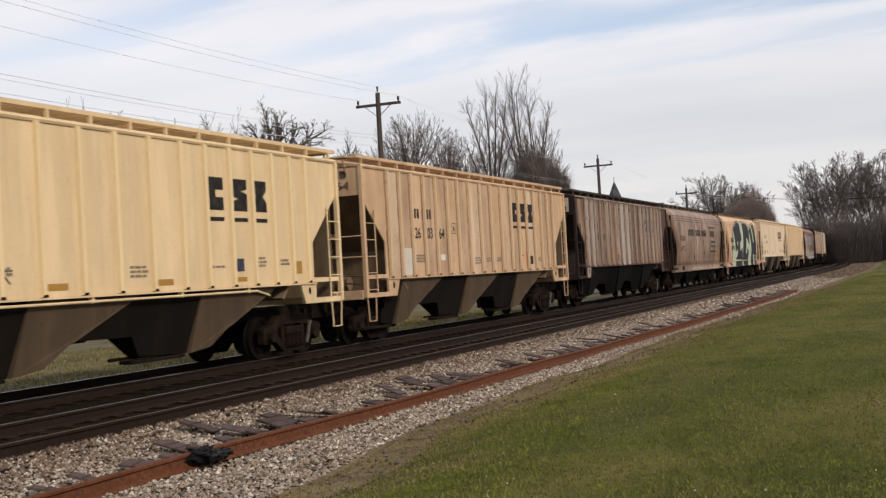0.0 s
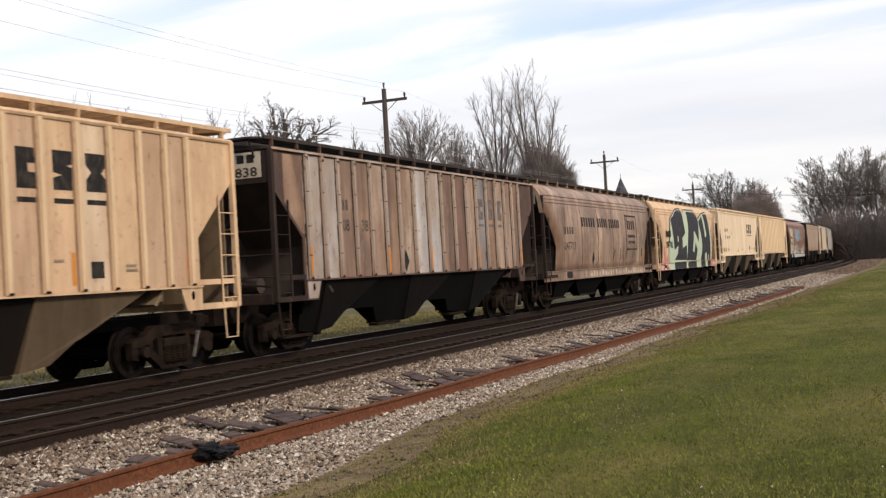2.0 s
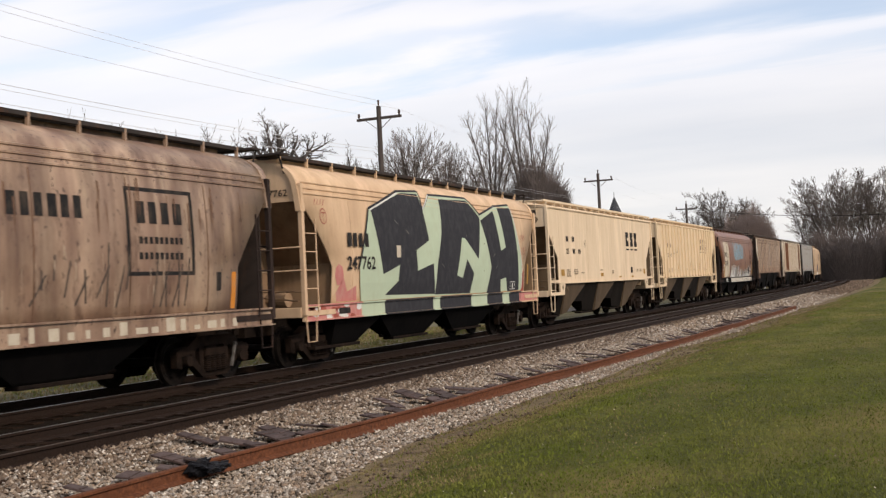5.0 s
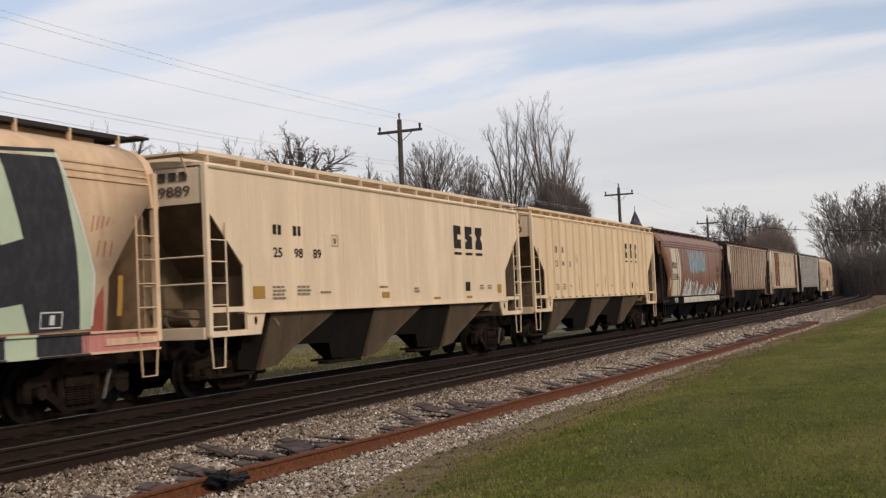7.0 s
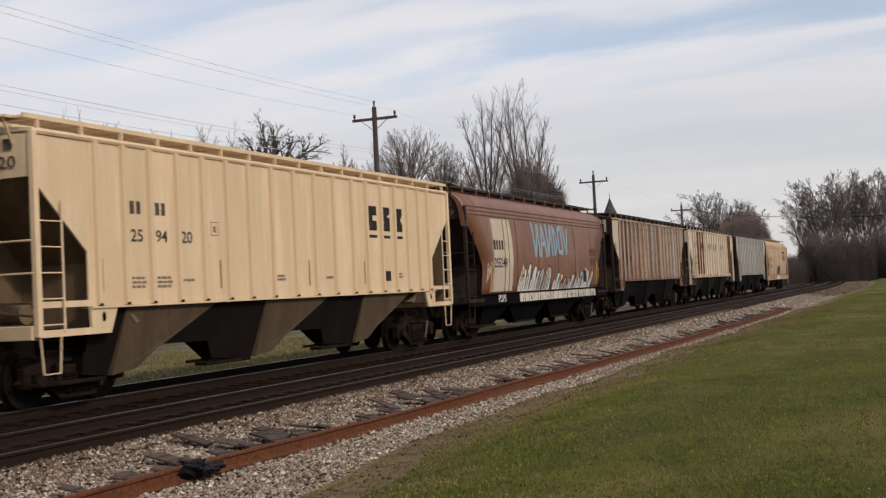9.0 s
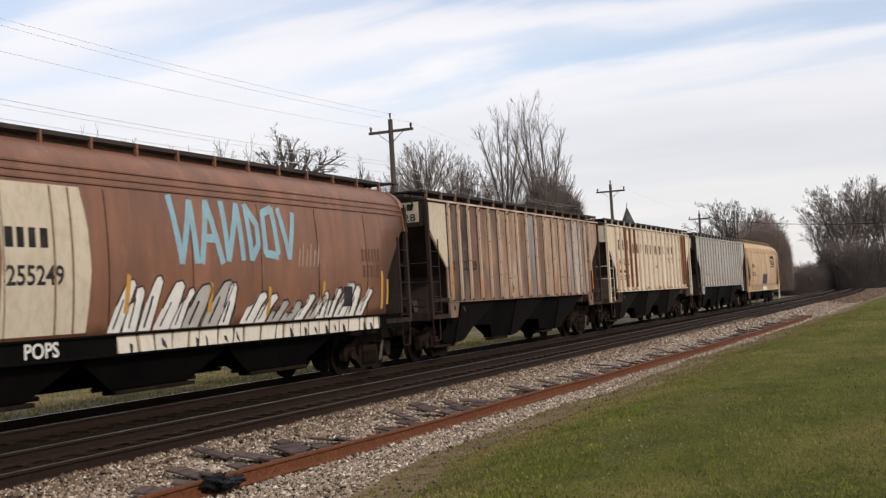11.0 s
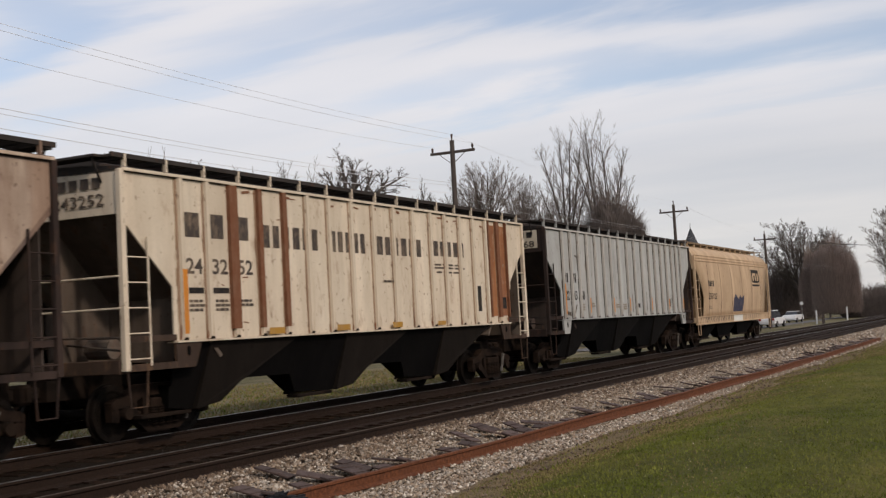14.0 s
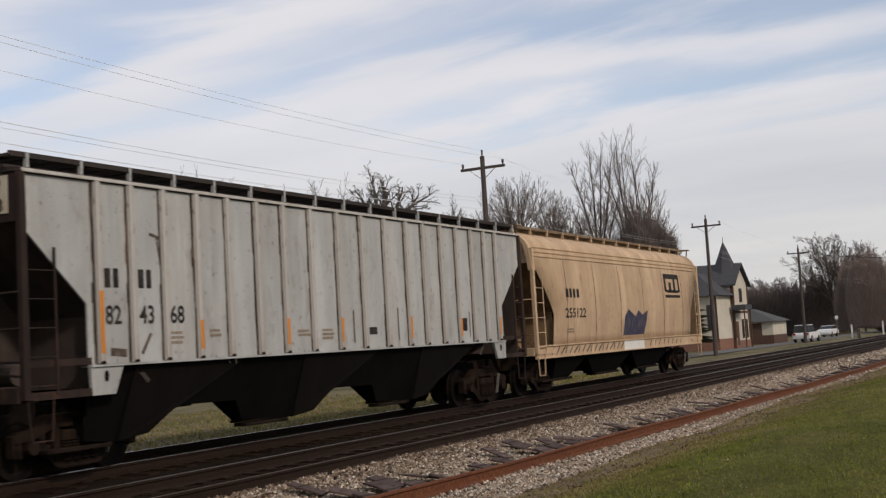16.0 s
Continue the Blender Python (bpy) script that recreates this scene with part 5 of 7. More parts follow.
decal(car_e, "graffiti_edge", [stroke(a, b, 0.04) for a, b in ([((6.51, 3.73), (7.11, 4.15)), ((10.7, 3.74), (12.15, 4.05)), ((13.63, 4.15), (14.24, 2.29)), ((14.24, 2.29), (14.23, 1.47)), ((3.28, 3.56), (5.07, 4.08))])], WHITE, y_flow, BEAD + 0.008)
rg = random.Random(41)
decal(car_e, "scuff_scrawl", [stroke((x0 := rg.uniform(4.3, 13.2), z0 := rg.uniform(1.7, 3.7)), (x0 + rg.uniform(-0.25, 0.25), z0 + rg.uniform(-0.12, 0.12)), 0.022) for _ in range(8)], worn("grey_scuff", (0.12, 0.115, 0.11), 0.5), y_flow, BEAD + 0.008)
decal(car_e, "notice_plate", [rect(4.62, 4.86, 2.42, 2.72)], PANEL_W, y_flow, BEAD + 0.008)
for yy, za, zb in ((y_sillplate, 1.042, 1.333), (y_flange, 1.337, 1.369), (y_flange, 1.011, 1.039)):
    decal(car_e, "sill_graffiti", [rect(a, b, za, zb) for a, b in [(3.95, 6.95), (7.41, 9.75), (11.06, 12.41), (13.03, 14.16)]], BLACKG, yy)
    decal(car_e, "sill_pale_graffiti", [rect(a, b, za, zb) for a, b in [(2.7, 3.95), (6.95, 7.41), (9.75, 11.06), (12.41, 13.03)]], MINT, yy)
    decal(car_e, "pink_sill_paint", [rect(0.1, 2.68, za, zb)], PINK, yy)
decal(car_e, "reporting_mark", marks(2.0, 2.66, 0.32, 1.15, 4), INK, y_flow, 0.038)
text(car_e, "247762", 1.95, 2.12, 0.32, 1.45, INK, y_flow, 0.040)
ring = [stroke((0.97 + 0.15 * math.cos(a), 3.32 + 0.17 * math.sin(a)), (0.97 + 0.15 * math.cos(a + 0.42), 3.32 + 0.17 * math.sin(a + 0.42)), 0.025) for a in [k * 0.4189 for k in range(15)]]
decal(car_e, "red_ring_mark", ring + [stroke((0.97, 3.2), (0.97, 3.42), 0.025), stroke((0.88, 3.4), (1.06, 3.4), 0.025)] + [stroke((0.6 + 0.13 * i, 3.56), (0.68 + 0.13 * i, 3.7), 0.02) for i in range(4)], RED, y_flow)
rg = random.Random(12)
pk = []
for i in range(26):
    x, z = rg.uniform(0.15, 2.6), rg.uniform(1.06, 1.33)
    pk.append([(x + 0.14 * math.cos(k), z + 0.06 * math.sin(k)) for k in (0, 1.2, 2.3, 3.5, 4.6, 5.5)])
decal(car_e, "pink_sill_paint", pk[:14], RED, y_sillplate, 0.008)
decal(car_e, "white_sill_paint", pk[14:], WHITE, y_sillplate, 0.009)
decal(car_e, "sill_plate", [rect(1.55, 2.1, 1.12, 1.26)], INK, y_sillplate, 0.012)
decal(car_e, "red_splash", [[(1.6 + 0.22 * math.cos(k), 2.0 + 0.26 * math.sin(k)) for k in (0, 0.8, 1.7, 2.4, 3.1, 4.2, 5.3)], [(1.5, 1.4), (2.5, 1.4), (2.45, 1.75), (2.0, 1.62), (1.8, 1.95), (1.45, 1.6)]], PINK, y_flow)
decal(car_e, "rear_red_paint", [[(14.2, 1.38), (14.55, 1.38), (14.5, 2.1), (14.35, 1.9)], ], RED, y_flow)
decal(car_e, "rear_sill_paint", [rect(14.0, 15.85, 1.05, 1.33)], PINK, y_sillplate)
decal(car_e, "data_plate", [rect(13.1, 13.12, 1.45, 1.7), rect(13.55, 13.57, 1.45, 1.7), rect(13.1, 13.57, 1.68, 1.7), rect(13.1, 13.57, 1.45, 1.47), rect(13.3, 13.4, 1.5, 1.65)], WHITE, y_flow, BEAD + 0.008)
decal(car_e, "tag", [stroke((14.25 + 0.12 * i, 2.95 + 0.03 * i), (14.33 + 0.12 * i, 3.2), 0.022) for i in range(4)] + [stroke((14.35 + 0.15 * i, 2.55), (14.42 + 0.15 * i, 2.8), 0.022) for i in range(3)], RED, y_flow)
decal(car_e, "amber_strip", [rect(14.85, 14.97, 1.6, 2.25)], AMBER, y_flow)
end_number(car_e, "247762", INK, None, True)

# sixth: smooth cream
for x, d in ((2.27, "25"), (3.08, "98"), (3.84, "89")):
    text(car_f, d, x, 2.64, 0.2, 0.34, INK)
decal(car_f, "reporting_mark", marks(2.28, 3.1, 0.2, 0.38, 2) + marks(3.05, 3.1, 0.2, 0.38, 2), INK)
big_emblem(car_f, (11.45, 12.25, 13.0), 3.05, 3.68, 2.88, 2.95, 0.5, INK)
decal(car_f, "route_box", [rect(4.66, 4.95, 3.16, 3.175), rect(4.66, 4.95, 2.92, 2.935), rect(4.66, 4.675, 2.92, 3.175), rect(4.935, 4.95, 2.92, 3.175), rect(4.75, 4.86, 2.98, 3.1)], INK_S)
decal(car_f, "data_plate", [rect(12.15, 12.48, 1.88, 2.13)], INK)
decal(car_f, "amber_plate", [rect(1.5, 1.92, 1.82, 2.06), rect(7.0, 7.4, 1.76, 1.9), rect(10.0, 10.4, 1.68, 1.74), rect(12.2, 12.6, 1.68, 1.74), rect(14.6, 14.9, 1.8, 2.05)], AMBER)
stencils(car_f, [(2.2, 2.02, 0.5, 4), (3.15, 2.02, 0.55, 3), (4.1, 1.9, 0.5, 1), (6.9, 2.0, 0.45, 1), (8.8, 1.95, 0.3, 2), (13.2, 2.0, 0.3, 2), (13.8, 2.0, 0.3, 2)], INK_S)
for x in (1.45, 3.3, 5.2, 7.1, 9.0, 10.9, 12.8, 14.7):
    bm = bmesh.new()
    box(bm, x - 0.012, x + 0.012, -1.5535, -1.545, 1.66, 4.25)
    part("weld_seam", bm, P_F, car_f)
end_number(car_f, "259889", INK_F)

# seventh: warm cream
for x, d in ((2.3, "25"), (3.0, "94"), (3.75, "20")):
    text(car_g, d, x, 2.64, 0.22, 0.34, INK_F)
decal(car_g, "reporting_mark", marks(2.3, 3.12, 0.22, 0.36, 2) + marks(3.0, 3.12, 0.22, 0.36, 2), INK_F)
big_emblem(car_g, (11.45, 12.2, 12.95), 3.1, 3.7, 2.92, 2.99, 0.46, INK)
decal(car_g, "route_box", [rect(4.7, 4.95, 3.05, 3.065), rect(4.7, 4.95, 2.8, 2.815), rect(4.7, 4.715, 2.8, 3.065), rect(4.935, 4.95, 2.8, 3.065), rect(4.78, 4.87, 2.86, 2.98)], INK_S)
decal(car_g, "data_plate", [rect(12.3, 12.6, 1.85, 2.1)], INK)
decal(car_g, "reflector", [rect(x, x + 0.06, 1.8, 2.35) for x in (1.5, 4.95, 8.4, 11.1)], AMBER, y_plate, 0.006)
stencils(car_g, [(2.3, 2.0, 0.4, 3), (3.0, 2.0, 0.45, 3), (3.75, 1.95, 0.4, 1), (7.0, 2.0, 0.4, 2), (9.2, 1.95, 0.35, 1), (13.0, 2.0, 0.3, 2)], INK_S)
end_number(car_g, "259420", INK_F)

# eighth: rust brown, white panel, blue letters and white shards
decal(car_h, "white_panel", [[(2.2, 3.72), (3.97, 3.72), (4.08, 3.1), (4.12, 2.4), (4.0, 1.42), (2.15, 1.42), (2.24, 2.6)]], PANEL_W, y_flow)
M_SEAM_H = worn("brown_seam", (0.16, 0.1, 0.06))
for x in (3.3, 3.7):
    bm = bmesh.new()
    zz = [1.42, 1.9, 2.4, 2.8, 3.2, 3.7]
    for za, zb in zip(zz, zz[1:]):
        beam(bm, (x, -(y_flow(za) + 0.006), za), (x, -(y_flow(zb) + 0.006), zb), 0.035, 0.02)
    part("panel_seam", bm, M_SEAM_H, car_h)
decal(car_h, "reporting_mark", marks(2.3, 2.74, 0.30, 0.95, 4), INK, y_flow, 0.006)
text(car_h, "255249", 2.3, 2.17, 0.31, 1.2, INK, y_flow, 0.007)
text(car_h, "POPS", 2.64, 1.08, 0.24, 0.72, WHITE, y_sillplate)
lets = [[(6.25, 3.72), (6.5, 2.55)], [(6.5, 2.55), (6.85, 3.66)], [(6.85, 3.66), (6.95, 2.55)], [(7.1, 2.55), (7.35, 3.68)], [(7.35, 3.68), (7.75, 2.55)], [(7.2, 3.0), (7.6, 3.0)], [(7.85, 3.7), (7.95, 2.6)],
        [(7.95, 2.6), (8.35, 3.68)], [(8.35, 3.68), (8.45, 2.62)], [(8.65, 3.68), (8.75, 2.62)], [(8.65, 3.66), (9.0, 3.3)], [(9.0, 3.3), (9.0, 2.9)], [(9.0, 2.9), (8.75, 2.64)], [(9.25, 3.55), (9.25, 2.75)],
        [(9.25, 3.55), (9.6, 3.66)], [(9.6, 3.66), (9.72, 2.75)], [(9.25, 2.75), (9.7, 2.7)], [(9.85, 3.66), (10.15, 2.66)], [(10.15, 2.66), (10.42, 3.6)]]
decal(car_h, "blue_graffiti", [stroke(a, b, 0.16) for a, b in lets], BLUE, y_flow)
decal(car_h, "faint_graffiti", [stroke((10.5 + 0.16 * i, 2.5), (10.6 + 0.16 * i, 2.85 + 0.12 * (i % 2)), 0.04) for i in range(6)], worn("faint_paint", (0.36, 0.27, 0.22), 0.5), y_flow)
rg = random.Random(21)
shard_w, shard_g, shard_k, shard_d = [], [], [], []
x = 4.5
while x < 13.4:
    if 7.75 < x < 8.1:
        x += 0.35
        continue
    top = 2.22 if x < 7.8 else 1.93 if x < 11.1 else 2.05
    w, h = rg.uniform(0.36, 0.62), top + rg.uniform(-0.14, 0.12)
    lean = rg.uniform(0.12, 0.42)
    m = 1.39 + (h - 1.39) * rg.uniform(0.4, 0.6)
    blob = [(x, 1.39), (x + w * 0.8, 1.385), (x + w + lean * 0.4, m), (x + w + lean, h - 0.1), (x + w * 0.85 + lean, h), (x + w * 0.5 + lean, h - 0.03), (x + w * 0.35 + lean * 0.8, h - rg.uniform(0.12, 0.3)), (x + w * 0.12 + lean * 0.5, m)]
    (shard_g if rg.random() < 0.25 else shard_w).append(blob)
    for a, b in zip(blob[1:], blob[2:]):
        shard_k.append(stroke(a, b, rg.uniform(0.02, 0.035)))
    shard_k.append(stroke((x + w * 0.35, 1.45), (x + w * 0.55 + lean * 0.5, m + 0.1), rg.uniform(0.02, 0.05)))
    if rg.random() < 0.5:
        shard_d.append([(x + w * 0.75, 1.4), (x + w * 1.1, 1.4), (x + w * 1.15 + lean * 0.5, m), (x + w + lean * 0.45, m + 0.12)])
    x += w * rg.uniform(0.8, 1.0)
GREY_SPRAY = worn("grey_spray_paint", (0.36, 0.35, 0.33), 0.4)
decal(car_h, "dark_graffiti", shard_d, worn("charcoal_spray_paint", (0.05, 0.045, 0.045), 0.4), y_flow, 0.004)
for i, pl in enumerate(shard_w):
    decal(car_h, "white_graffiti", [pl], WHITE, y_flow, 0.006 + 0.002 * (i % 2))
for pl in shard_g:
    decal(car_h, "grey_graffiti", [pl], GREY_SPRAY, y_flow, 0.0065)
decal(car_h, "graffiti_outline", shard_k, BLACKG, y_flow, 0.012)
for x, z0, z1 in ((4.95, 1.7, 2.36), (7.3, 1.65, 2.2), (9.3, 1.5, 2.1), (11.5, 1.75, 2.2)):
    decal(car_h, "golden_graffiti", [[(x - 0.07, z0), (x + 0.06, z0), (x + 0.12, z1 - 0.05), (x + 0.02, z1)]], YEL_FADE, y_flow, 0.014)
sill_w, sill_k, x = [], [], 4.75
while x < 13.9:
    w = rg.uniform(0.3, 0.6)
    a, b, lean = x + rg.uniform(0.0, 0.05), x + w - rg.uniform(0.0, 0.05), rg.uniform(-0.06, 0.1)
    sill_w.append([(a, 1.045), (b, 1.045), (b + lean * 0.5, 1.2), (b + lean, 1.335), (a + lean, 1.335), (a + lean * 0.5, 1.2)])
    if rg.random() < 0.75:
        c = a + w * rg.uniform(0.3, 0.65)
        sill_k.append([(c, 1.045 if rg.random() < 0.6 else 1.12), (c + rg.uniform(0.05, 0.16), 1.045), (c + rg.uniform(0.04, 0.1), 1.17), (c - 0.02, 1.2 + rg.uniform(0, 0.08))])
    sill_k.append(stroke((b, 1.05), (b + lean, 1.33), rg.uniform(0.015, 0.035)))
    x += w
decal(car_h, "sill_graffiti", [rect(4.7, 14.2, 1.05, 1.33)], worn("tan_spray_paint", (0.34, 0.27, 0.19), 0.4, (0.16, 0.11, 0.08)), y_sillplate, 0.003)
decal(car_h, "sill_graffiti", sill_w, worn("dirty_white_spray_paint", (0.60, 0.56, 0.48), 0.4, (0.36, 0.28, 0.2)), y_sillplate, 0.005)
decal(car_h, "sill_graffiti_outline", sill_k, BLACKG, y_sillplate, 0.008)
decal(car_h, "faded_mark", marks(13.35, 2.62, 0.3, 1.0, 6) + marks(13.4, 2.25, 0.28, 0.9, 5), worn("faded_black_lettering", (0.10, 0.055, 0.04), 0.75, (0.2, 0.09, 0.05)), y_flow, 0.003)
decal(car_h, "data_plate", [rect(12.45, 12.85, 1.6, 2.05)], BLACKG, y_flow, 0.012)
decal(car_h, "orange_strip", [rect(1.95, 2.1, 1.4, 2.35), rect(14.3, 14.42, 1.5, 2.4), rect(14.6, 14.7, 1.6, 2.2)], YEL_FADE, y_flow, 0.008)
decal(car_h, "tag", [stroke((1.6 + 0.1 * i, 1.7 + 0.1 * i), (1.72 + 0.08 * i, 2.3 - 0.05 * i), 0.04) for i in range(4)], WHITE, y_flow, 0.006)
end_number(car_h, "255249", INK_F)

# ninth: patchy brown and grey
text(car_i, "2", 1.62, 2.43, 0.27, 0.15, INK)
text(car_i, "22", 2.32, 2.43, 0.27, 0.34, INK)
text(car_i, "28", 3.02, 2.43, 0.27, 0.36, INK)
decal(car_i, "reporting_mark", marks(1.6, 2.99, 0.27, 0.36, 2) + marks(2.35, 2.99, 0.27, 0.36, 2), INK_F)
decal(car_i, "warning_diamond", [[(6.28, 1.7), (6.44, 1.88), (6.28, 2.06), (6.12, 1.88)]], INK_F, y_plate, 0.008)
decal(car_i, "reflector", [rect(1.378, 1.462, 1.73, 2.65), rect(3.598, 3.682, 1.73, 2.2), rect(7.788, 7.872, 1.73, 2.15), rect(5.998, 6.082, 1.73, 1.95), rect(10.5, 10.58, 1.73, 2.2), rect(14.98, 15.06, 1.73, 2.5)], ORANGE, y_ribtop, 0.003)
decal(car_i, "cream_corner", [[(0.06, 4.24), (0.06, 3.64), (1.18, 2.52), (1.36, 2.52), (1.36, 4.24)]], PANEL_W, y_rib, 0.004)
decal(car_i, "cream_corner", [[(RL - 0.31, 4.24), (RL - 0.31, 3.64), (RL - 1.31, 2.64), (RL - 1.38, 2.64), (RL - 1.38, 4.24)]], P_TAN2, y_rib, 0.004)
decal(car_i, "faded_emblem", [[(14.46, 3.62), (14.62, 3.62), (14.72, 3.42), (14.82, 3.62), (14.96, 3.62), (14.96, 2.92), (14.46, 2.92)], rect(14.46, 14.96, 2.72, 2.84)], INK_F)
end_number(car_i, "252228", INK, PANEL_W)

# tenth: chalky cream
decal(car_j, "large_mark", marks(1.55, 3.3, 0.42, 0.55, 1) + marks(2.25, 3.3, 0.42, 0.5, 1) + marks(2.98, 3.3, 0.42, 0.5, 1), INK_F)
for x, d in ((1.55, "24"), (2.25, "32"), (2.98, "52")):
    text(car_j, d, x, 2.68, 0.27, 0.44, INK_F)
decal(car_j, "slogan", marks(3.76, 3.2, 0.42, 2.0, 6) + marks(6.1, 3.2, 0.42, 1.5, 5) + marks(8.0, 3.2, 0.40, 2.2, 6) + marks(10.7, 3.25, 0.36, 1.8, 5), INK_F)
stencils(car_j, [(10.7, 3.02, 1.7, 2), (10.8, 2.84, 1.4, 1), (1.6, 2.2, 0.4, 3), (2.3, 2.2, 0.4, 3), (3.0, 2.2, 0.4, 2), (8.2, 2.6, 0.6, 1)], INK_F)
decal(car_j, "data_plate", [rect(12.98, 13.3, 1.9, 2.55), rect(1.6, 2.0, 2.35, 2.45), rect(2.25, 2.7, 2.35, 2.45)], INK)
decal(car_j, "reflector", [rect(1.38, 1.5, 1.68, 2.75)], ORANGE, y_ribtop, 0.003)
decal(car_j, "amber_plate", [rect(3.75, 4.25, 1.6, 1.72), rect(6.1, 6.6, 1.6, 1.72), rect(8.4, 8.85, 1.6, 1.72), rect(10.6, 11.0, 1.6, 1.7)], AMBER, y_ribtop, 0.016)
for xa, xb, mt in ((2.72, 2.95, BROWN_RIB), (3.58, 3.70, BROWN_RIB), (4.37, 4.50, BROWN_RIB), (13.78, 13.85, BROWN_RIB), (14.3, 14.48, BROWN_RIB), (14.93, 14.98, BROWN_RIB)):
    bm = bmesh.new()
    box(bm, xa, xb, -1.632, -1.55, 1.73, 4.26)
    part("rusted_rib", bm, mt, car_j, "deep brown rusted rib")
RUST_J = car_paint("streaked_rusted_sheet", (0.40, 0.17, 0.07), (0.17, 0.065, 0.034), (0.52, 0.41, 0.29), 0.8, 0.7)
decal(car_j, "rusted_sheet", [rect(13.85, 14.93, 1.76, 4.16)], RUST_J, y_plate, 0.004)
decal(car_j, "dark_plate", [rect(14.56, 14.88, 1.95, 2.25)], INK, y_plate, 0.008)
rg = random.Random(31)
decal(car_j, "rust_scar", [stroke((x0 := rg.uniform(2, 13.6), z0 := rg.uniform(1.8, 3.9)), (x0 + rg.uniform(0.03, 0.16), z0 + rg.uniform(-0.06, 0.04)), 0.02) for _ in range(18)]
      + [stroke((x0 := rg.uniform(1.5, 13.6), z0 := rg.uniform(4.08, 4.2)), (x0 + rg.uniform(0.08, 0.3), z0 + rg.uniform(-0.03, 0.03)), rg.uniform(0.02, 0.06)) for _ in range(16)]
      + [stroke((x0 := rg.choice([r_[0] for r_ in STD]) - 0.09, 1.6), (x0 + rg.uniform(-0.05, 0.05), rg.uniform(1.66, 1.85)), rg.uniform(0.02, 0.05)) for _ in range(24)], BROWN_RIB, y_plate, 0.003)
end_number(car_j, "243252", INK_F)

# eleventh: pale grey
decal(car_k, "reporting_mark", marks(1.55, 2.7, 0.29, 0.36, 2) + marks(2.26, 2.7, 0.29, 0.36, 2), INK)
for x, d in ((1.55, "82"), (2.26, "43"), (2.96, "68")):
    text(car_k, d, x, 2.15, 0.29, 0.33, INK)
decal(car_k, "reflector", [rect(x - 0.042, x + 0.042, 1.73, z) for x, z in ((1.42, 2.65), (3.64, 2.2), (6.04, 2.2), (7.83, 2.2), (10.54, 2.2), (12.90, 2.15), (15.02, 2.15))], ORANGE, y_ribtop, 0.003)
stencils(car_k, [(2.96, 1.98, 0.3, 3), (3.9, 2.0, 0.3, 2), (6.4, 1.95, 0.4, 2), (7.2, 1.95, 0.4, 3)], INK_S)
decal(car_k, "data_plate", [rect(13.0, 13.3, 1.85, 2.15), rect(8.9, 9.2, 1.85, 2.0)], INK)
decal(car_k, "scrape", [stroke((2.55, 3.55), (2.75, 3.5), 0.05), stroke((2.7, 3.5), (2.75, 3.2), 0.04), stroke((1.65, 1.75), (1.95, 1.72), 0.12), stroke((2.3, 1.7), (2.5, 2.0), 0.06)], INK_F)
decal(car_k, "bare_streak", [rect(x, x + 0.05, 1.7, z) for x, z in ((8.3, 2.35), (8.62, 2.3), (10.05, 2.4), (13.4, 2.3))], worn("dark_drip", (0.08, 0.06, 0.05), 0.3), y_plate, 0.006)
rg = random.Random(91)
decal(car_k, "dirt_scar", [[(x, z), (x + 0.02, z), (x + 0.03, z - ln), (x - 0.005, z - ln * 0.8)] for x, z, ln in [(rg.choice([r_[0] for r_ in STD]) + rg.choice((-0.09, 0.09)), rg.uniform(1.9, 4.2), rg.uniform(0.15, 0.6)) for _ in range(60)]], worn("grey_brown_run", (0.16, 0.13, 0.105), 0.6, (0.3, 0.28, 0.25)), y_plate, 0.003)
end_number(car_k, "824368", INK, PANEL_W)

# last: peach tan
decal(car_l, "reporting_mark", marks(2.2, 2.68, 0.26, 1.1, 4), INK, y_flow)
text(car_l, "255122", 2.1, 2.1, 0.28, 1.6, INK, y_flow)
decal(car_l, "emblem_block", [rect(11.57, 13.4, 3.42, 3.6), rect(11.57, 11.8, 2.95, 3.42), rect(12.1, 12.4, 2.95, 3.3), rect(12.65, 12.9, 2.95, 3.42), rect(13.2, 13.4, 2.95, 3.42), rect(11.8, 13.2, 2.92, 3.02), rect(11.6, 13.4, 2.74, 2.84)], INK, y_flow)
decal(car_l, "blue_graffiti", [[(7.0, 1.5), (9.1, 1.5), (9.5, 2.3), (8.9, 2.15), (8.5, 2.3), (8.2, 2.1), (7.5, 2.35), (7.15, 2.1)]], NAVY, y_flow)
decal(car_l, "white_sill_paint", [rect(7.0, 9.0, 1.04, 1.34)], WHITE, y_sillplate)
decal(car_l, "sill_scrawl", [stroke((1.0 + 0.33 * i, 1.1), (1.15 + 0.33 * i + 0.1 * (i % 3), 1.3), 0.05) for i in range(18)] + [stroke((9.6 + 0.5 * i, 1.1), (9.75 + 0.5 * i, 1.28), 0.05) for i in range(8)], INK_F, y_sillplate, 0.008)
stencils(car_l, [(2.2, 1.75, 0.6, 2)], INK_S, y_flow)
streaks(car_l, "rust_scar", 14, 1.4, 15.0, (1.8, 3.7), (0.2, 0.9), (0.006, 0.02), worn("tan_rust_run", (0.26, 0.14, 0.075), 0.6, (0.42, 0.28, 0.18)), 0.003)
end_number(car_l, "255122", INK_F)


# ---------------------------------------------------------------- poles and wires
POLE_Y = 23.5
POLES = [(7.2, 10.3), (48.9, 10.3), (87.8, 9.95), (123.0, 9.3)]


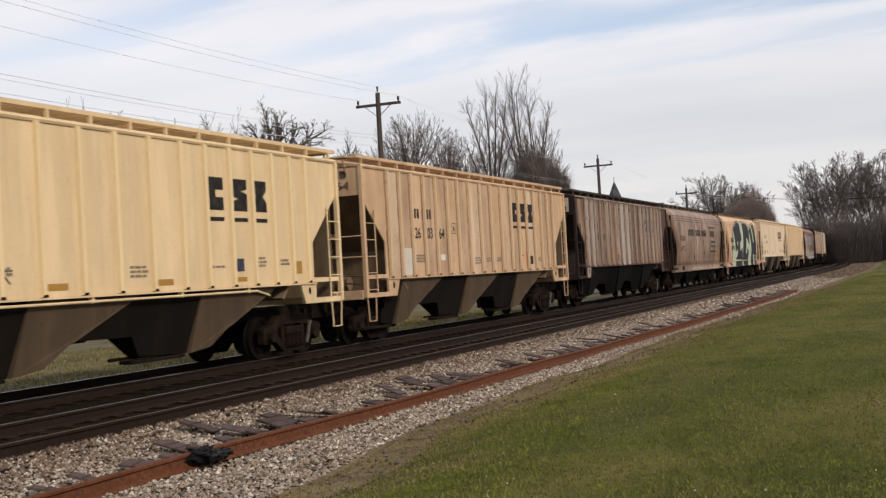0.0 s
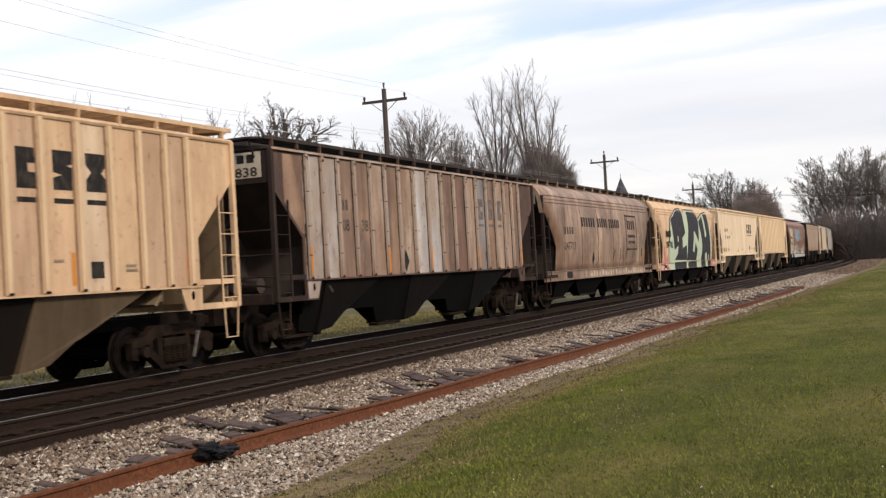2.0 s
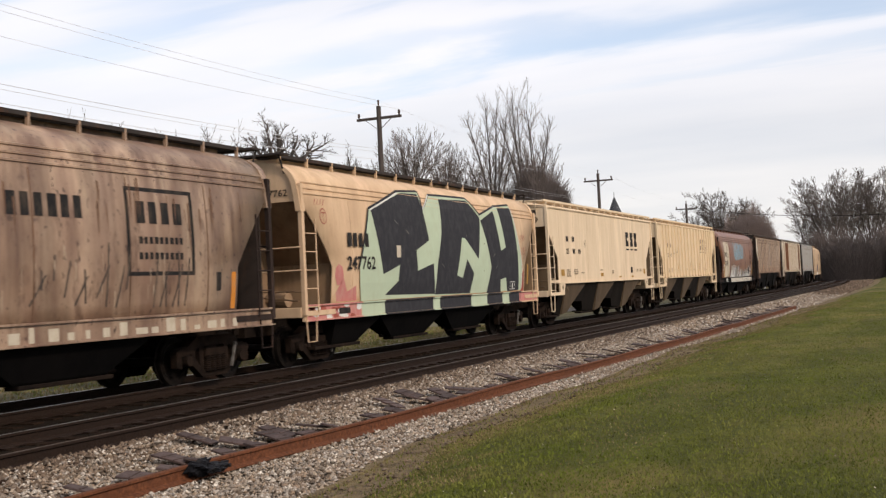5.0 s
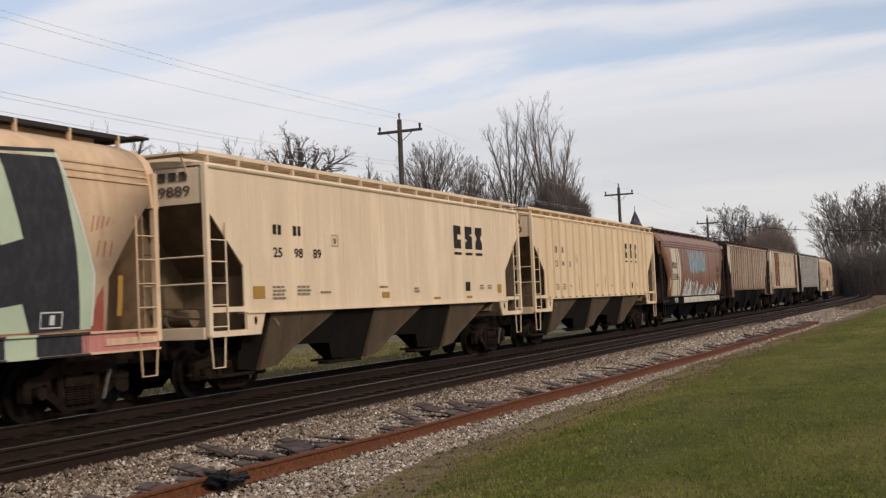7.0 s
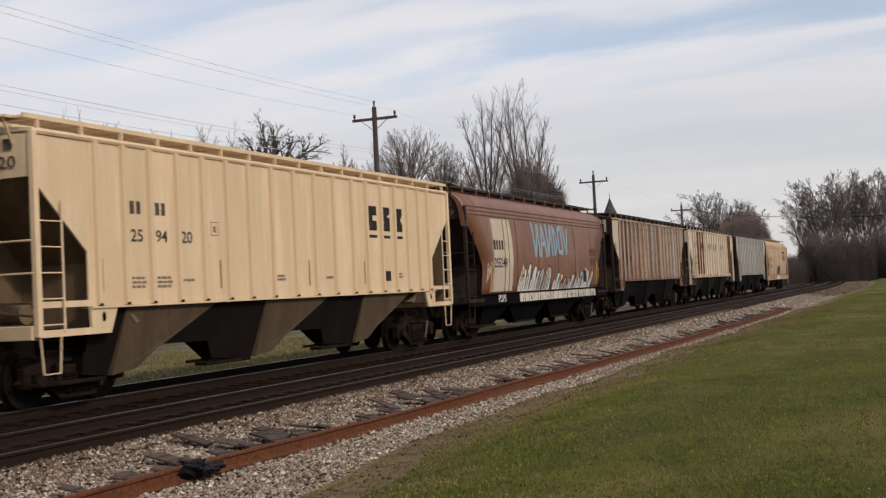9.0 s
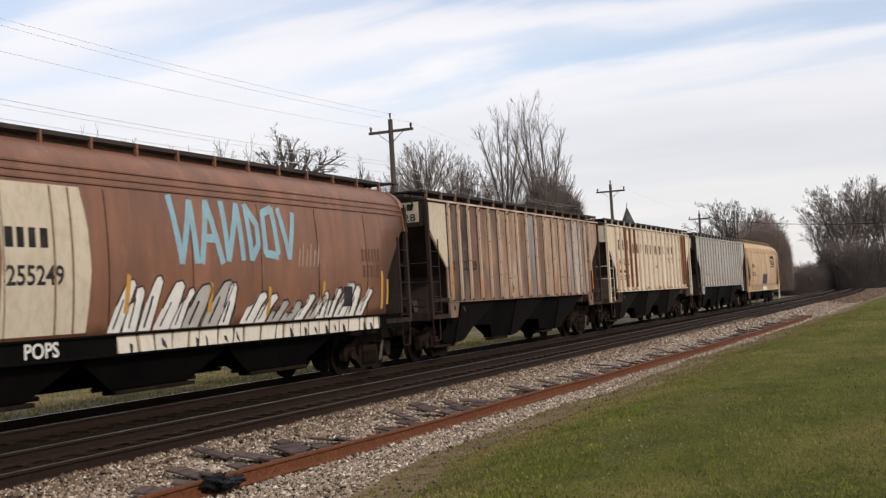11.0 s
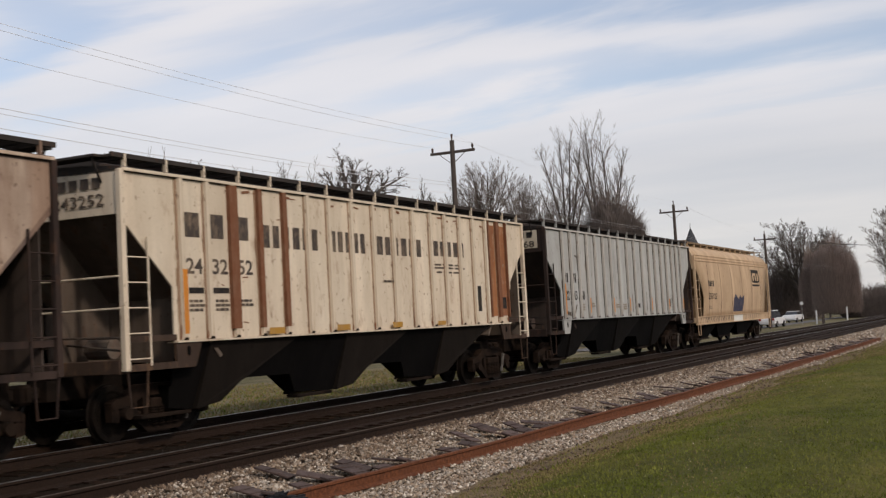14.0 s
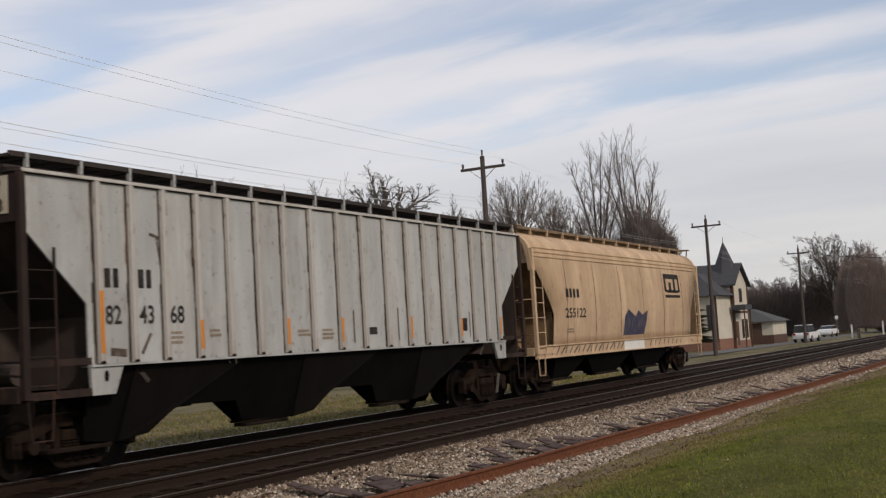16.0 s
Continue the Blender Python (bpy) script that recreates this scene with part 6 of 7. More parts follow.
def utility_pole(x, top):
    p = empty("utility_pole", (x, POLE_Y, 0), "grey weathered wooden utility pole with one crossarm", "utility pole", "poles along the road")
    bm = bmesh.new()
    beam(bm, (0, 0, -0.6), (0, 0, top), 0.34, 0.22, sides=10)
    part("post", bm, M_POLE, p)
    bm = bmesh.new()
    box(bm, -0.06, 0.06, -1.15, 1.15, top - 0.62, top - 0.50)
    arm = part("crossarm", bm, M_POLE, p)
    for y in (-1.05, 1.05):
        bm = bmesh.new()
        lathe_pts = [(-0.50, 0.03), (-0.42, 0.05), (-0.38, 0.07), (-0.34, 0.05), (-0.30, 0.065), (-0.26, 0.03)]
        for (a, r), (b, q) in zip(lathe_pts, lathe_pts[1:]):
            bmesh.ops.create_cone(bm, cap_ends=True, segments=8, radius1=r, radius2=q, depth=b - a, matrix=Matrix.Translation((0, y, top + (a + b) / 2)))
        part("insulator", bm, M_PLATE, arm, "brown pin insulator")
    bm = bmesh.new()
    beam(bm, (0, 0, top - 0.05), (0, 0, top + 0.3), 0.05, 0.12, sides=8)
    part("top_pin", bm, M_PLATE, p)
    for y in (-0.7, 0.7):
        bm = bmesh.new()
        beam(bm, (-0.05, y, top - 0.6), (-0.05, 0, top - 1.15), 0.04, 0.02)
        part("brace", bm, M_POLE, p)
    return p


for x, top in POLES:
    utility_pole(x, top)
ends = [(-34.0, 10.3)] + POLES + [(165.0, 9.0), (210.0, 9.0)]
for dy, dz, sag, r in ((0.0, 0.28, 0.45, 0.007), (-1.05, -0.25, 0.5, 0.007), (1.05, -0.25, 0.5, 0.007), (0.15, -2.0, 0.4, 0.010), (0.15, -2.15, 0.4, 0.008), (0.15, -2.5, 0.45, 0.010)):
    xs, zs = [], []
    for (x0, t0), (x1, t1) in zip(ends, ends[1:]):
        for k in range(12):
            u = k / 12
            xs.append(x0 + (x1 - x0) * u)
            zs.append((t0 + dz) * (1 - u) + (t1 + dz) * u - sag * 4 * u * (1 - u))
    cut_at = 24
    for a, b, q in ((0, cut_at + 1, r), (cut_at, len(xs), r * 0.4)):
        bm = bmesh.new()
        extrude_x(bm, [(POLE_Y + dy + q * math.cos(k * 1.2566), q * math.sin(k * 1.2566)) for k in range(5)], xs[a:b], None, zs[a:b])
        tagged(part("overhead_wire", bm, M_WIRE), "thin grey overhead wire sagging between poles", "wire", "overhead wires")
# a cable over the far end of the tracks
bm = bmesh.new()
rings = []
for k in range(25):
    u = k / 24
    x, y = 123.0 + 75.0 * u, POLE_Y - 0.1 - 31.0 * u
    z = 8.7 + 1.6 * u * u - 3.4 * u * (1 - u) * (1 - 0.5 * u)
    rings.append([bm.verts.new((x, y + 0.03 * math.cos(a), z + 0.03 * math.sin(a))) for a in (0, 1.57, 3.14, 4.71)])
for r, q in zip(rings, rings[1:]):
    for i in range(4):
        bm.faces.new((r[i], r[(i + 1) % 4], q[(i + 1) % 4], q[i]))
tagged(part("overhead_cable", bm, M_BLACK), "dark cable slung across the far tracks", "cable")


# ---------------------------------------------------------------- trees
def tube(V, F, a, b, ra, rb, sides):
    d = (b - a)
    if d.length < 1e-4:
        return
    u = d.orthogonal().normalized()
    w = d.normalized().cross(u)
    o = len(V)
    for p, r in ((a, ra), (b, rb)):
        for k in range(sides):
            t = 2 * math.pi * k / sides
            V.append(tuple(p + u * (r * math.cos(t)) + w * (r * math.sin(t))))
    for k in range(sides):
        j = (k + 1) % sides
        F.append((o + k, o + j, o + sides + j, o + sides + k))


def bare_tree_mesh(seed, height, stems, levels, mat, up, wobble, r0, tip, trunk=None):
    """A leafless tree. stems: (x, y, z, lean x, lean y, length); levels: (branches on each stem or branch, angle, length as a share, where they start)."""
    rg = random.Random(seed)
    TV, TF, V, F = [], [], [], []
    ends = []

    def grow(p, d, L, ra, level):
        n = 9 if level == 0 else 6 if level == 1 else 3 if level == 2 else 2
        rb = max(tip, ra * 0.25)
        pts = [(p, d, ra)]
        for i in range(n):
            d = (d + Vector((rg.uniform(-1, 1), rg.uniform(-1, 1), rg.uniform(-1, 1))) * wobble[min(level, len(wobble) - 1)] + Vector((0, 0, up[min(level, len(up) - 1)]))).normalized()
            q = p + d * (L / n)
            r = ra + (rb - ra) * (i + 1) / n
            ends.append(q.z)
            if level == 0:
                tube(TV, TF, p, q, pts[-1][2], r, 7)
            else:
                tube(V, F, p, q, pts[-1][2], r, 4 if level == 1 else 3)
            p = q
            pts.append((p, d, r))
        if level >= len(levels):
            return
        count, ang, share_, start = levels[level]
        for k in range(count):
            u = start + (1 - start) * (k + rg.random()) / count
            f = u * n
            i = min(n - 1, int(f))
            b, bd, br = pts[i]
            b = b.lerp(pts[i + 1][0], f - i)
            a = rg.uniform(0, 6.283) if level else k * 2.4 + rg.uniform(-0.4, 0.4)
            side = bd.orthogonal().normalized()
            side = (side * math.cos(a) + bd.cross(side) * math.sin(a)).normalized()
            t = radians(ang * rg.uniform(0.7, 1.3))
            grow(b, bd * math.cos(t) + side * math.sin(t), L * share_ * (1.15 - 0.6 * u) * rg.uniform(0.7, 1.25), max(tip, br * 0.62), level + 1)

    if trunk:
        h, lx, ly = trunk
        o = Vector((0, 0, -0.3))
        for k in range(5):
            q = Vector((lx * (k + 1) / 5, ly * (k + 1) / 5, -0.3 + (h + 0.3) * (k + 1) / 5))
            tube(TV, TF, o, q, r0 * (2.1 - 0.15 * k), r0 * (2.1 - 0.15 * (k + 1)), 9)
            o = q
    for x, y, z, lx, ly, L in stems:
        grow(Vector((x, y, z)), Vector((lx, ly, 1)).normalized(), L, r0, 0)
    k = height / max(ends)
    out = []
    for nm, vv, ff, mt in (("trunk", TV, TF, M_BARK), ("crown", V, F, mat)):
        me = bpy.data.meshes.new(nm)
        me.from_pydata([(x * k, y * k, z * k) for x, y, z in vv], [], ff)
        me.materials.append(mt)
        out.append(me)
    return out


def place_tree(meshes, az, r, turn, label, scale=1.0, wide=1.0, z=-0.6):
    t = empty("bare_tree", (r * math.cos(radians(az)), r * math.sin(radians(az)), z), label, "tree", "leafless trees behind the tracks")
    t.matrix_basis = t.matrix_basis @ pose(0, 0, 0, 0, 0, turn) @ Matrix.Diagonal((scale * wide, scale * wide, scale, 1))
    for me in meshes:
        o = new(me.name, me)
        o.parent = t
    return t


def ring(n, z, lean, length, seed, jitter=0.25, vary=0.12):
    rg = random.Random(seed)
    return [(0.1 * math.cos(6.283 * k / n), 0.1 * math.sin(6.283 * k / n), z, lean * rg.uniform(1 - jitter, 1 + jitter) * math.cos(6.283 * k / n + 0.4), lean * rg.uniform(1 - jitter, 1 + jitter) * math.sin(6.283 * k / n + 0.4),
             length * rg.uniform(1 - vary, 1 + vary)) for k in range(n)]


OAK = bare_tree_mesh(5, 14.7, [(-0.7, 0, 11.0, -0.75, 0.1, 3.0), (-0.6, 0.1, 11.0, -0.12, 0.1, 3.9), (-0.5, 0, 11.0, 0.32, -0.25, 3.1), (0.0, 0, 10.7, -0.3, 0.35, 3.2), (0.1, 0, 10.7, 0.25, 0.0, 3.5), (0.2, 0, 10.7, 0.8, 0.1, 3.5),
                                (0.2, -0.1, 10.8, 1.3, -0.1, 2.9), (-0.7, 0, 10.8, -1.3, -0.1, 2.4)], ((7, 42, 0.46, 0.22), (5, 40, 0.52, 0.2), (4, 36, 0.5, 0.25)), M_BARK, (0.04, 0.05, 0.06, 0.05), (0.15, 0.2, 0.22, 0.2), 0.17, 0.010, (10.9, -0.25, 0.0))
OAK2 = bare_tree_mesh(9, 12.0, ring(4, 4.2, 0.45, 6.5, 5), ((6, 46, 0.5, 0.25), (5, 42, 0.55, 0.25), (4, 38, 0.55, 0.3)), M_BARK, (0.03, 0.05, 0.06), (0.18, 0.22, 0.22), 0.12, 0.010, (4.3, 0.0, 0.0))
VASE = bare_tree_mesh(14, 15.9, ring(9, 10.4, 0.62, 4.9, 7, 0.3, 0.05) + ring(5, 10.4, 0.22, 5.6, 8, 0.3, 0.04) + ring(6, 8.4, 0.8, 4.6, 9, 0.3, 0.1), ((9, 27, 0.42, 0.15), (6, 27, 0.5, 0.15), (4, 26, 0.5, 0.2)), M_BARK_PALE, (0.0, 0.04, 0.05, 0.05), (0.05, 0.08, 0.1, 0.12), 0.075, 0.008, (10.5, 0.0, 0.0))
POPLAR = dict(levels=((16, 30, 0.25, 0.12), (8, 26, 0.5, 0.12), (4, 22, 0.5, 0.2)), mat=M_BARK_GREY, up=(0.012, 0.12, 0.1, 0.06), wobble=(0.05, 0.07, 0.08, 0.08), r0=0.12, tip=0.005)
POP1 = bare_tree_mesh(23, 19.7, [(-0.45, 0, 2.0, -0.02, 0.02, 17.5), (0.1, 0.3, 2.0, 0.02, 0.03, 17.3), (0.5, -0.2, 2.0, 0.05, -0.03, 16.6), (-0.2, -0.2, 7.0, -0.17, -0.06, 10.4), (-0.1, 0.1, 6.5, -0.1, 0.08, 11.4), (0.6, 0.0, 7.6, 0.2, 0.02, 9.4),
                                (0.7, 0.1, 7.0, 0.34, 0.1, 7.6), (0.8, -0.1, 7.4, 0.48, -0.1, 5.8), (0.6, 0.2, 8.0, 0.13, 0.12, 8.6), (0.3, 0.0, 7.0, 0.09, -0.1, 10.6), (0.9, 0.1, 6.5, 0.62, 0.05, 4.8)], trunk=(2.2, 0.0, 0.0), **POPLAR)
POP2 = bare_tree_mesh(27, 18.4, [(-0.1, 0, 8.6, -0.16, 0.05, 9.2), (0.0, 0, 8.6, -0.06, -0.06, 9.8), (0.05, 0, 8.6, 0.04, 0.08, 9.7), (0.1, 0, 8.6, 0.15, -0.04, 9.0), (-0.1, 0, 7.4, -0.3, 0.0, 6.6), (0.1, 0, 7.0, 0.26, 0.1, 7.6)], trunk=(8.7, 0.0, 0.0), **POPLAR)
ROUND = bare_tree_mesh(33, 16.7, ring(10, 5.2, 0.78, 10.0, 11, 0.3) + ring(6, 5.2, 0.3, 11.4, 12), ((12, 36, 0.36, 0.15), (9, 34, 0.46, 0.15), (6, 32, 0.5, 0.2)), M_BARK, (0.0, 0.03, 0.04, 0.04), (0.07, 0.1, 0.12, 0.13), 0.13, 0.017, (5.3, 0.0, 0.0))
FAR = bare_tree_mesh(37, 16.0, ring(9, 3.6, 0.36, 11.8, 11, 0.5, 0.08), ((12, 34, 0.32, 0.2), (9, 34, 0.46, 0.15), (6, 32, 0.5, 0.2)), M_BARK_PALE, (0.0, 0.05, 0.06, 0.05), (0.07, 0.1, 0.12, 0.13), 0.115, 0.014, (3.7, 0.0, 0.0))
LAB = "leafless broad-crowned tree with crooked dark limbs"
place_tree(OAK, 30.55, 75, -60, LAB, 1.0, 1.15)
place_tree(OAK, 27.1, 76, 60, "small leafless tree with crooked drooping limbs", 0.83, 0.62)
place_tree(OAK2, 33.5, 76, 100, "slim leafless tree with few crooked limbs", 1.15, 0.8)
for az, e in ((41.35, 1.13), (39.1, 1.13), (37.5, 1.07), (35.4, 1.05), (43.5, 1.1), (32.3, 1.0)):
    place_tree(OAK2, az, 70, az * 37, "thin leafless treetop above the train", e, 0.8)
place_tree(VASE, 24.2, 94, 0, "leafless tree with a fine fan of pale twigs", 1.0, 1.0)
place_tree(VASE, 25.6, 97, 70, "leafless tree with a fine fan of pale twigs", 0.86, 0.9)
place_tree(VASE, 22.45, 97, 140, "leafless tree with a fine fan of pale twigs", 0.94, 0.75)
place_tree(VASE, 21.5, 102, 250, "leafless tree with a fine fan of pale twigs", 0.87, 0.85)
place_tree(POP1, 18.4, 96, -71.6, "tall leafless tree with many upright stems", 1.0, 1.0)
place_tree(POP2, 20.2, 96, -70, "tall leafless tree with upright stems", 1.0, 1.0)
place_tree(ROUND, 9.35, 190, 0, "large leafless tree with a rounded crown", 0.99, 1.0)
place_tree(ROUND, 8.1, 196, 90, "large leafless tree with a rounded crown", 0.88, 0.85)
for az, r, sc, tn, me in ((5.1, 250, 1.2, 0, FAR), (4.3, 240, 1.36, 60, FAR), (3.4, 250, 1.45, 190, FAR), (2.5, 245, 1.42, 200, FAR), (1.6, 250, 1.35, 40, FAR), (0.6, 250, 1.45, 250, FAR), (-0.4, 250, 1.4, 130, FAR), (-1.8, 250, 1.4, 20, ROUND), (-3.6, 250, 1.45, 300, FAR),
                          (12.3, 205, 0.62, 40, ROUND), (13.3, 215, 0.6, 110, ROUND), (11.4, 210, 0.66, 300, ROUND), (14.2, 210, 0.58, 30, ROUND)):
    place_tree(me, az, r, tn, "distant leafless tree beyond the line", sc, 1.0)


def brush_mesh(seed, w, h, n, mat, lean=0.35, fine=1.0, low=0.0, dome=0.34):
    """A dense thicket of bare stems and twigs with an uneven top."""
    rg = random.Random(seed)
    V, F = [], []
    for i in range(n):
        a, q = rg.uniform(0, 6.283), rg.random() ** 0.45
        x, y = q * w / 2 * math.cos(a), q * w / 2 * math.sin(a)
        lim = h * (1 - dome + dome * math.sqrt(max(0.0, 1 - q * q))) * (0.85 + 0.3 * noise.noise((x * 0.5, y * 0.5, seed)))
        lim *= rg.uniform(0.86, 1.06)
        z0 = rg.uniform(low, 0.95) * lim
        L = rg.uniform(0.5, 1.3)
        d = Vector((x / w * lean * 4 + rg.uniform(-0.5, 0.5), y / w * lean * 4 + rg.uniform(-0.5, 0.5), rg.uniform(0.5, 1.2))).normalized()
        p = Vector((x, y, z0))
        e = p + d * L
        if e.z > lim:
            e = p + d * L * 0.4
        rr = rg.uniform(0.02, 0.05) * fine
        tube(V, F, p, e, rr, rr * 0.4, 3)
    me = bpy.data.meshes.new("twigs")
    me.from_pydata(V, [], F)
    me.materials.append(mat)
    return me


BRUSH = [brush_mesh(3, 4.2, 10.6, 28000, M_THICKET, 0.2, 0.5, 0.25, 0.28), brush_mesh(5, 8.0, 11.0, 24000, M_BRUSH, 0.2, 0.55, 0.1, 0.5), brush_mesh(7, 12.0, 8.6, 13000, M_HEDGE, 0.3, 0.85), brush_mesh(8, 12.0, 8.6, 2600, M_HEDGE, 0.35, 3.0)]


def thicket(me, az, r, turn, label, sx=1.0, sz=1.0):
    t = new("brush_thicket", me)
    t.matrix_basis = Matrix.Translation((r * math.cos(radians(az)), r * math.sin(radians(az)), -0.7)) @ pose(0, 0, 0, 0, 0, turn) @ Matrix.Diagonal((sx, sx, sz, 1))
    return tagged(t, label, "thicket", "brown thickets behind the tracks", "stuff")


thicket(BRUSH[0], 17.9, 88, 0, "dense brown thicket of bare twigs", 1.0, 1.18)
thicket(BRUSH[0], 18.9, 90, 120, "dense brown thicket of bare twigs", 0.75, 1.0)
thicket(BRUSH[1], 7.75, 180, 40, "rounded brown mass of bare twigs", 0.82, 1.3)
thicket(BRUSH[1], 8.5, 184, 140, "rounded brown mass of bare twigs", 0.7, 1.15)
for i, az in enumerate((9.6, 10.6, 11.6, 12.6, 13.6)):
    thicket(BRUSH[2], az, 200, i * 77, "distant brown hedge of bare twigs", 0.7, 1.12 + 0.1 * (i % 2))
for i, az in enumerate((6.3, 5.2, 4.3, 3.4, 2.3, 1.2, 0.1, -1.0, -2.1, -3.3)):
    thicket(BRUSH[2], az, 185 + 6 * (i % 3), i * 51, "dark brown hedge of bare twigs beside the line", 0.7, 0.98 + 0.1 * (i % 3) - (0.35 if az > 5 else 0))
# behind the field, closing the distance
for i in range(34):
    az = 16 + i * 4.3
    thicket(BRUSH[3], az, 230 + 17 * (i % 4), i * 37, "distant brown hedge of bare twigs", 1.5, 0.8 + 0.12 * (i % 3))
for i in range(22):
    thicket(BRUSH[3], -6 - i * 8, 240 + 15 * (i % 3), i * 29, "distant brown hedge of bare twigs", 1.9, 0.9)

# a dark conifer among the bare trees
con = empty("conifer", (95 * math.cos(radians(16.75)), 95 * math.sin(radians(16.75)), -0.6), "small dark evergreen among bare trees", "tree")
bm = bmesh.new()
beam(bm, (0, 0, 0), (0, 0, 9.4), 0.25, 0.03, sides=7)
part("trunk", bm, M_BARK, con)
V, F, rg = [], [], random.Random(2)
for i in range(1500):
    z = rg.uniform(1.5, 9.7)
    a, ln = rg.uniform(0, 6.283), (10.4 - z) * 0.36 * rg.uniform(0.5, 1.15)
    p = Vector((0, 0, z))
    e = p + Vector((math.cos(a) * ln, math.sin(a) * ln, -0.15 * ln))
    o = len(V)
    sd = Vector((-math.sin(a), math.cos(a), 0)) * rg.uniform(0.08, 0.2)
    V += [tuple(p.lerp(e, 0.3) - sd), tuple(e), tuple(p.lerp(e, 0.3) + sd), tuple(p.lerp(e, 0.6) + Vector((0, 0, -0.18)))]
    F += [(o, o + 1, o + 3), (o + 2, o + 3, o + 1), (o, o + 3, o + 2)]
me = bpy.data.meshes.new("needles")
me.from_pydata(V, [], F)
me.materials.append(M_CONIFER)
o = new("needles", me)
o.parent = con

# ---------------------------------------------------------------- house, garage, road and cars beyond the tracks
M_WALL = speckled("cream_stucco", (0.44, 0.41, 0.34), (0.54, 0.50, 0.42), (0.42, 0.37, 0.30), 6.0, big=0.5)
M_ROOF = speckled("dark_grey_shingles", (0.035, 0.037, 0.042), (0.075, 0.078, 0.085), (0.055, 0.055, 0.06), 9.0, big=0.6)
M_BRICK = speckled("red_brown_brick", (0.15, 0.07, 0.05), (0.25, 0.13, 0.095), (0.19, 0.11, 0.08), 8.0, big=0.8)
M_TIMBER = speckled("dark_brown_timber", (0.06, 0.035, 0.025), (0.11, 0.065, 0.045), (0.08, 0.05, 0.04), 6.0, big=1.0)
M_PANE = speckled("dark_window_glass", (0.02, 0.022, 0.026), (0.035, 0.038, 0.044), (0.03, 0.032, 0.036), 1.0, rough=0.1, big=0.4, strength=0.0)
M_CARW = speckled("white_car_paint", (0.60, 0.61, 0.62), (0.66, 0.67, 0.68), (0.58, 0.58, 0.58), 2.0, rough=0.3, big=0.5, strength=0.0)
M_TYRE = speckled("black_rubber", (0.012, 0.012, 0.012), (0.03, 0.03, 0.03), (0.02, 0.02, 0.02), 9.0, big=2.0)
M_LAMP = speckled("red_lamp_glass", (0.2, 0.01, 0.01), (0.28, 0.02, 0.02), (0.22, 0.01, 0.01), 2.0, rough=0.2, strength=0.0)

house = empty("house", (113.5, 28.4, -0.55), "cream house with dark roofs, timber trim and a turret", "house")


def hpart(name, boxes, mat, parent=None, label=""):
    bm = bmesh.new()
    for b in boxes:
        box(bm, *b)
    return part(name, bm, mat, parent or house, label)


def gable_roof(name, x0, x1, y0, y1, z0, z1, along, mat, parent, over=0.35, t=0.14):
    bm = bmesh.new()
    if along == "y":
        xm = (x0 + x1) / 2
        pts = [(x0 - over, z0 - 0.25), (xm, z1), (x1 + over, z0 - 0.25), (x1 + over, z0 - 0.25 - t), (xm, z1 - t), (x0 - over, z0 - 0.25 - t)]
        prism(bm, pts, y0 - over, y1 + over)
    else:
        ym = (y0 + y1) / 2
        pts = [(y0 - over, z0 - 0.25), (ym, z1), (y1 + over, z0 - 0.25), (y1 + over, z0 - 0.25 - t), (ym, z1 - t), (y0 - over, z0 - 0.25 - t)]
        extrude_x(bm, pts, [x0 - over, x1 + over])
    return part(name, bm, mat, parent)


hpart("wall", [(0.6, 6.4, 0, 8.0, 0.7, 6.4)], M_WALL)
hpart("brick_base", [(0.55, 6.45, -0.05, 8.05, -0.2, 0.7)], M_BRICK)
bm = bmesh.new()
prism(bm, [(0.7, 6.4), (6.3, 6.4), (3.5, 8.2)], 0.0, 0.2)
part("gable", bm, M_WALL, house)
gable_roof("roof", 0.6, 6.4, 0, 8.0, 6.5, 8.5, "y", M_ROOF, house, 0.4)
hpart("wing_wall", [(-4.6, 0.6, 0.3, 8.0, 1.0, 5.2)], M_WALL)
hpart("wing_base", [(-4.65, 0.6, 0.25, 8.05, -0.2, 1.0)], M_BRICK)
bm = bmesh.new()
v = [bm.verts.new(p) for p in ((-5.1, -0.2, 5.15), (0.6, -0.2, 5.15), (0.6, 8.4, 5.15), (-5.1, 8.4, 5.15), (-2.2, 2.7, 7.5), (0.6, 2.7, 7.5), (0.6, 5.6, 7.5), (-2.2, 5.6, 7.5))]
for f in ((0, 1, 5, 4), (2, 3, 7, 6), (3, 0, 4, 7), (4, 5, 6, 7), (3, 2, 1, 0), (1, 2, 6, 5)):
    bm.faces.new([v[i] for i in f])
part("wing_roof", bm, M_ROOF, house)
bm = bmesh.new()
bmesh.ops.create_cone(bm, cap_ends=True, segments=8, radius1=1.45, radius2=1.0, depth=0.9, matrix=Matrix.Translation((3.4, 1.3, 7.95)))
bmesh.ops.create_cone(bm, cap_ends=True, segments=8, radius1=1.0, radius2=0.04, depth=2.3, matrix=Matrix.Translation((3.4, 1.3, 9.55)))
beam(bm, (3.4, 1.3, 10.6), (3.4, 1.3, 11.2), 0.06, sides=5)
part("turret_roof", bm, M_ROOF, house, "steep dark turret roof with a spike")
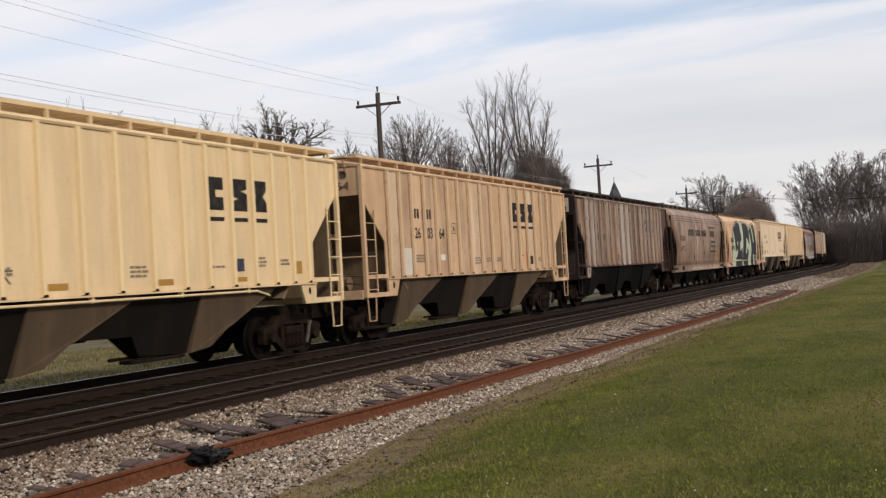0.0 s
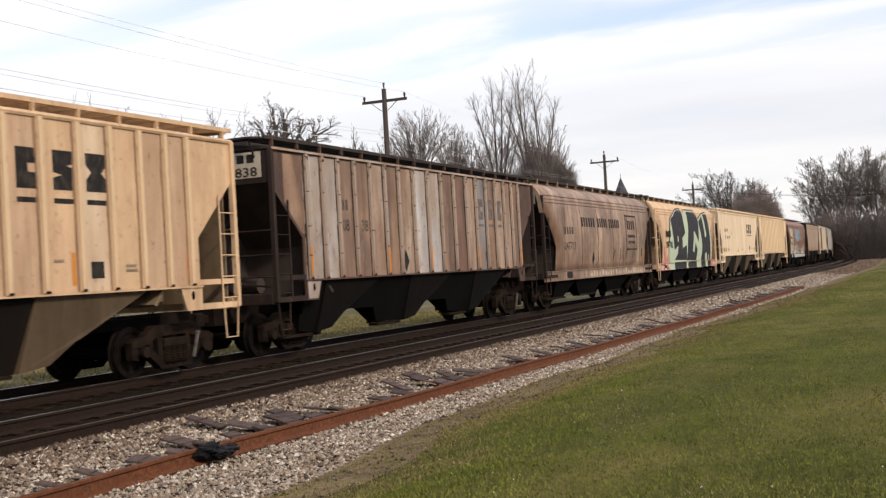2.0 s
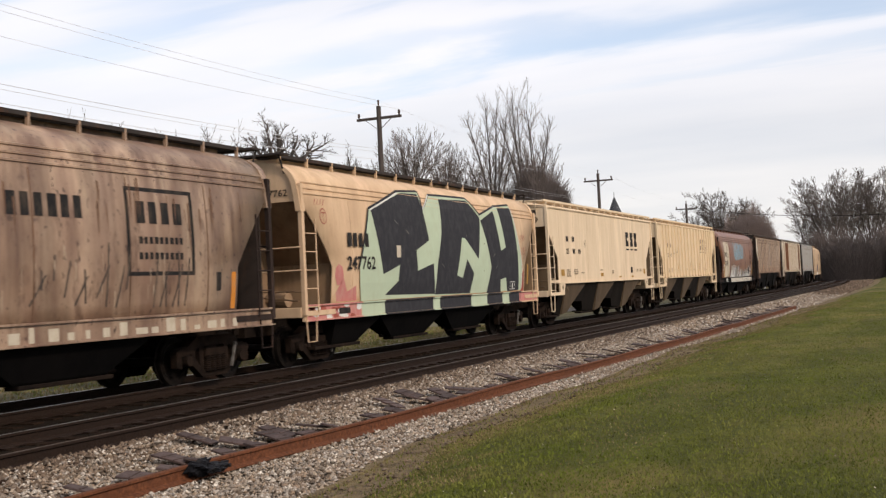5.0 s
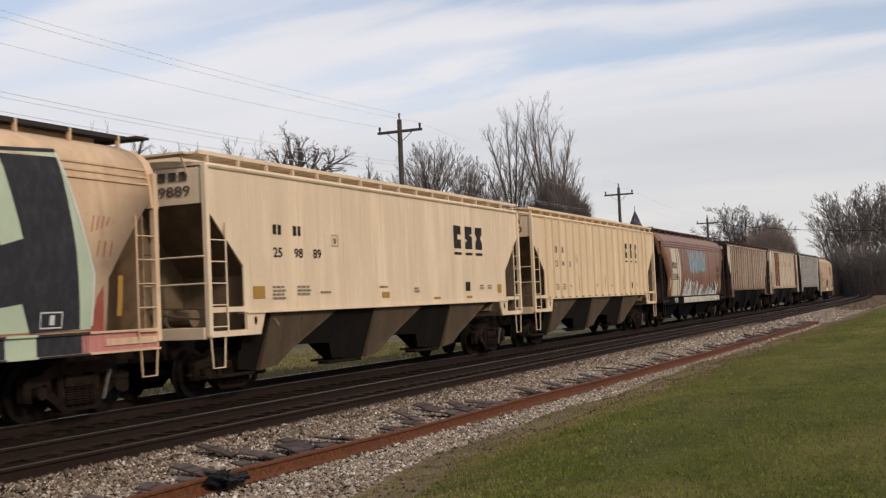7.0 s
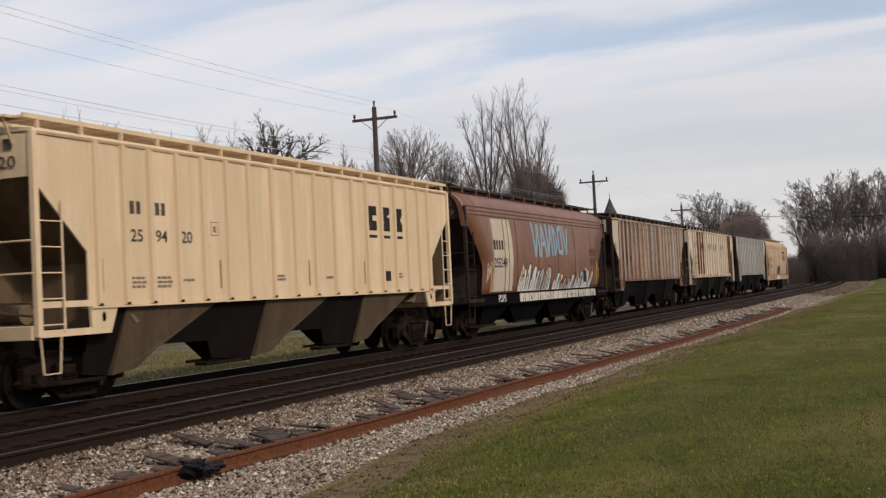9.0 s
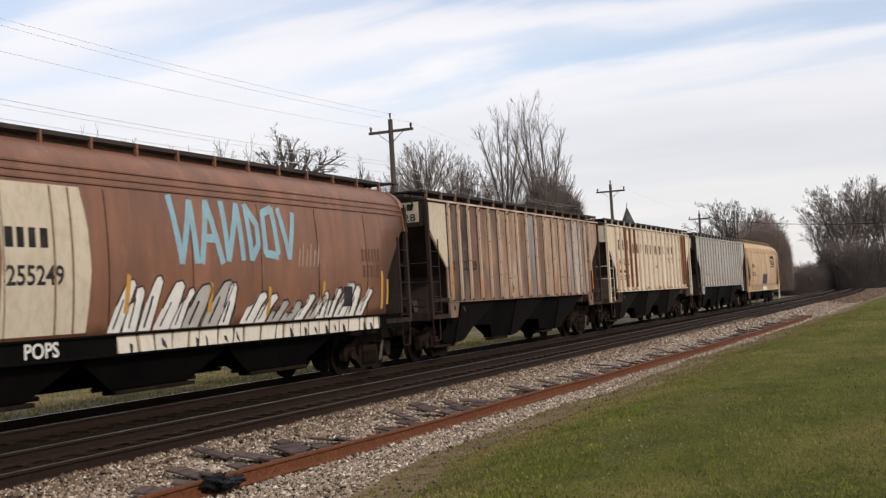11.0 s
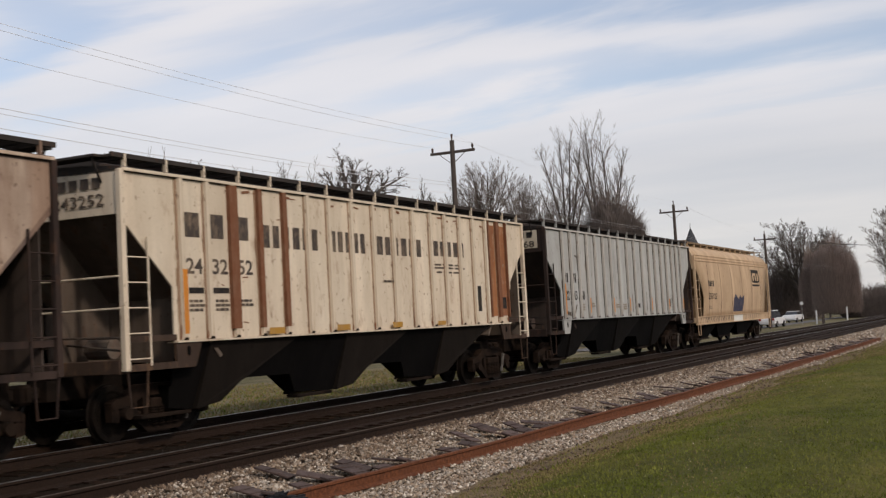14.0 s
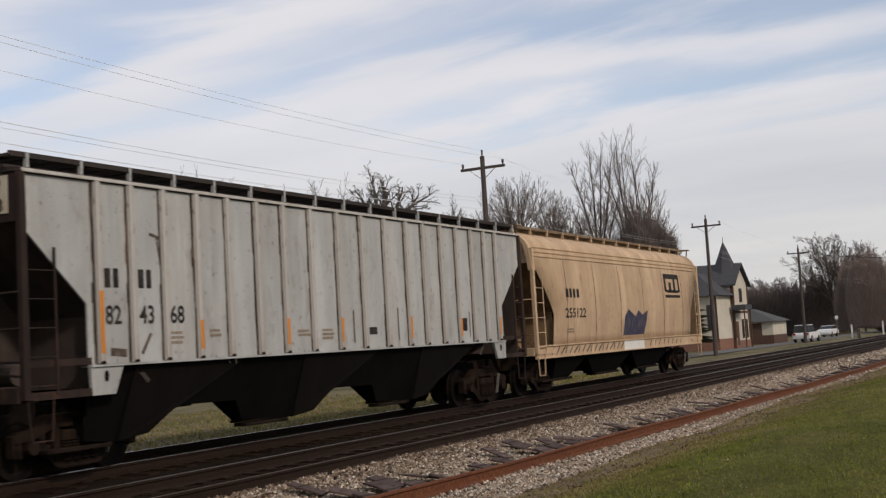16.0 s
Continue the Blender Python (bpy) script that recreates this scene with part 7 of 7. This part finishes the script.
for x, y0, y1, z0, z1 in ((-4.64, 0.8, 1.3, 1.9, 4.3), (-4.64, 2.4, 3.2, 2.2, 4.0), (-4.64, 4.2, 5.4, 2.2, 4.0), (0.56, -0.0, 0.25, 4.3, 5.3)):
    w = hpart("window", [(x, x + 0.06, y0, y1, z0, z1)], M_TIMBER)
    hpart("pane", [(x - 0.02, x + 0.01, y0 + 0.1, y1 - 0.1, z0 + 0.1, z1 - 0.1)], M_PANE, w)
for x0, x1, z0, z1 in ((3.0, 4.1, 4.5, 5.9), (3.3, 4.1, 0.9, 2.8), (5.0, 5.7, 0.9, 2.8)):
    yb = 0.0 if x0 > 0.6 else 0.3
    w = hpart("window", [(x0, x1, yb - 0.05, yb + 0.02, z0, z1)], M_TIMBER)
    hpart("pane", [(x0 + 0.1, x1 - 0.1, yb - 0.07, yb - 0.04, z0 + 0.1, z1 - 0.1)], M_PANE, w)
for x in (0.62, 6.2):
    hpart("timber_trim", [(x, x + 0.22, -0.07, 0.01, 1.0, 6.5)], M_TIMBER)
hpart("timber_trim", [(0.84, 6.2, -0.06, 0.01, 3.4, 3.65)], M_TIMBER)
hpart("timber_trim", [(0.55, 0.6, -0.05, 0.2, 0.7, 6.4)], M_TIMBER)
hpart("timber_trim", [(-4.66, -4.59, 0.3, 0.5, 1.0, 5.1)], M_TIMBER)
hpart("porch_roof", [(-0.2, 2.6, -1.3, 0.0, 3.7, 4.2)], M_ROOF)
hpart("door", [(1.0, 1.9, -0.06, 0.0, 0.2, 2.6)], M_TIMBER)
for x in (0.0, 2.4):
    hpart("porch_post", [(x - 0.06, x + 0.06, -1.2, -1.08, -0.2, 3.7)], M_TIMBER)

garage = empty("garage", (129.0, 28.0, -0.55), "low cream garage with a grey hipped roof", "garage")
hpart("wall", [(0, 7, 0, 5.5, 0.0, 2.5)], M_WALL, garage)
hpart("brick_base", [(-0.03, 7.03, -0.03, 5.53, -0.2, 0.95)], M_TIMBER, garage)
bm = bmesh.new()
v = [bm.verts.new(p) for p in ((-0.5, -0.5, 2.45), (7.5, -0.5, 2.45), (7.5, 6, 2.45), (-0.5, 6, 2.45), (2.2, 2.75, 3.9), (4.8, 2.75, 3.9))]
for f in ((0, 1, 5, 4), (1, 2, 5), (2, 3, 4, 5), (3, 0, 4), (3, 2, 1, 0)):
    bm.faces.new([v[i] for i in f])
part("roof", bm, speckled("grey_green_shingles", (0.05, 0.054, 0.054), (0.09, 0.095, 0.095), (0.07, 0.073, 0.073), 8.0), garage)
hpart("garage_door", [(-0.06, 0.0, 1.2, 4.0, 0.0, 2.3)], M_TIMBER, garage)

strip("road", [70, 80, 95, 110, 125, 140, 160, 180, 210, 260, 350, 600], [24.4, 26.0, 27.6], M_ASPHALT, "worn grey asphalt road along the tracks", 0.05, None, False)


def parked_car(x, y, turn, label, suv):
    c = empty("parked_car", (x, y, -0.53), label, "car", "cars on the road")
    c.matrix_basis = c.matrix_basis @ pose(0, 0, 0, 0, 0, turn)
    h = 1.78 if suv else 1.45
    bm = bmesh.new()
    prism(bm, [(-2.25, 0.35), (-2.3, 0.75), (-2.2, 1.0), (-1.2, 1.05), (0.9 if suv else 0.8, 1.05), (2.1, 0.92), (2.25, 0.6), (2.2, 0.32)], -0.9, 0.9)
    es = [e for e in bm.edges]
    bmesh.ops.bevel(bm, geom=es, offset=0.06, segments=2, affect="EDGES")
    part("body", bm, M_CARW, c)
    bm = bmesh.new()
    a = [(-2.1 if suv else -1.7, 1.0), (-1.9 if suv else -1.1, h), (0.1, h), (0.95, 1.0)]
    lo = [bm.verts.new((x_, s * 0.86, z_)) for s in (-1, 1) for x_, z_ in (a[0], a[3])]
    hi = [bm.verts.new((x_, s * 0.68, z_)) for s in (-1, 1) for x_, z_ in (a[1], a[2])]
    for f in ((lo[0], lo[1], hi[1], hi[0]), (lo[3], lo[2], hi[2], hi[3]), (lo[0], hi[0], hi[2], lo[2]), (lo[1], lo[3], hi[3], hi[1]), (hi[0], hi[1], hi[3], hi[2])):
        bm.faces.new(f)
    part("window_band", bm, M_PANE, c)
    bm = bmesh.new()
    box(bm, a[1][0] - 0.03, a[2][0] + 0.05, -0.70, 0.70, h - 0.03, h + 0.05, 0.02)
    part("car_roof", bm, M_CARW, c)
    for sx in (-1.4, 1.4):
        for sy in (-0.85, 0.85):
            bm = bmesh.new()
            bmesh.ops.create_cone(bm, cap_ends=True, segments=14, radius1=0.34, radius2=0.34, depth=0.2, matrix=Matrix.Translation((sx, sy, 0.34)) @ pose(0, 0, 0, 90, 0, 0))
            wh = part("wheel", bm, M_TYRE, c)
            bm = bmesh.new()
            bmesh.ops.create_cone(bm, cap_ends=True, segments=12, radius1=0.2, radius2=0.2, depth=0.22, matrix=Matrix.Translation((sx, sy, 0.34)) @ pose(0, 0, 0, 90, 0, 0))
            part("rim", bm, M_RAIL_TOP, wh)
    for sy in (-0.7, 0.7):
        bm = bmesh.new()
        box(bm, -2.32, -2.24, sy - 0.13, sy + 0.13, 0.75, 0.98)
        part("tail_lamp", bm, M_LAMP, c)


parked_car(128.0, 24.3, -4, "white sport utility vehicle on the road by the tracks", True)
parked_car(158.0, 27.3, 176, "white car farther down the road", False)

# crossing furniture
for az, r, h, lab in ((8.72, 140, 1.5, "white marker post beside the tracks"), (7.35, 150, 1.7, "white marker post by the crossing")):
    x, y = r * math.cos(radians(az)), r * math.sin(radians(az))
    bm = bmesh.new()
    box(bm, x - 0.085, x + 0.085, y - 0.085, y + 0.085, -0.6, h - 0.6, 0.02)
    box(bm, x - 0.1, x + 0.1, y - 0.1, y + 0.1, h - 0.62, h - 0.52)
    tagged(part("marker_post", bm, M_CARW), lab, "post")
sign = empty("road_sign", (142 * math.cos(radians(9.35)), 142 * math.sin(radians(9.35)), -0.6), "round pale road sign on a thin post", "sign")
bm = bmesh.new()
beam(bm, (0, 0, 0), (0, 0, 2.6), 0.07, sides=6)
part("post", bm, M_RAIL_TOP, sign)
bm = bmesh.new()
bmesh.ops.create_cone(bm, cap_ends=True, segments=20, radius1=0.2, radius2=0.2, depth=0.03, matrix=Matrix.Translation((-0.05, 0, 2.5)) @ pose(0, 0, 0, 0, 90, 0))
part("disc", bm, M_CARW, sign)
bm = bmesh.new()
for z in (0.5, 0.95):
    box(bm, 138.0, 139.5, 20.5, 20.6, z - 0.6, z - 0.45)
for x in (138.0, 138.75, 139.5):
    box(bm, x - 0.05, x + 0.05, 20.5, 20.6, -0.7, 0.5)
tagged(part("low_railing", bm, M_POLE), "low grey railing beside the road", "railing")

# ---------------------------------------------------------------- beside the near track: old rail, plates, bag
pts = [(4, 7.42), (8, 7.36), (10.35, 7.28), (12.4, 7.17), (16.7, 7.05), (22, 6.85), (31, 6.6), (42, 6.4), (60, 6.3)]
bm = bmesh.new()
xs, ys = [], []
for (x0, y0), (x1, y1) in zip(pts, pts[1:]):
    for k in range(6):
        xs.append(x0 + (x1 - x0) * k / 6)
        ys.append(y0 + (y1 - y0) * k / 6)
xs.append(60), ys.append(6.3)
zs = [0.012 * math.sin(x * 0.7) for x in xs]
extrude_x(bm, [(y, z - 0.14) for y, z in RAIL if z > -0.05], xs, ys, zs)
old_rail = empty("discarded_rail", (0, 0, 0), "orange rusted old rail lying on the stones", "rail")
part("rail_head", bm, M_RUST_RAIL, old_rail)
bm = bmesh.new()
extrude_x(bm, [(y, z - 0.14) for y, z in RAIL if z < -0.04], xs, ys, zs)
part("rail_foot", bm, M_RUST_RAIL, old_rail)

rg = random.Random(4)
bm = bmesh.new()
box(bm, -0.24, 0.24, -0.125, 0.125, 0, 0.024, 0.004)
box(bm, -0.085, -0.07, -0.125, 0.125, 0.024, 0.034)
box(bm, 0.085, 0.1, -0.125, 0.125, 0.024, 0.034)
plate = tagged(part("tie_plate", bm, M_PLATE), "grey-brown steel tie plate lying on the stones", "tie plate", "loose tie plates beside the track")
first = True
x = 8.6
while x < 62:
    for row in range(3 if x < 34 else 2):
        if rg.random() < (0.92, 0.5, 0.1)[row]:
            yc = float(np.interp(x, [4, 16.7, 31, 60], [7.42, 7.05, 6.6, 6.3])) + rg.uniform(0.28, 0.42) + row * rg.uniform(0.36, 0.5)
            m = pose(x + rg.uniform(-0.2, 0.2), yc, ground_z(x, yc) + 0.095, rg.uniform(-7, 7), rg.uniform(5, 17), rg.uniform(-112, -58))
            if first:
                plate.matrix_basis, first = m, False
            else:
                copy_thing(plate, Matrix.Translation(m.translation) @ m.to_3x3().normalized().to_4x4())
    x += rg.uniform(0.48, 0.75) * (1 if x < 30 else 1.4)

bag = empty("plastic_bag", (10.3, 7.18, -0.22), "crumpled black plastic bag caught on the old rail", "bag")
for i, (dx, dy, sx, sy, sz) in enumerate(((-0.06, 0.02, 0.17, 0.10, 0.085), (0.16, -0.06, 0.19, 0.09, 0.05), (0.0, -0.12, 0.13, 0.1, 0.04))):
    bm = bmesh.new()
    bmesh.ops.create_icosphere(bm, subdivisions=3, radius=1.0)
    for v in bm.verts:
        k = 1 + 0.6 * noise.noise(v.co * 1.9 + Vector((i * 9, 0, 0))) + 0.35 * noise.noise(v.co * 5.0)
        v.co = Vector((v.co.x * sx * k + dx, v.co.y * sy * k + dy, max(-0.06, v.co.z * sz * k + sz * 0.6)))
    part("fold", bm, M_BAG, bag)

# ---------------------------------------------------------------- loose stones and grass
rs = np.random.RandomState(6)


def stones(name, count, xr, yfun, size, mat, label, zfun, power=1.0):
    base = np.array([(1, 0, 0), (-1, 0, 0), (0, 1, 0), (0, -1, 0), (0, 0, 1), (0, 0, -1)], float)
    tri = np.array([(0, 2, 4), (2, 1, 4), (1, 3, 4), (3, 0, 4), (2, 0, 5), (1, 2, 5), (3, 1, 5), (0, 3, 5)])
    x = xr[0] + (xr[1] - xr[0]) * rs.rand(count) ** power
    y = yfun(x, rs.rand(count))
    r = size * (0.55 + 0.9 * rs.rand(count) ** 2)
    ang = rs.rand(count) * 6.283
    v = base[None] * (1 + 0.45 * (rs.rand(count, 6, 3) - 0.5)) + 0.35 * (rs.rand(count, 6, 3) - 0.5)
    v = v * r[:, None, None] * np.array([1.0, 0.85, 0.72])
    ca, sa = np.cos(ang)[:, None], np.sin(ang)[:, None]
    vx, vy = v[:, :, 0] * ca - v[:, :, 1] * sa, v[:, :, 0] * sa + v[:, :, 1] * ca
    z = np.array([zfun(a, b) for a, b in zip(x, y)]) + r * 0.3 + 0.025 * rs.rand(count)
    P = np.stack([vx + x[:, None], vy + y[:, None], v[:, :, 2] + z[:, None]], 2).reshape(-1, 3)
    F = (tri[None] + 6 * np.arange(count)[:, None, None]).reshape(-1, 3)
    ob = mesh_from(name, P.tolist(), F.tolist(), mat)
    return tagged(ob, label, "gravel", "", "stuff")


edge_np = np.vectorize(lawn_edge)
stones("ballast_stones", 80000, (5.5, 42.0), lambda x, u: edge_np(x) + 0.12 + np.where(u < 0.9, u * 1.0, 0.9 + (u - 0.9) * 2.2) * (9.0 - edge_np(x)), 0.0265, M_STONE, "pale grey and tan crushed ballast stones", ground_z, 1.4)
stones("shoulder_stones", 9000, (5.0, 60.0), lambda x, u: 8.35 + u * 1.25, 0.04, M_BROWN_STONE, "dusty brown stones about the tie ends", ground_z, 1.5)
stones("ballast_stones", 12000, (38.0, 95.0), lambda x, u: edge_np(x) - 0.1 + u * (9.0 - edge_np(x)), 0.05, M_STONE, "pale grey and tan crushed ballast stones farther off", ground_z, 1.2)
stones("ballast_stones", 6000, (90.0, 190.0), lambda x, u: edge_np(x) + u * (8.9 - edge_np(x)) + np.vectorize(bend)(x), 0.12, M_BROWN_STONE, "brown crushed stones at the far end", lambda a, b: -0.32, 1.0)
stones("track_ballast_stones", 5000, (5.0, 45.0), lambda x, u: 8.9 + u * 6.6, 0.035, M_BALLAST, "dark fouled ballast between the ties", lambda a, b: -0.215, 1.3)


def dryness(x, y):
    """0 to 1: uneven worn patches of the lawn, longer along the track."""
    a = np.sin(0.55 * x + 1.3 * np.sin(1.7 * y + 0.3 * x)) + np.sin(1.9 * y - 0.35 * x + 1.1 * np.sin(0.8 * x + 2.0))
    b = np.sin(2.3 * x + 1.5 * np.sin(3.1 * y)) + np.sin(4.1 * y + 0.9 * x + np.sin(2.7 * x))
    return np.clip(a * 1.3 + b * 0.6 - 0.95, 0.0, 1.0)


def blades(name, count, xr, yfun, h, mat, label, power=1.0, w=0.008, patch=0.0):
    x = xr[0] + (xr[1] - xr[0]) * rs.rand(count) ** power
    y = yfun(x, rs.rand(count))
    if patch:
        d = dryness(x, y)
        keep = rs.rand(count) < (d if patch > 0 else 1.0 + patch * d)
        x, y = x[keep], y[keep]
        count = len(x)
    z = np.array([ground_z(a, b) for a, b in zip(x, y)]) - 0.01
    ang, hh = rs.rand(count) * 6.283, h * (0.5 + 0.9 * rs.rand(count))
    lx, ly = hh * 0.5 * (rs.rand(count) - 0.5) * 2, hh * 0.5 * (rs.rand(count) - 0.5) * 2
    ww = w * (0.7 + 0.8 * rs.rand(count)) * (1 + x / 30.0)
    dx, dy = ww * np.cos(ang), ww * np.sin(ang)
    P = np.stack([np.stack([x - dx, y - dy, z], 1), np.stack([x + dx, y + dy, z], 1), np.stack([x + lx, y + ly, z + hh], 1)], 1).reshape(-1, 3)
    F = np.arange(3 * count).reshape(-1, 3)
    ob = mesh_from(name, P.tolist(), F.tolist(), mat)
    return tagged(ob, label, "grass", "", "stuff")


verge_np = np.vectorize(verge)
stones("verge_stones", 1300, (5.5, 60.0), lambda x, u: edge_np(x) + 0.15 - u * (verge_np(x) + 0.35), 0.024, M_BROWN_STONE, "loose stones strewn over the dirt edge", ground_z, 1.4)
blades("lawn_grass", 250000, (5.5, 75.0), lambda x, u: edge_np(x) - verge_np(x) * (0.7 + 1.5 * rs.rand(len(x)) ** 2) - u * (edge_np(x) + 0.16 * x - 1.6), 0.026, M_BLADE, "short green lawn grass", 2.3, 0.007, -0.6)
blades("worn_lawn_grass", 52000, (5.5, 70.0), lambda x, u: edge_np(x) - u * (edge_np(x) + 0.16 * x - 1.6), 0.024, M_STRAW, "dry yellowed patches in the lawn", 2.2, 0.007, 0.6)
blades("fallen_leaves", 80, (5.5, 45.0), lambda x, u: edge_np(x) - 0.3 - u * (edge_np(x) + 0.16 * x - 1.6), 0.014, M_TIE, "dead brown leaves lying in the lawn", 1.5, 0.014)
blades("pale_straw_flecks", 700, (5.5, 45.0), lambda x, u: edge_np(x) - 0.3 - u * (edge_np(x) + 0.16 * x - 1.6), 0.02, M_PALE_FLECK, "pale dead stalks and clover heads in the lawn", 1.5, 0.009)
blades("verge_grass", 2600, (5.5, 60.0), lambda x, u: edge_np(x) + 0.1 - u * (verge_np(x) + 0.2), 0.05, M_BLADE, "thin green tufts on the dirt edge", 2.0)
blades("dry_lawn_grass", 70000, (5.5, 60.0), lambda x, u: edge_np(x) + 0.05 - (u ** 1.4) * (verge_np(x) * 2.4), 0.026, M_STRAW, "dry straw among the lawn", 2.0)
blades("field_grass", 34000, (12.0, 60.0), lambda x, u: 17.0 + u * u * 14, 0.07, M_STRAW, "dry tufts in the field behind the tracks", 1.3, 0.016)
blades("field_green_grass", 16000, (12.0, 60.0), lambda x, u: 17.0 + u * u * 14, 0.07, M_BLADE, "green tufts in the field behind the tracks", 1.3, 0.016)


# ---------------------------------------------------------------- what moves
SURGE_T = (0.0, 0.5, 1.0, 1.5, 2.0, 2.5, 3.0, 3.5, 4.5, 5.5, 8.0, 8.5, 9.5, 11.0, 11.5, 12.0, 12.5, 13.0, 13.5, 14.0, 14.5, 15.0, 15.5, 16.0)
SURGE_M = (0.08, 0.09, 0.13, 0.01, 0.14, -0.3, -0.55, -0.5, -0.25, -0.05, 0.0, -0.1, -0.08, -0.03, 0.0, 0.02, -0.02, 0.0, 0.01, -0.15, -0.13, -0.2, 0.03, -0.07)


def rolled(t):
    """How far the train has come at t seconds; it slows a little, and surges now and then as the slack runs in and out."""
    return 10.725 * t - 0.03005 * (t - 8.0) ** 2 - float(np.interp(t, SURGE_T, SURGE_M))


def motions():
    for car, s0 in CARS:
        rows = []
        for i in range(33):
            x = s0 - rolled(i * 0.5)
            rows.append((i * 0.5, pose(x, YT + bend(x), 0, 0, 0, math.degrees(math.atan2(bend(x + 16.0) - bend(x), 16.0)))))
        walk(car, rows)
    rows = {dx: [(i / 30.0, pose(dx, 0, WHEEL_R) @ Matrix.Rotation(-rolled(i / 30.0) / WHEEL_R, 4, "Y")) for i in range(481)] for dx in (-0.889, 0.889)}
    for w, dx in WHEELSETS:
        walk(w, rows[dx])


motions()
